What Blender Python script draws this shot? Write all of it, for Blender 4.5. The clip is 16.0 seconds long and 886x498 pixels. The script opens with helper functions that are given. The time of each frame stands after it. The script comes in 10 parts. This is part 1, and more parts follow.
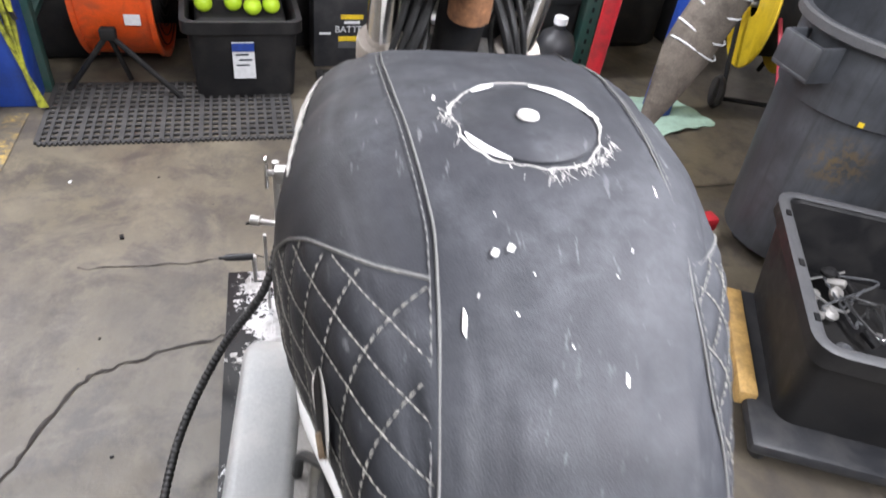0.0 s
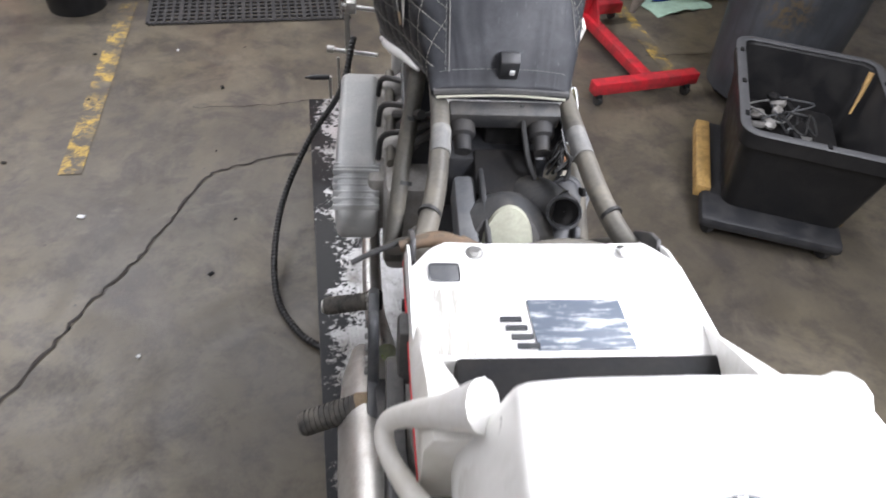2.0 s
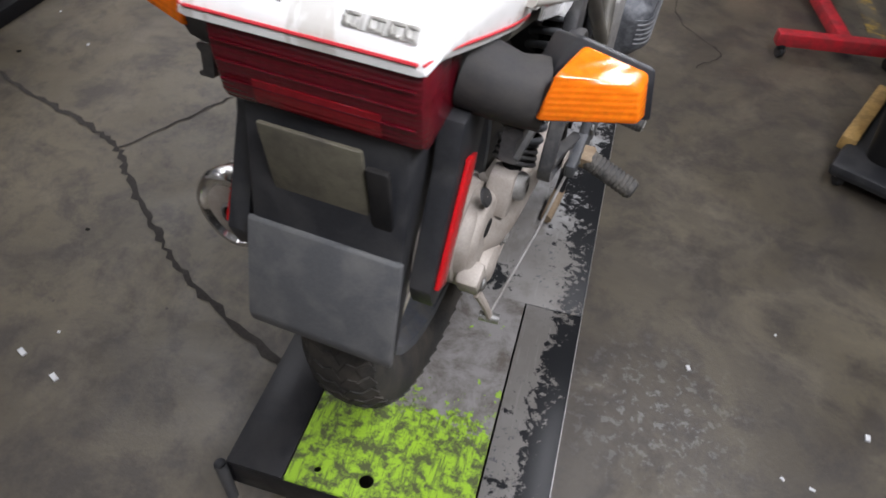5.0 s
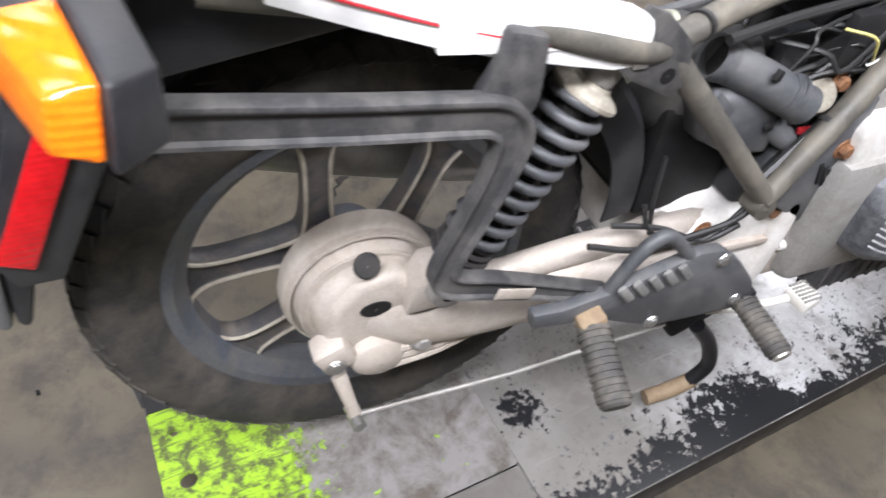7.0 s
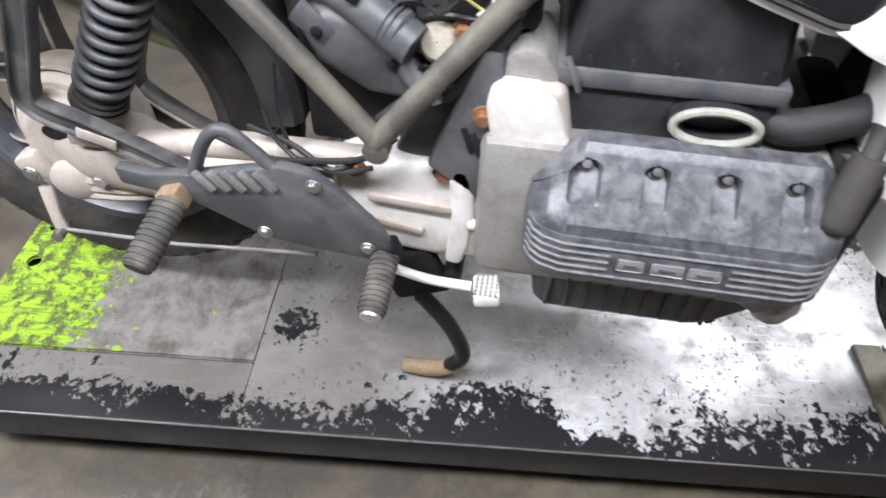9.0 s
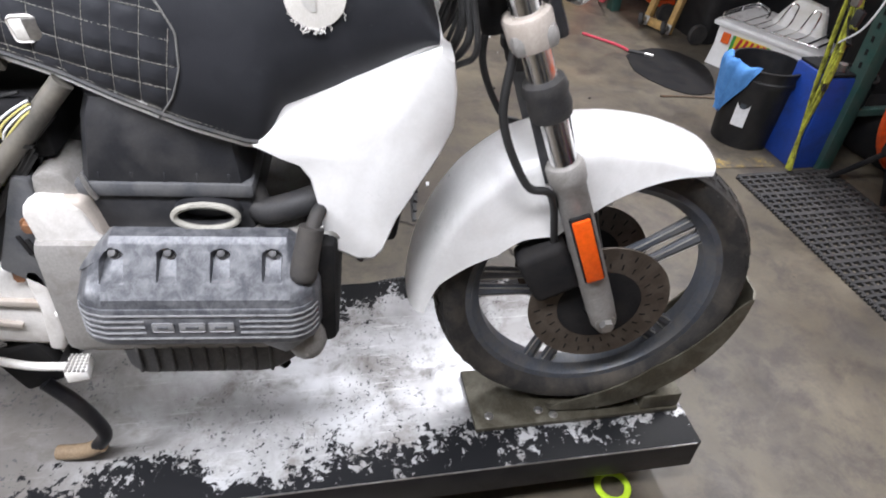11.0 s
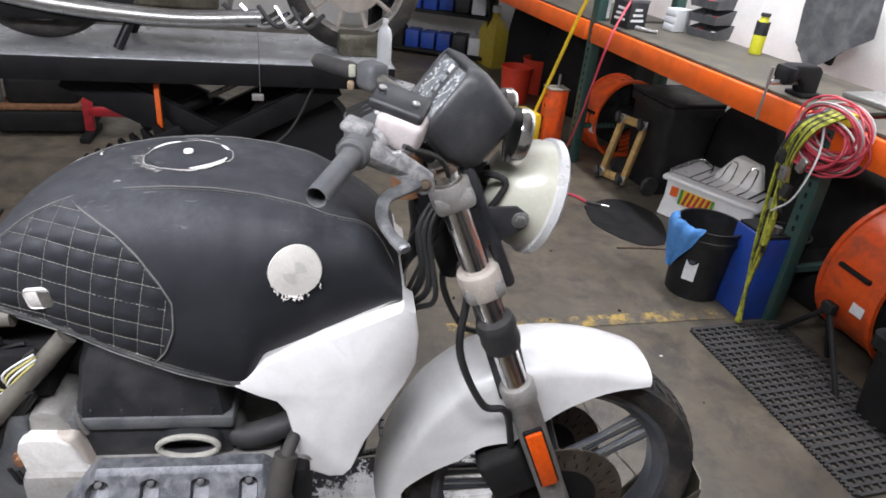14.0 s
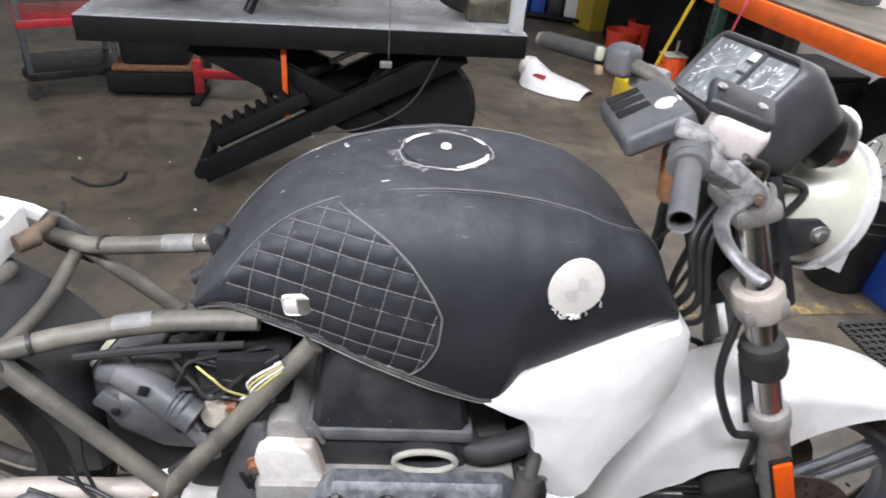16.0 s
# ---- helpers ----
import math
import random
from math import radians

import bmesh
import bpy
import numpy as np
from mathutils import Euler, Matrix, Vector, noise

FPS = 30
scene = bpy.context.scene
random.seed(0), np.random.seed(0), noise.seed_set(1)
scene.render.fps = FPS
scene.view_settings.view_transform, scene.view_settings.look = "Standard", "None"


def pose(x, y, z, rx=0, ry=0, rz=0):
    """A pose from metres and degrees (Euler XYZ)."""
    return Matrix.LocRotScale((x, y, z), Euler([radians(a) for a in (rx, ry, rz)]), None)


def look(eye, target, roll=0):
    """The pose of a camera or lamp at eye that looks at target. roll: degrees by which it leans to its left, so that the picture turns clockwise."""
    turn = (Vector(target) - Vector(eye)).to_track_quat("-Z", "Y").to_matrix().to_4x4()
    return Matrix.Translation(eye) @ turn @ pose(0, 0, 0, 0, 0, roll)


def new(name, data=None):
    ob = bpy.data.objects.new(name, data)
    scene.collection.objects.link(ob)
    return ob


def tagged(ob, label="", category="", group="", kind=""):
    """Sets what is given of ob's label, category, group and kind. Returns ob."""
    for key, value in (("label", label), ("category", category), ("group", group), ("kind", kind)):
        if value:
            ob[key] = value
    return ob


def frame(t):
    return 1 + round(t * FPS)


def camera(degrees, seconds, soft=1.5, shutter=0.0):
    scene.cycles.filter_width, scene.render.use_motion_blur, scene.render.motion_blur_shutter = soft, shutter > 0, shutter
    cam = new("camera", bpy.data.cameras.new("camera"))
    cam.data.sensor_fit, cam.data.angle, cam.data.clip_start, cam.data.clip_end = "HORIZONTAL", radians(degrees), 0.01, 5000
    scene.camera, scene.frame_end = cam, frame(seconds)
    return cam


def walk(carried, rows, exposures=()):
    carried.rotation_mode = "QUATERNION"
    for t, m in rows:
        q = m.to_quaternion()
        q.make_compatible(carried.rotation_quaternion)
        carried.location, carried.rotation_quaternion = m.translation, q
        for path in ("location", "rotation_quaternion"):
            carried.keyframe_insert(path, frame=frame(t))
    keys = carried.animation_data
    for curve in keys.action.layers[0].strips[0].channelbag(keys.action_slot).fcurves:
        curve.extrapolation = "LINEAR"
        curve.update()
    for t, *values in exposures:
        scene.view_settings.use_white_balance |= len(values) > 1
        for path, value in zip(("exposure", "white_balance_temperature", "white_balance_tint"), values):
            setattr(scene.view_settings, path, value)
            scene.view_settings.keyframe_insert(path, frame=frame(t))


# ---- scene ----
cam = camera(67.1, 16.0, 1.7, 0.3)
PATH = [
    (0, (-0.148, 0.428, 1.434), (0.162, 1.917, 0.136), 8.8),
    (0.5, (-0.117, 0.281, 1.439), (0.166, 1.724, 0.083), 8.4),
    (1, (-0.148, 0.1, 1.471), (0.182, 1.536, 0.118), 8.9),
    (1.5, (-0.196, -0.13, 1.514), (0.149, 1.294, 0.153), 9.5),
    (2, (-0.192, -0.293, 1.523), (0.005, 1.098, 0.099), 5.9),
    (2.5, (-0.092, -0.442, 1.514), (-0.06, 1.026, 0.156), 5.5),
    (3, (-0.094, -0.604, 1.513), (-0.223, 0.905, 0.207), 1.0),
    (3.5, (-0.098, -0.756, 1.48), (-0.238, 0.798, 0.228), -1.8),
    (4, (-0.038, -0.854, 1.468), (-0.172, 0.713, 0.233), -3.2),
    (4.2, (0.031, -0.87, 1.448), (-0.119, 0.658, 0.166), -0.0),
    (6.3, (0.593, -0.322, 1.245), (-0.583, 0.396, -0.205), -5.1),
    (6.5, (0.626, -0.302, 1.256), (-0.666, 0.272, -0.159), -4.4),
    (7, (0.589, -0.118, 1.218), (-0.683, 0.483, -0.205), 5.6),
    (7.5, (0.589, 0.074, 1.215), (-0.651, 0.406, -0.319), 2.0),
    (8, (0.675, 0.279, 1.228), (-0.716, 0.405, -0.203), 4.3),
    (8.5, (0.645, 0.47, 1.188), (-0.693, 0.527, -0.298), 2.4),
    (9, (0.765, 0.68, 1.184), (-0.583, 0.479, -0.278), 1.4),
    (9.5, (0.793, 0.803, 1.183), (-0.587, 0.68, -0.259), -4.0),
    (10, (0.887, 0.951, 1.224), (-0.54, 1.01, -0.176), 1.0),
    (10.2, (0.933, 1.027, 1.241), (-0.538, 1.138, -0.109), 1.5),
    (12.3, (0.96, 1.112, 1.468), (-0.656, 1.437, 0.334), 8.7),
    (12.5, (0.962, 1.114, 1.474), (-0.648, 1.463, 0.34), 8.2),
    (13, (0.96, 1.117, 1.503), (-0.71, 1.435, 0.449), 6.4),
    (13.5, (0.954, 1.109, 1.54), (-0.777, 1.391, 0.579), 6.1),
    (14, (0.953, 1.09, 1.548), (-0.784, 1.406, 0.607), 6.0),
    (14.5, (0.923, 1.03, 1.544), (-0.802, 1.358, 0.585), 6.7),
    (15, (0.869, 0.948, 1.541), (-0.852, 1.204, 0.556), 7.3),
    (15.5, (0.835, 0.878, 1.532), (-0.856, 1.113, 0.49), 6.1),
    (16, (0.809, 0.813, 1.53), (-0.884, 0.962, 0.476), 5.4),
]
EXPOSURES = [(0.0, 1.05, 6400, 18), (1.0, 1.2, 6400, 18), (1.6, 1.25, 6400, 18), (2.0, 0.4, 6400, 18), (2.5, -0.55, 6400, 18), (3.0, -1.25, 6400, 18), (3.5, -1.35, 6400, 18), (4.0, -1.0, 6400, 18), (4.2, -0.95, 6400, 18), (6.3, 0.65, 6450, 18), (7.2, 0.55, 6450, 18), (10.2, 0.65, 6400, 18), (12.3, 0.2, 6400, 18), (13.5, 0.13, 6400, 18), (15.0, 0.07, 6400, 18), (15.5, 0.2, 6400, 18), (16.0, 0.33, 6400, 18)]
walk(cam, [(t, look(eye, target, roll)) for t, eye, target, roll in PATH], EXPOSURES)

# ---- world and light ----
world = bpy.data.worlds.new("world")
scene.world = world
world.use_nodes = True
world.node_tree.nodes["Background"].inputs[0].default_value = (0.9, 0.95, 1.0, 1)
world.node_tree.nodes["Background"].inputs[1].default_value = 0.02


def area_lamp(x, y, z, sx, sy, power, turn=5.5):
    data = bpy.data.lights.new("tube_light", "AREA")
    data.shape, data.size, data.size_y = "RECTANGLE", sx, sy
    data.energy, data.color = power, (0.93, 0.975, 1.0)
    ob = new("tube_light", data)
    ob.matrix_world = pose(x, y, z, 0, 0, turn)
    return ob


LAMPS = [(-2.5, 1.7, 3.9, 38), (-0.6, -2.6, 3.9, 26), (-3.2, -1.6, 3.9, 28), (-3.4, 3.0, 3.7, 20)]
for lx, ly, lz, watts in LAMPS:
    area_lamp(lx, ly, lz, 0.28, 2.3, watts)
# long unseen fill lamp added over the bench, tilted to brighten the wall
wall_fill = area_lamp(-1.8, 2.75, 2.9, 3.4, 0.2, 125)
wall_fill.matrix_world = pose(-1.8, 2.75, 2.9, 0, 0, 9.6) @ pose(0, 0, 0, 42, 0, 0)
# two unseen fill lamps added to brighten the motorcycle, tilted towards the lift
for ly, ln, watts in ((0.75, 1.5, 44), (-0.85, 1.2, 66)):
    bike_fill = area_lamp(1.0, ly, 2.35, 0.26, ln, watts)
    bike_fill.matrix_world = pose(1.0, ly, 2.35, 0, 0, 5.5) @ pose(0, 0, 0, 0, 36, 0)

# ---- materials ----


def nodes_of(name):
    m = bpy.data.materials.new(name)
    m.use_nodes = True
    nt = m.node_tree
    return m, nt, nt.nodes["Principled BSDF"]


def link(nt, a, b):
    nt.links.new(a, b)


def position(nt):
    return nt.nodes.new("ShaderNodeNewGeometry").outputs["Position"]


def noise_tex(nt, vec, scale, detail=4.0, rough=0.6, dist=0.0):
    n = nt.nodes.new("ShaderNodeTexNoise")
    n.inputs["Scale"].default_value, n.inputs["Detail"].default_value = scale, detail
    n.inputs["Roughness"].default_value, n.inputs["Distortion"].default_value = rough, dist
    link(nt, vec, n.inputs["Vector"])
    return n.outputs["Fac"]


def ramp(nt, fac, lo, hi, a=0.0, b=1.0):
    r = nt.nodes.new("ShaderNodeMapRange")
    r.inputs[1].default_value, r.inputs[2].default_value = lo, hi
    r.inputs[3].default_value, r.inputs[4].default_value = a, b
    link(nt, fac, r.inputs[0])
    return r.outputs[0]


def mix(nt, fac, a, b):
    """Colour mix; a and b are colours or sockets."""
    n = nt.nodes.new("ShaderNodeMix")
    n.data_type = "RGBA"
    if isinstance(fac, float):
        n.inputs[0].default_value = fac
    else:
        link(nt, fac, n.inputs[0])
    for sock, v in ((n.inputs[6], a), (n.inputs[7], b)):
        if isinstance(v, tuple):
            sock.default_value = (*v, 1)
        else:
            link(nt, v, sock)
    return n.outputs[2]


def calc(nt, op, a, b):
    n = nt.nodes.new("ShaderNodeMath")
    n.operation = op
    for sock, v in ((n.inputs[0], a), (n.inputs[1], b)):
        if isinstance(v, (int, float)):
            sock.default_value = v
        else:
            link(nt, v, sock)
    return n.outputs[0]


def bump(nt, bsdf, height, strength, dist):
    b = nt.nodes.new("ShaderNodeBump")
    b.inputs["Strength"].default_value, b.inputs["Distance"].default_value = strength, dist
    link(nt, height, b.inputs["Height"])
    link(nt, b.outputs[0], bsdf.inputs["Normal"])


def surf(name, base, rough=0.5, metal=0.0, dirt=None, amount=0.4, scale=9.0, grain=160.0, var=0.18, relief=0.12, depth=0.0008, clear=0.0, spec=0.5):
    """A worn surface: base colour, broad dirt or dust, fine grain, uneven gloss."""
    m, nt, b = nodes_of(name)
    pos = position(nt)
    broad, fine = noise_tex(nt, pos, scale, 5.0, 0.65, 0.4), noise_tex(nt, pos, grain, 3.0)
    dark, light = tuple(c * (1 - var) for c in base), tuple(min(1.0, c * (1 + var)) for c in base)
    col = mix(nt, ramp(nt, fine, 0.3, 0.7), dark, light)
    if dirt:
        col = mix(nt, calc(nt, "MULTIPLY", ramp(nt, broad, 0.42, 0.68), amount), col, dirt)
    link(nt, col, b.inputs["Base Color"])
    link(nt, ramp(nt, broad, 0.3, 0.7, max(0.03, rough - 0.1), min(1.0, rough + 0.12)), b.inputs["Roughness"])
    b.inputs["Metallic"].default_value = metal
    b.inputs["Specular IOR Level"].default_value = spec
    if clear:
        b.inputs["Coat Weight"].default_value, b.inputs["Coat Roughness"].default_value = clear, 0.12
    if relief:
        bump(nt, b, fine, relief, depth)
    return m


def lens_mat(name, colour, glow=0.0):
    """Coloured moulded plastic of a lamp lens with fine ribs."""
    m, nt, b = nodes_of(name)
    pos = position(nt)
    sep = nt.nodes.new("ShaderNodeSeparateXYZ")
    link(nt, pos, sep.inputs[0])
    wave = calc(nt, "SINE", calc(nt, "MULTIPLY", sep.outputs[2], 1100.0), 0.0)
    fine = noise_tex(nt, pos, 90.0)
    link(nt, mix(nt, ramp(nt, fine, 0.3, 0.7), tuple(c * 0.75 for c in colour), colour), b.inputs["Base Color"])
    b.inputs["Roughness"].default_value = 0.16
    b.inputs["Subsurface Weight"].default_value = 0.35
    b.inputs["Subsurface Radius"].default_value = (0.01, 0.006, 0.003)
    bump(nt, b, wave, 0.25, 0.0006)
    return m


SPLASH = (0.52, 0.22, 0.0)


def concrete_colour(nt, pos):
    """Stained workshop concrete, shared by the floor and what is painted on it."""
    broad, mid = noise_tex(nt, pos, 1.1, 6.0, 0.65, 0.6), noise_tex(nt, pos, 6.0, 8.0, 0.74, 0.25)
    fine = noise_tex(nt, pos, 90.0, 4.0, 0.7)
    col = mix(nt, ramp(nt, broad, 0.35, 0.65), (0.066, 0.056, 0.044), (0.152, 0.129, 0.088))
    col = mix(nt, calc(nt, "MULTIPLY", ramp(nt, mid, 0.46, 0.60), 0.75), col, (0.048, 0.041, 0.037))
    col = mix(nt, calc(nt, "MULTIPLY", ramp(nt, noise_tex(nt, pos, 3.0, 8.0, 0.7, 0.5), 0.52, 0.68), 0.6), col, (0.190, 0.162, 0.118))
    col = mix(nt, calc(nt, "MULTIPLY", ramp(nt, fine, 0.45, 0.75), 0.35), col, (0.09, 0.08, 0.07))
    v = nt.nodes.new("ShaderNodeTexVoronoi")
    v.inputs["Scale"].default_value = 9.0
    link(nt, pos, v.inputs["Vector"])
    specks = calc(nt, "LESS_THAN", v.outputs["Distance"], 0.035)
    col = mix(nt, calc(nt, "MULTIPLY", specks, 0.7), col, (0.03, 0.028, 0.026))
    # dried white splashes beside the lift
    far = nt.nodes.new("ShaderNodeVectorMath")
    far.operation = "DISTANCE"
    far.inputs[1].default_value = SPLASH
    link(nt, pos, far.inputs[0])
    splash = calc(nt, "MULTIPLY", ramp(nt, far.outputs["Value"], 0.06, 0.25, 1.0, 0.0), ramp(nt, noise_tex(nt, pos, 40.0, 4.0, 0.62, 0.2), 0.54, 0.62))
    col = mix(nt, calc(nt, "MULTIPLY", splash, 0.28), col, (0.42, 0.42, 0.42))
    return col, fine, mid


def concrete_mat(name):
    m, nt, b = nodes_of(name)
    pos = position(nt)
    col, fine, mid = concrete_colour(nt, pos)
    broad = noise_tex(nt, pos, 3.2, 5.0, 0.7, 0.8)
    link(nt, col, b.inputs["Base Color"])
    link(nt, ramp(nt, broad, 0.3, 0.7, 0.28, 0.62), b.inputs["Roughness"])
    bump(nt, b, fine, 0.35, 0.002)
    return m


def line_mat(name):
    """Worn yellow floor paint, through which the concrete shows."""
    m, nt, b = nodes_of(name)
    pos = position(nt)
    col, fine, mid = concrete_colour(nt, pos)
    wear = calc(nt, "MULTIPLY", ramp(nt, noise_tex(nt, pos, 17.0, 6.0, 0.75, 0.5), 0.46, 0.60), ramp(nt, noise_tex(nt, pos, 5.0, 3.0, 0.6, 0.4), 0.38, 0.58))
    link(nt, mix(nt, calc(nt, "MULTIPLY", wear, 0.92), col, mix(nt, ramp(nt, fine, 0.35, 0.65), (0.36, 0.23, 0.045), (0.60, 0.40, 0.07))), b.inputs["Base Color"])
    b.inputs["Roughness"].default_value = 0.6
    bump(nt, b, fine, 0.35, 0.002)
    return m


CLUSTER = (0.105, 0.300, 0.18)


def deck_mat(name, green=False):
    """Lift deck: galvanised steel, black paint left in flakes towards the edges, lime paint at the tail."""
    m, nt, b = nodes_of(name)
    co = nt.nodes.new("ShaderNodeTexCoord").outputs["Object"]
    sep = nt.nodes.new("ShaderNodeSeparateXYZ")
    link(nt, co, sep.inputs[0])
    flakes, fine = noise_tex(nt, co, 62.0, 7.0, 0.74, 0.2), noise_tex(nt, co, 170.0, 4.0)
    broad = noise_tex(nt, co, 5.0, 4.0, 0.6, 0.3)
    worn = noise_tex(nt, co, 11.0, 8.0, 0.72, 0.3)
    steel = mix(nt, ramp(nt, broad, 0.35, 0.65), (0.33, 0.325, 0.32), (0.62, 0.63, 0.64))
    steel = mix(nt, calc(nt, "MULTIPLY", ramp(nt, worn, 0.50, 0.66), 0.65), steel, (0.19, 0.172, 0.15))
    streaks = nt.nodes.new("ShaderNodeMapping")
    streaks.inputs["Scale"].default_value = (60.0, 5.0, 1.0)
    streaks.inputs["Rotation"].default_value = (0, 0, 0.5)
    link(nt, co, streaks.inputs["Vector"])
    steel = mix(nt, calc(nt, "MULTIPLY", ramp(nt, noise_tex(nt, streaks.outputs["Vector"], 2.0, 4.0, 0.6), 0.60, 0.68), 0.45), steel, (0.75, 0.75, 0.75))
    # ground-in dirt towards the tail
    dull = ramp(nt, calc(nt, "ADD", sep.outputs[1], calc(nt, "MULTIPLY", calc(nt, "SUBTRACT", noise_tex(nt, co, 5.5, 6.0, 0.65, 0.4), 0.5), 0.9)), 0.46, 0.92, 0.85, 0.0)
    steel = mix(nt, dull, steel, (0.125, 0.114, 0.10))
    # black paint: denser near the long edges, broken into scattered patches
    edge = ramp(nt, calc(nt, "ABSOLUTE", calc(nt, "SUBTRACT", sep.outputs[0], 0.028), 0.0), 0.10, 0.288, -0.30, 0.20)
    edge = calc(nt, "ADD", edge, calc(nt, "MULTIPLY", calc(nt, "SUBTRACT", noise_tex(nt, co, 6.0, 2.0, 0.5, 0.4), 0.5), 0.55))
    edge = calc(nt, "ADD", edge, calc(nt, "MULTIPLY", calc(nt, "SUBTRACT", noise_tex(nt, co, 19.0, 3.0, 0.6, 0.3), 0.5), 0.60))
    # a cluster of flakes left near the footrest
    far = nt.nodes.new("ShaderNodeVectorMath")
    far.operation = "DISTANCE"
    far.inputs[1].default_value = CLUSTER
    link(nt, co, far.inputs[0])
    edge = calc(nt, "MAXIMUM", edge, ramp(nt, far.outputs["Value"], 0.02, 0.12, 0.10, -0.30))
    paint = ramp(nt, calc(nt, "ADD", flakes, edge), 0.53, 0.545)
    bits = calc(nt, "MULTIPLY", ramp(nt, noise_tex(nt, co, 120.0, 3.0, 0.6, 0.3), 0.60, 0.63), ramp(nt, noise_tex(nt, co, 8.0, 3.0, 0.6), 0.47, 0.57))
    steel = mix(nt, calc(nt, "MULTIPLY", bits, 0.8), steel, (0.075, 0.078, 0.085))
    col = mix(nt, paint, steel, (0.011, 0.0115, 0.013))
    rough = mix(nt, paint, ramp(nt, worn, 0.40, 0.62, 0.34, 0.60), (0.33, 0.33, 0.33))
    metal = calc(nt, "MULTIPLY", calc(nt, "SUBTRACT", 1.0, paint), calc(nt, "SUBTRACT", 0.6, calc(nt, "MULTIPLY", dull, 0.55)))
    if green:
        tail = ramp(nt, calc(nt, "ADD", calc(nt, "MULTIPLY", sep.outputs[1], -2.4), calc(nt, "MULTIPLY", flakes, 0.9)), 0.62, 0.67)
        stray = calc(nt, "GREATER_THAN", noise_tex(nt, co, 30.0, 2.0, 0.5), 0.70)
        tail = calc(nt, "MAXIMUM", tail, calc(nt, "MULTIPLY", stray, 0.8))
        grime = mix(nt, ramp(nt, worn, 0.42, 0.60), (0.25, 0.24, 0.235), (0.085, 0.072, 0.058))
        scraped = calc(nt, "MAXIMUM", ramp(nt, noise_tex(nt, co, 34.0, 8.0, 0.75, 0.2), 0.46, 0.56), calc(nt, "MULTIPLY", ramp(nt, noise_tex(nt, streaks.outputs["Vector"], 3.0, 5.0, 0.7), 0.52, 0.60), 0.8))
        col = mix(nt, tail, mix(nt, 0.72, col, grime), mix(nt, scraped, (0.27, 0.46, 0.03), (0.075, 0.090, 0.035)))
        metal = calc(nt, "MULTIPLY", metal, calc(nt, "SUBTRACT", 0.6, calc(nt, "MULTIPLY", tail, 0.6)))
    link(nt, col, b.inputs["Base Color"])
    link(nt, rough, b.inputs["Roughness"])
    b.inputs["Specular IOR Level"].default_value = 0.2
    link(nt, metal, b.inputs["Metallic"])
    bump(nt, b, calc(nt, "ADD", calc(nt, "MULTIPLY", paint, 0.6), fine), 0.3, 0.0012)
    return m


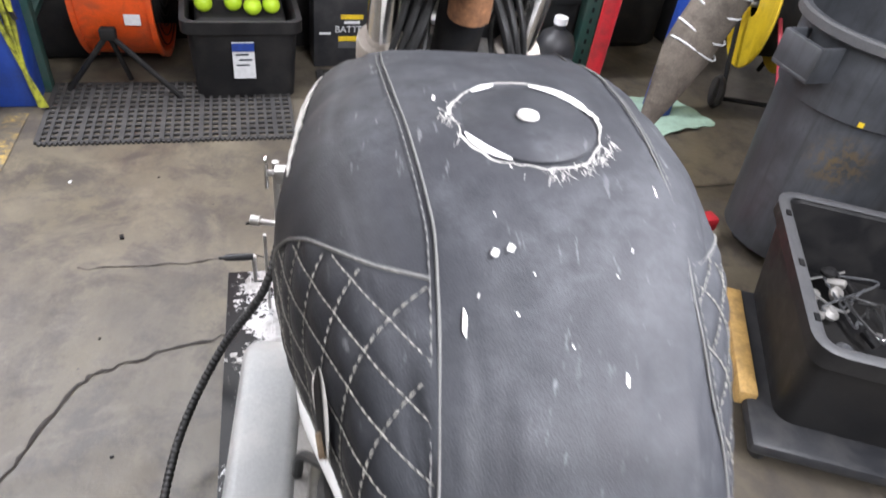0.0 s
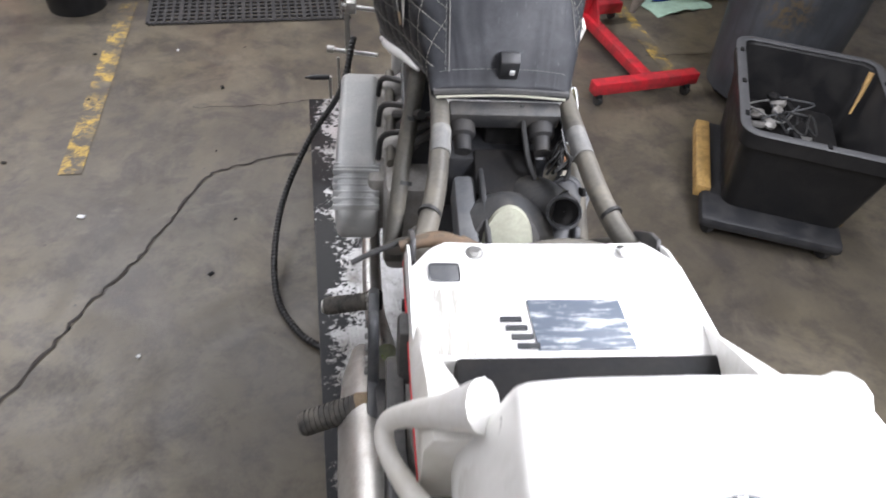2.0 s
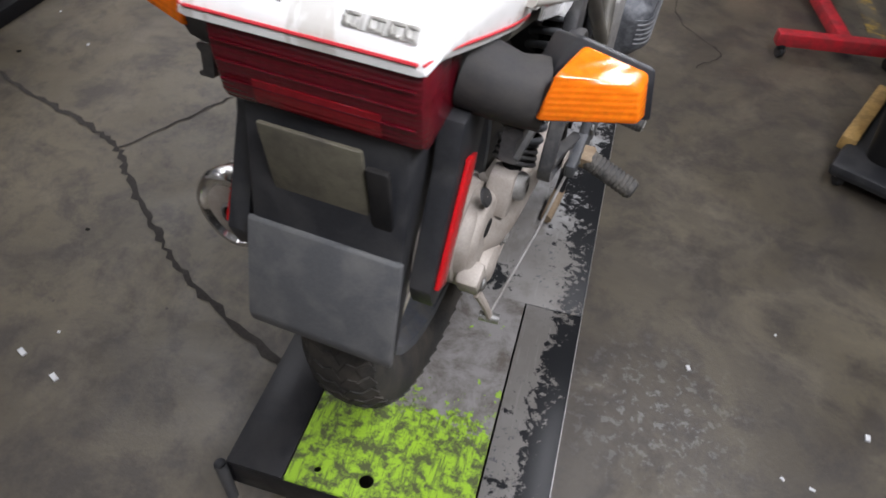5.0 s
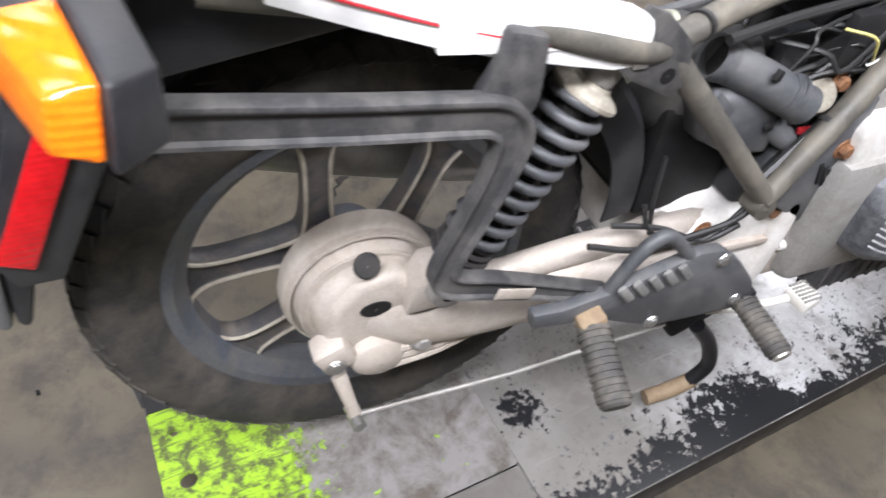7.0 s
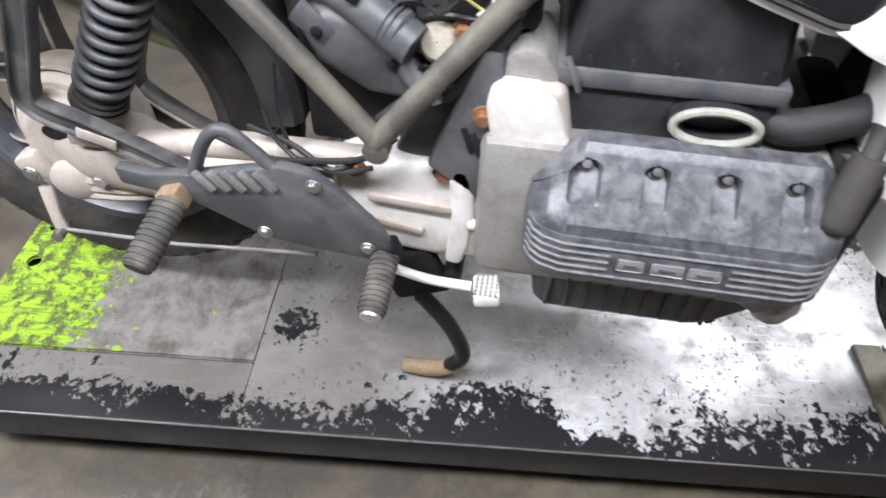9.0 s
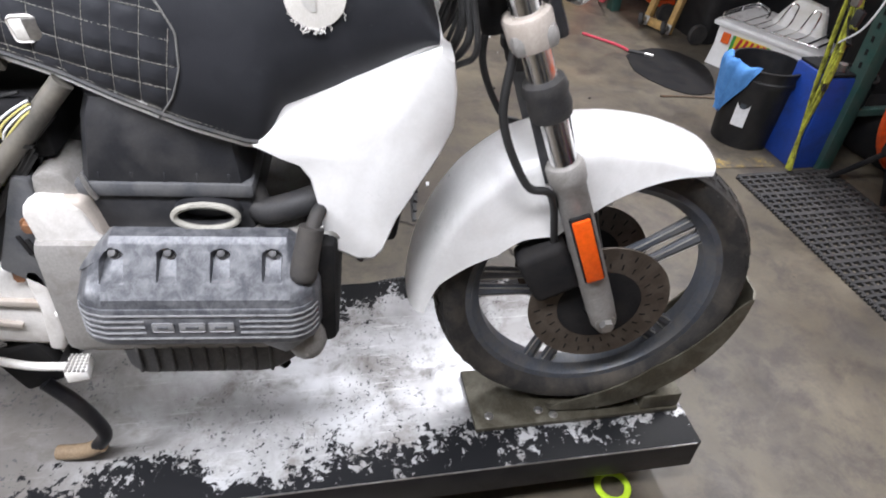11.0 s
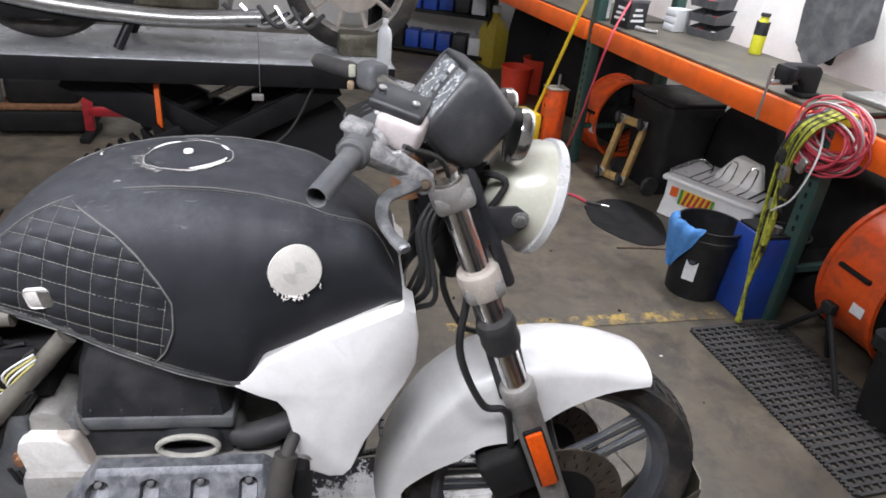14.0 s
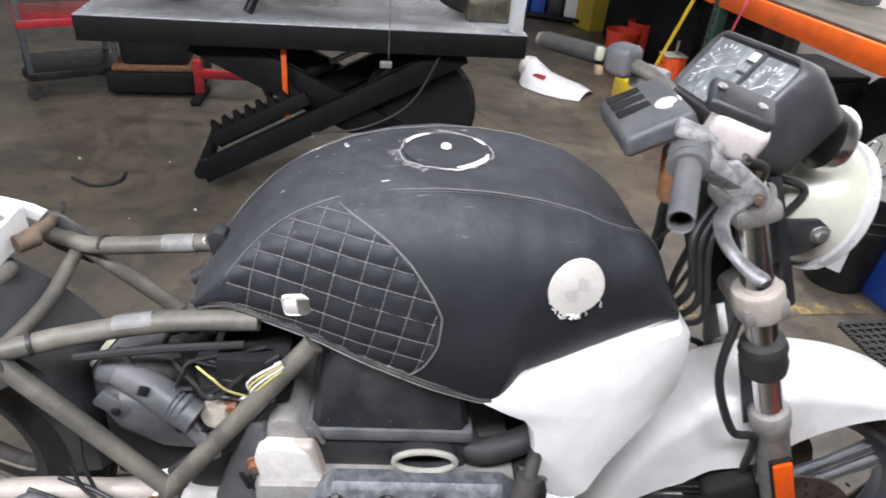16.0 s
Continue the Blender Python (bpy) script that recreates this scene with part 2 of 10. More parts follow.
def leather_mat(name):
    """Black leatherette, dusty and scuffed pale on top."""
    m, nt, b = nodes_of(name)
    pos = position(nt)
    sep = nt.nodes.new("ShaderNodeSeparateXYZ")
    link(nt, nt.nodes.new("ShaderNodeNewGeometry").outputs["Normal"], sep.inputs[0])
    grain = nt.nodes.new("ShaderNodeTexVoronoi")
    grain.inputs["Scale"].default_value = 650.0
    link(nt, pos, grain.inputs["Vector"])
    dust = ramp(nt, noise_tex(nt, pos, 42.0, 8.0, 0.74, 0.15), 0.36, 0.68)
    film = ramp(nt, noise_tex(nt, pos, 4.0, 3.0, 0.5, 0.1), 0.30, 0.70)
    streak = nt.nodes.new("ShaderNodeMapping")
    streak.inputs["Scale"].default_value, streak.inputs["Rotation"].default_value = (150.0, 26.0, 60.0), (0, 0, 0.18)
    link(nt, pos, streak.inputs["Vector"])
    scuff = calc(nt, "MULTIPLY", ramp(nt, noise_tex(nt, streak.outputs["Vector"], 1.0, 3.0, 0.6), 0.64, 0.72), ramp(nt, noise_tex(nt, pos, 9.0, 4.0, 0.6), 0.48, 0.62))
    up = ramp(nt, sep.outputs[2], 0.20, 0.95, 0.14, 1.0)
    col = mix(nt, calc(nt, "MULTIPLY", film, 0.45), (0.013, 0.014, 0.017), (0.034, 0.036, 0.042))
    powder = ramp(nt, dust, 0.0, 1.0, 0.30, 0.88)
    col = mix(nt, calc(nt, "MULTIPLY", calc(nt, "MULTIPLY", calc(nt, "MULTIPLY", powder, up), ramp(nt, noise_tex(nt, pos, 9.0, 5.0, 0.62, 0.5), 0.40, 0.56, 0.55, 1.0)), 0.95), col, (0.068, 0.071, 0.079))
    # wiped, darker patches
    wiped = ramp(nt, noise_tex(nt, pos, 6.5, 3.0, 0.45, 0.9), 0.53, 0.57, 0.0, 0.5)
    col = mix(nt, wiped, col, (0.026, 0.027, 0.032))
    col = mix(nt, calc(nt, "MULTIPLY", calc(nt, "MULTIPLY", scuff, up), 0.55), col, (0.24, 0.245, 0.25))
    # two old oily spots behind the filler
    for sx, sy in ((-0.045, 0.640), (0.022, 0.645)):
        spot = nt.nodes.new("ShaderNodeMapping")
        spot.vector_type = "TEXTURE"
        spot.inputs["Location"].default_value, spot.inputs["Scale"].default_value = (sx, sy, 1.08), (0.020, 0.036, 0.06)
        link(nt, pos, spot.inputs["Vector"])
        ln_ = nt.nodes.new("ShaderNodeVectorMath")
        ln_.operation = "LENGTH"
        link(nt, spot.outputs["Vector"], ln_.inputs[0])
        col = mix(nt, ramp(nt, ln_.outputs["Value"], 0.5, 1.15, 0.5, 0.0), col, (0.02, 0.02, 0.024))
    link(nt, col, b.inputs["Base Color"])
    link(nt, ramp(nt, film, 0.0, 1.0, 0.50, 0.68), b.inputs["Roughness"])
    b.inputs["Specular IOR Level"].default_value = 0.28
    bump(nt, b, grain.outputs["Distance"], 0.25, 0.0006)
    return m


def tail_mat(name):
    """White paint with grey rubs and brown runs at the rear edge."""
    m, nt, b = nodes_of(name)
    co = nt.nodes.new("ShaderNodeTexCoord").outputs["Object"]
    sep = nt.nodes.new("ShaderNodeSeparateXYZ")
    link(nt, co, sep.inputs[0])
    runs = nt.nodes.new("ShaderNodeMapping")
    runs.inputs["Scale"].default_value = (1.0, 0.30, 0.30)
    link(nt, co, runs.inputs["Vector"])
    drip, broad, fine = noise_tex(nt, runs.outputs["Vector"], 42.0, 4.0, 0.6, 0.2), noise_tex(nt, co, 16.0, 5.0, 0.6, 0.3), noise_tex(nt, co, 220.0, 3.0)
    col = mix(nt, calc(nt, "MULTIPLY", ramp(nt, broad, 0.48, 0.66), 0.30), (0.83, 0.825, 0.80), (0.56, 0.55, 0.49))
    low = ramp(nt, sep.outputs[2], 1.125, 1.085, 0.0, 1.0)
    col = mix(nt, calc(nt, "MULTIPLY", calc(nt, "MULTIPLY", ramp(nt, drip, 0.54, 0.60), low), 0.42), col, (0.34, 0.30, 0.23))
    rub = ramp(nt, noise_tex(nt, co, 70.0, 3.0, 0.6, 0.4), 0.70, 0.74)
    col = mix(nt, calc(nt, "MULTIPLY", rub, 0.6), col, (0.26, 0.25, 0.23))
    link(nt, col, b.inputs["Base Color"])
    link(nt, ramp(nt, broad, 0.3, 0.7, 0.34, 0.50), b.inputs["Roughness"])
    bump(nt, b, fine, 0.04, 0.0006)
    return m


def label_mat(name, paper, rubbed, scale, lo):
    """A paper label rubbed through in strokes."""
    m, nt, b = nodes_of(name)
    co = nt.nodes.new("ShaderNodeTexCoord").outputs["Object"]
    stroke = nt.nodes.new("ShaderNodeMapping")
    stroke.inputs["Scale"].default_value = scale
    link(nt, co, stroke.inputs["Vector"])
    worn = ramp(nt, noise_tex(nt, stroke.outputs["Vector"], 1.0, 6.0, 0.7, 0.15), lo, lo + 0.10)
    col = mix(nt, worn, paper, rubbed)
    link(nt, mix(nt, calc(nt, "MULTIPLY", noise_tex(nt, co, 60.0, 3.0), 0.4), col, paper), b.inputs["Base Color"])
    b.inputs["Roughness"].default_value = 0.5
    return m


STAIN = (-0.219, -0.121, 0.475)


def bin_mat(name):
    """Grey bin plastic, streaked with dried drips, with one brown stain."""
    m, nt, b = nodes_of(name)
    co = nt.nodes.new("ShaderNodeTexCoord").outputs["Object"]
    drip = nt.nodes.new("ShaderNodeMapping")
    drip.inputs["Scale"].default_value = (1.0, 1.0, 0.12)
    link(nt, co, drip.inputs["Vector"])
    runs, broad, fine = noise_tex(nt, drip.outputs["Vector"], 24.0, 7.0, 0.74, 0.5), noise_tex(nt, co, 7.0, 5.0, 0.65, 0.4), noise_tex(nt, co, 200.0, 3.0)
    col = mix(nt, ramp(nt, broad, 0.35, 0.65), (0.036, 0.039, 0.044), (0.064, 0.069, 0.078))
    col = mix(nt, calc(nt, "MULTIPLY", ramp(nt, runs, 0.48, 0.68), 0.6), col, (0.018, 0.018, 0.019))
    col = mix(nt, calc(nt, "MULTIPLY", ramp(nt, runs, 0.42, 0.30), 0.22), col, (0.11, 0.115, 0.12))
    far = nt.nodes.new("ShaderNodeVectorMath")
    far.operation = "DISTANCE"
    far.inputs[1].default_value = STAIN
    link(nt, co, far.inputs[0])
    patch_ = calc(nt, "MULTIPLY", ramp(nt, far.outputs["Value"], 0.03, 0.11, 1.0, 0.0), ramp(nt, noise_tex(nt, co, 46.0, 5.0, 0.7, 0.3), 0.46, 0.58))
    col = mix(nt, calc(nt, "MULTIPLY", patch_, 0.8), col, (0.120, 0.082, 0.034))
    link(nt, col, b.inputs["Base Color"])
    link(nt, ramp(nt, broad, 0.3, 0.7, 0.40, 0.60), b.inputs["Roughness"])
    bump(nt, b, fine, 0.2, 0.0008)
    return m


M = {}
M["floor"] = concrete_mat("concrete")
M["line"] = line_mat("worn_yellow_paint")
M["deck"] = deck_mat("lift_deck")
M["deck_tail"] = deck_mat("lift_deck_lime", True)
M["leather"] = leather_mat("leatherette")
M["white"] = surf("white_paint", (0.83, 0.83, 0.82), 0.33, 0, (0.60, 0.59, 0.56), 0.35, 14, 200, 0.02, 0.03, clear=0.3)
M["white_dirty"] = surf("white_paint_dusty", (0.80, 0.79, 0.765), 0.42, 0, (0.52, 0.49, 0.40), 0.6, 11, 120, 0.04, 0.05)
M["tail"] = tail_mat("white_cowl_paint")
M["cream"] = surf("cream_shell", (0.52, 0.52, 0.43), 0.35, 0, (0.42, 0.40, 0.33), 0.4, 22, 150, 0.05, 0.05, clear=0.3)
M["plastic"] = surf("black_plastic", (0.016, 0.017, 0.020), 0.48, 0, (0.070, 0.067, 0.064), 0.4, 14, 260, 0.2, 0.2)
M["plastic_grey"] = surf("grey_plastic", (0.062, 0.065, 0.071), 0.5, 0, (0.16, 0.157, 0.152), 0.5, 16, 260, 0.15, 0.2)
M["plastic_dusty"] = surf("dusty_plastic", (0.032, 0.033, 0.035), 0.6, 0, (0.125, 0.114, 0.099), 0.5, 18, 220, 0.2, 0.2)
M["plastic_cluster"] = surf("dusty_black_housing", (0.036, 0.037, 0.041), 0.45, 0, (0.095, 0.094, 0.092), 0.5, 18, 300, 0.15, 0.15)
M["cover"] = surf("engine_cover_paint", (0.078, 0.082, 0.092), 0.44, 0.25, (0.25, 0.255, 0.265), 0.6, 48, 420, 0.22, 0.25)
M["tube"] = surf("dusty_frame_paint", (0.085, 0.080, 0.069), 0.55, 0.1, (0.205, 0.184, 0.146), 0.7, 14, 220, 0.15, 0.1)
M["tube_grey"] = surf("grey_tape", (0.14, 0.14, 0.137), 0.6, 0, (0.32, 0.31, 0.28), 0.5, 40, 220, 0.1, 0.1)
M["black"] = surf("black_paint", (0.009, 0.009, 0.011), 0.40, 0.0, (0.040, 0.037, 0.034), 0.35, 14, 220, 0.2, 0.12, spec=0.35)
M["dark"] = surf("sooty_black", (0.009, 0.009, 0.010), 0.75, 0, (0.032, 0.029, 0.025), 0.5, 14, 180, 0.2, 0.15, spec=0.22)
M["soot"] = surf("matt_black_steel", (0.0055, 0.0055, 0.0065), 0.6, 0, (0.016, 0.015, 0.014), 0.4, 14, 180, 0.2, 0.1, spec=0.2)
M["rubber"] = surf("rubber", (0.018, 0.018, 0.019), 0.70, 0, (0.075, 0.066, 0.056), 0.6, 12, 300, 0.25, 0.2)
M["tyre"] = surf("tyre_rubber", (0.026, 0.025, 0.024), 0.75, 0, (0.105, 0.090, 0.072), 0.6, 14, 240, 0.25, 0.25, spec=0.3)
M["peg"] = surf("dusty_peg_rubber", (0.045, 0.043, 0.040), 0.75, 0, (0.17, 0.152, 0.128), 0.7, 30, 300, 0.2, 0.2)
M["rim"] = surf("blue_grey_rim", (0.085, 0.094, 0.110), 0.4, 0.35, (0.17, 0.155, 0.13), 0.55, 22, 240, 0.15, 0.08)
M["spoke"] = surf("grimy_spoke_paint", (0.052, 0.052, 0.056), 0.45, 0.2, (0.15, 0.125, 0.10), 0.7, 26, 240, 0.2, 0.12)
M["edge"] = surf("oxidised_machined_edge", (0.42, 0.385, 0.32), 0.5, 0.3, (0.22, 0.19, 0.15), 0.7, 40, 300, 0.15, 0.12)
M["bright"] = surf("machined_aluminium", (0.66, 0.65, 0.62), 0.33, 0.9, (0.25, 0.23, 0.2), 0.5, 30, 300, 0.1, 0.1)
M["alu"] = surf("cast_aluminium", (0.43, 0.385, 0.34), 0.62, 0.15, (0.28, 0.235, 0.19), 0.65, 13, 300, 0.09, 0.2, 0.0008)
M["alu_pale"] = surf("pale_casting", (0.76, 0.74, 0.71), 0.55, 0.2, (0.45, 0.42, 0.37), 0.5, 22, 260, 0.06, 0.2)
M["alu_grey"] = surf("dull_casting", (0.30, 0.29, 0.275), 0.55, 0.3, (0.15, 0.135, 0.115), 0.6, 18, 260, 0.12, 0.25)
M["chrome"] = surf("chrome", (0.80, 0.80, 0.80), 0.16, 1.0, (0.4, 0.37, 0.33), 0.35, 30, 300, 0.04, 0.0)
M["steel"] = surf("dull_steel", (0.48, 0.48, 0.47), 0.35, 0.9, (0.2, 0.17, 0.14), 0.45, 26, 240, 0.1, 0.08)
M["rust"] = surf("rusty_iron", (0.26, 0.12, 0.055), 0.75, 0.2, (0.09, 0.045, 0.025), 0.8, 40, 260, 0.25, 0.3)
M["brake_disc"] = surf("rust_filmed_steel", (0.085, 0.068, 0.053), 0.5, 0.5, (0.19, 0.16, 0.13), 0.5, 30, 300, 0.15, 0.1)
M["brown_tip"] = surf("worn_tan_rubber", (0.27, 0.20, 0.125), 0.65, 0, (0.16, 0.10, 0.06), 0.6, 30, 240, 0.15, 0.2)
M["orange_lens"] = lens_mat("orange_lens", (0.92, 0.20, 0.006))
M["reflector_lens"] = lens_mat("reflector_lens", (0.85, 0.115, 0.008))
M["red_lens"] = lens_mat("red_lens", (0.62, 0.010, 0.014))
M["tail_lens"] = lens_mat("dark_red_lens", (0.115, 0.006, 0.012))
M["stop_lens"] = lens_mat("stop_lens_red", (0.20, 0.007, 0.012))
M["red_line"] = surf("red_pinstripe", (0.55, 0.03, 0.04), 0.4, 0, None, 0, 9, 160, 0.05, 0)
M["thread"] = surf("cream_thread", (0.205, 0.198, 0.175), 0.8, 0, (0.25, 0.24, 0.21), 0.5, 40, 500, 0.15, 0.2)
M["seam_thread"] = surf("grey_seam_thread", (0.125, 0.124, 0.120), 0.8, 0, (0.14, 0.14, 0.13), 0.6, 40, 500, 0.15, 0.2)
M["cloth_white"] = surf("frayed_white_backing", (0.78, 0.76, 0.72), 0.85, 0, (0.5, 0.48, 0.42), 0.5, 60, 600, 0.1, 0.3)
M["badge_thread"] = surf("grey_embroidery", (0.45, 0.438, 0.41), 0.8, 0, (0.45, 0.44, 0.40), 0.5, 80, 600, 0.1, 0.3)
M["badge_cloth"] = surf("worn_badge_cloth", (0.56, 0.54, 0.50), 0.85, 0, (0.48, 0.46, 0.41), 0.6, 70, 600, 0.1, 0.3)
M["badge_dark"] = surf("badge_dark_enamel", (0.022, 0.024, 0.028), 0.4, 0, (0.06, 0.06, 0.06), 0.4, 60, 300, 0.1, 0)
M["badge_pale"] = surf("badge_pale_enamel", (0.66, 0.66, 0.66), 0.3, 0.2, (0.5, 0.5, 0.5), 0.4, 60, 300, 0.05, 0)
M["silver"] = surf("silver_letter", (0.6, 0.59, 0.55), 0.3, 0.8, (0.2, 0.18, 0.15), 0.6, 120, 300, 0.1, 0)
M["plate"] = surf("bare_number_plate_holder", (0.105, 0.096, 0.068), 0.6, 0, (0.05, 0.044, 0.036), 0.7, 30, 300, 0.1, 0.1)
M["flap"] = surf("grey_mudflap", (0.075, 0.077, 0.081), 0.6, 0, (0.17, 0.165, 0.155), 0.5, 20, 300, 0.1, 0.15)
M["muffler"] = surf("brushed_muffler_steel", (0.60, 0.59, 0.57), 0.38, 0.8, (0.30, 0.27, 0.23), 0.5, 14, 260, 0.08, 0.05)
M["arm"] = surf("worn_black_casting", (0.045, 0.045, 0.047), 0.48, 0.1, (0.135, 0.128, 0.118), 0.7, 24, 260, 0.2, 0.15)
M["stripe"] = surf("rubbed_rib", (0.34, 0.345, 0.35), 0.45, 0.5, (0.14, 0.14, 0.15), 0.7, 60, 300, 0.15, 0.1)
M["hinge"] = surf("grimy_hinge", (0.11, 0.085, 0.062), 0.6, 0.3, (0.24, 0.15, 0.09), 0.6, 50, 240, 0.2, 0.2)
M["old_label"] = label_mat("peeling_label", (0.33, 0.32, 0.29), (0.70, 0.69, 0.66), (190.0, 16.0, 16.0), 0.44)
M["print_label"] = label_mat("rubbed_printed_label", (0.085, 0.105, 0.135), (0.60, 0.62, 0.63), (22.0, 150.0, 150.0), 0.52)
M["valve_cover"] = surf("dusty_valve_cover", (0.36, 0.37, 0.37), 0.5, 0.2, (0.52, 0.52, 0.50), 0.7, 12, 260, 0.08, 0.2)
M["cover_mark"] = surf("rubbed_cast_mark", (0.30, 0.305, 0.315), 0.45, 0.4, (0.5, 0.5, 0.5), 0.5, 40, 300, 0.1, 0.1)
M["perch"] = surf("chipped_grey_casting", (0.18, 0.182, 0.188), 0.45, 0.3, (0.52, 0.50, 0.475), 0.75, 60, 260, 0.12, 0.15)
M["ring"] = surf("chalky_rubber_ring", (0.34, 0.33, 0.29), 0.7, 0, (0.20, 0.19, 0.16), 0.6, 40, 260, 0.1, 0.15)
M["sump"] = surf("grimy_sump", (0.075, 0.076, 0.080), 0.5, 0.3, (0.19, 0.185, 0.18), 0.6, 30, 260, 0.15, 0.25)
M["steel_deck"] = surf("worn_steel_deck", (0.50, 0.515, 0.53), 0.30, 0.35, (0.16, 0.16, 0.16), 0.6, 5, 160, 0.12, 0.1)
M["lever"] = surf("scuffed_lever", (0.13, 0.133, 0.14), 0.38, 0.5, (0.34, 0.34, 0.34), 0.6, 50, 260, 0.12, 0.1)
M["dusty_cream"] = surf("dusty_cream_plastic", (0.34, 0.345, 0.27), 0.6, 0, (0.22, 0.21, 0.17), 0.6, 24, 200, 0.08, 0.1)
M["glass"] = surf("scratched_gauge_glass", (0.16, 0.175, 0.18), 0.22, 0, (0.42, 0.44, 0.44), 0.6, 40, 400, 0.2, 0.05)
M["reservoir"] = surf("yellowed_clear_plastic", (0.52, 0.47, 0.46), 0.35, 0, (0.30, 0.27, 0.25), 0.4, 40, 300, 0.05, 0.05)
M["olive"] = surf("worn_olive_steel", (0.078, 0.070, 0.050), 0.40, 0.5, (0.20, 0.19, 0.15), 0.6, 18, 240, 0.2, 0.15)
M["wire"] = surf("wire_loom", (0.02, 0.02, 0.02), 0.5, 0, None, 0, 9, 160, 0.2, 0.1)
M["hub_grime"] = surf("grimy_pale_alloy", (0.40, 0.37, 0.31), 0.5, 0.3, (0.17, 0.14, 0.10), 0.7, 45, 260, 0.12, 0.2)
M["wire_yellow"] = surf("yellow_wires", (0.5, 0.45, 0.16), 0.5, 0, None, 0, 9, 160, 0.2, 0.1)
M["orange"] = surf("orange_beam_paint", (0.82, 0.125, 0.010), 0.42, 0, (0.32, 0.08, 0.025), 0.35, 7, 160, 0.08, 0.1)
M["orange_drum"] = surf("orange_drum_paint", (0.76, 0.092, 0.012), 0.4, 0, (0.13, 0.05, 0.03), 0.6, 9, 160, 0.1, 0.1)
M["teal"] = surf("green_rack_paint", (0.025, 0.075, 0.062), 0.5, 0.1, (0.10, 0.10, 0.09), 0.4, 12, 160, 0.15, 0.1)
M["blue"] = surf("blue_paint", (0.012, 0.052, 0.30), 0.45, 0, (0.02, 0.03, 0.08), 0.5, 12, 160, 0.1, 0.08)
M["blue_cloth"] = surf("blue_shop_towel", (0.07, 0.23, 0.52), 0.9, 0, (0.04, 0.14, 0.36), 0.5, 30, 600, 0.1, 0.4, 0.002)
M["pink_cloth"] = surf("red_shop_rag", (0.60, 0.07, 0.10), 0.9, 0, (0.42, 0.05, 0.07), 0.5, 30, 600, 0.1, 0.4, 0.002)
M["green_cloth"] = surf("mint_rag", (0.40, 0.58, 0.46), 0.9, 0, (0.28, 0.40, 0.30), 0.6, 25, 600, 0.08, 0.4, 0.002)
M["red"] = surf("red_stand_paint", (0.52, 0.022, 0.032), 0.38, 0, (0.10, 0.03, 0.03), 0.6, 16, 160, 0.1, 0.08)
M["red_hose"] = surf("red_hose", (0.52, 0.055, 0.085), 0.4, 0, (0.3, 0.05, 0.05), 0.4, 30, 200, 0.1, 0.1)
M["yellow"] = surf("yellow_reel", (0.74, 0.52, 0.02), 0.45, 0, (0.4, 0.26, 0.03), 0.5, 14, 160, 0.08, 0.1)
M["lime_dark"] = surf("green_sticker", (0.05, 0.30, 0.05), 0.5, 0, (0.03, 0.16, 0.03), 0.4, 14, 160, 0.08, 0.1)
M["lime"] = surf("lime_plastic", (0.50, 0.74, 0.03), 0.45, 0, None, 0, 14, 160, 0.08, 0.1)
M["strap"] = surf("yellow_ratchet_strap", (0.48, 0.50, 0.05), 0.8, 0, (0.05, 0.05, 0.02), 0.95, 28, 500, 0.15, 0.3)
M["bin"] = bin_mat("streaked_bin_plastic")
M["tote"] = surf("black_tote_plastic", (0.012, 0.012, 0.013), 0.45, 0, (0.034, 0.032, 0.030), 0.5, 12, 200, 0.2, 0.12, spec=0.3)
M["tote_rim"] = surf("scuffed_tote_rim", (0.075, 0.076, 0.080), 0.5, 0, (0.09, 0.09, 0.09), 0.6, 25, 200, 0.15, 0.12)
M["wood"] = surf("worn_yellow_wood", (0.48, 0.30, 0.10), 0.6, 0, (0.16, 0.10, 0.05), 0.6, 24, 150, 0.15, 0.2)
M["mat"] = surf("rubber_mat", (0.030, 0.029, 0.029), 0.75, 0, (0.080, 0.074, 0.068), 0.5, 14, 200, 0.2, 0.3)
M["worktop"] = surf("worn_dark_worktop", (0.062, 0.056, 0.046), 0.6, 0, (0.16, 0.14, 0.10), 0.6, 9, 120, 0.25, 0.2, spec=0.3)
M["wall"] = surf("white_wall", (0.72, 0.71, 0.68), 0.7, 0, (0.45, 0.43, 0.39), 0.35, 3, 80, 0.04, 0.1)
M["ceiling"] = surf("grey_ceiling", (0.45, 0.44, 0.42), 0.8, 0, (0.35, 0.34, 0.32), 0.5, 3, 80, 0.04, 0.1)
M["label"] = surf("white_label", (0.72, 0.73, 0.74), 0.5, 0, (0.45, 0.45, 0.45), 0.4, 60, 300, 0.05, 0)
M["ink"] = surf("label_ink", (0.04, 0.05, 0.06), 0.5, 0, None, 0, 9, 160, 0.1, 0)
M["hide"] = surf("weathered_brown_hide", (0.14, 0.118, 0.095), 0.75, 0, (0.05, 0.043, 0.036), 0.7, 16, 160, 0.2, 0.4, 0.002)
M["crack"] = surf("filled_crack", (0.035, 0.030, 0.026), 0.85, 0, None, 0, 9, 160, 0.3, 0.2)
M["bucket_red"] = surf("orange_red_bucket", (0.72, 0.055, 0.022), 0.4, 0, (0.45, 0.05, 0.03), 0.4, 12, 160, 0.06, 0.05)
M["jug_lime"] = surf("yellow_spray_bottle", (0.62, 0.60, 0.03), 0.4, 0, (0.4, 0.38, 0.03), 0.4, 20, 160, 0.08, 0.05)
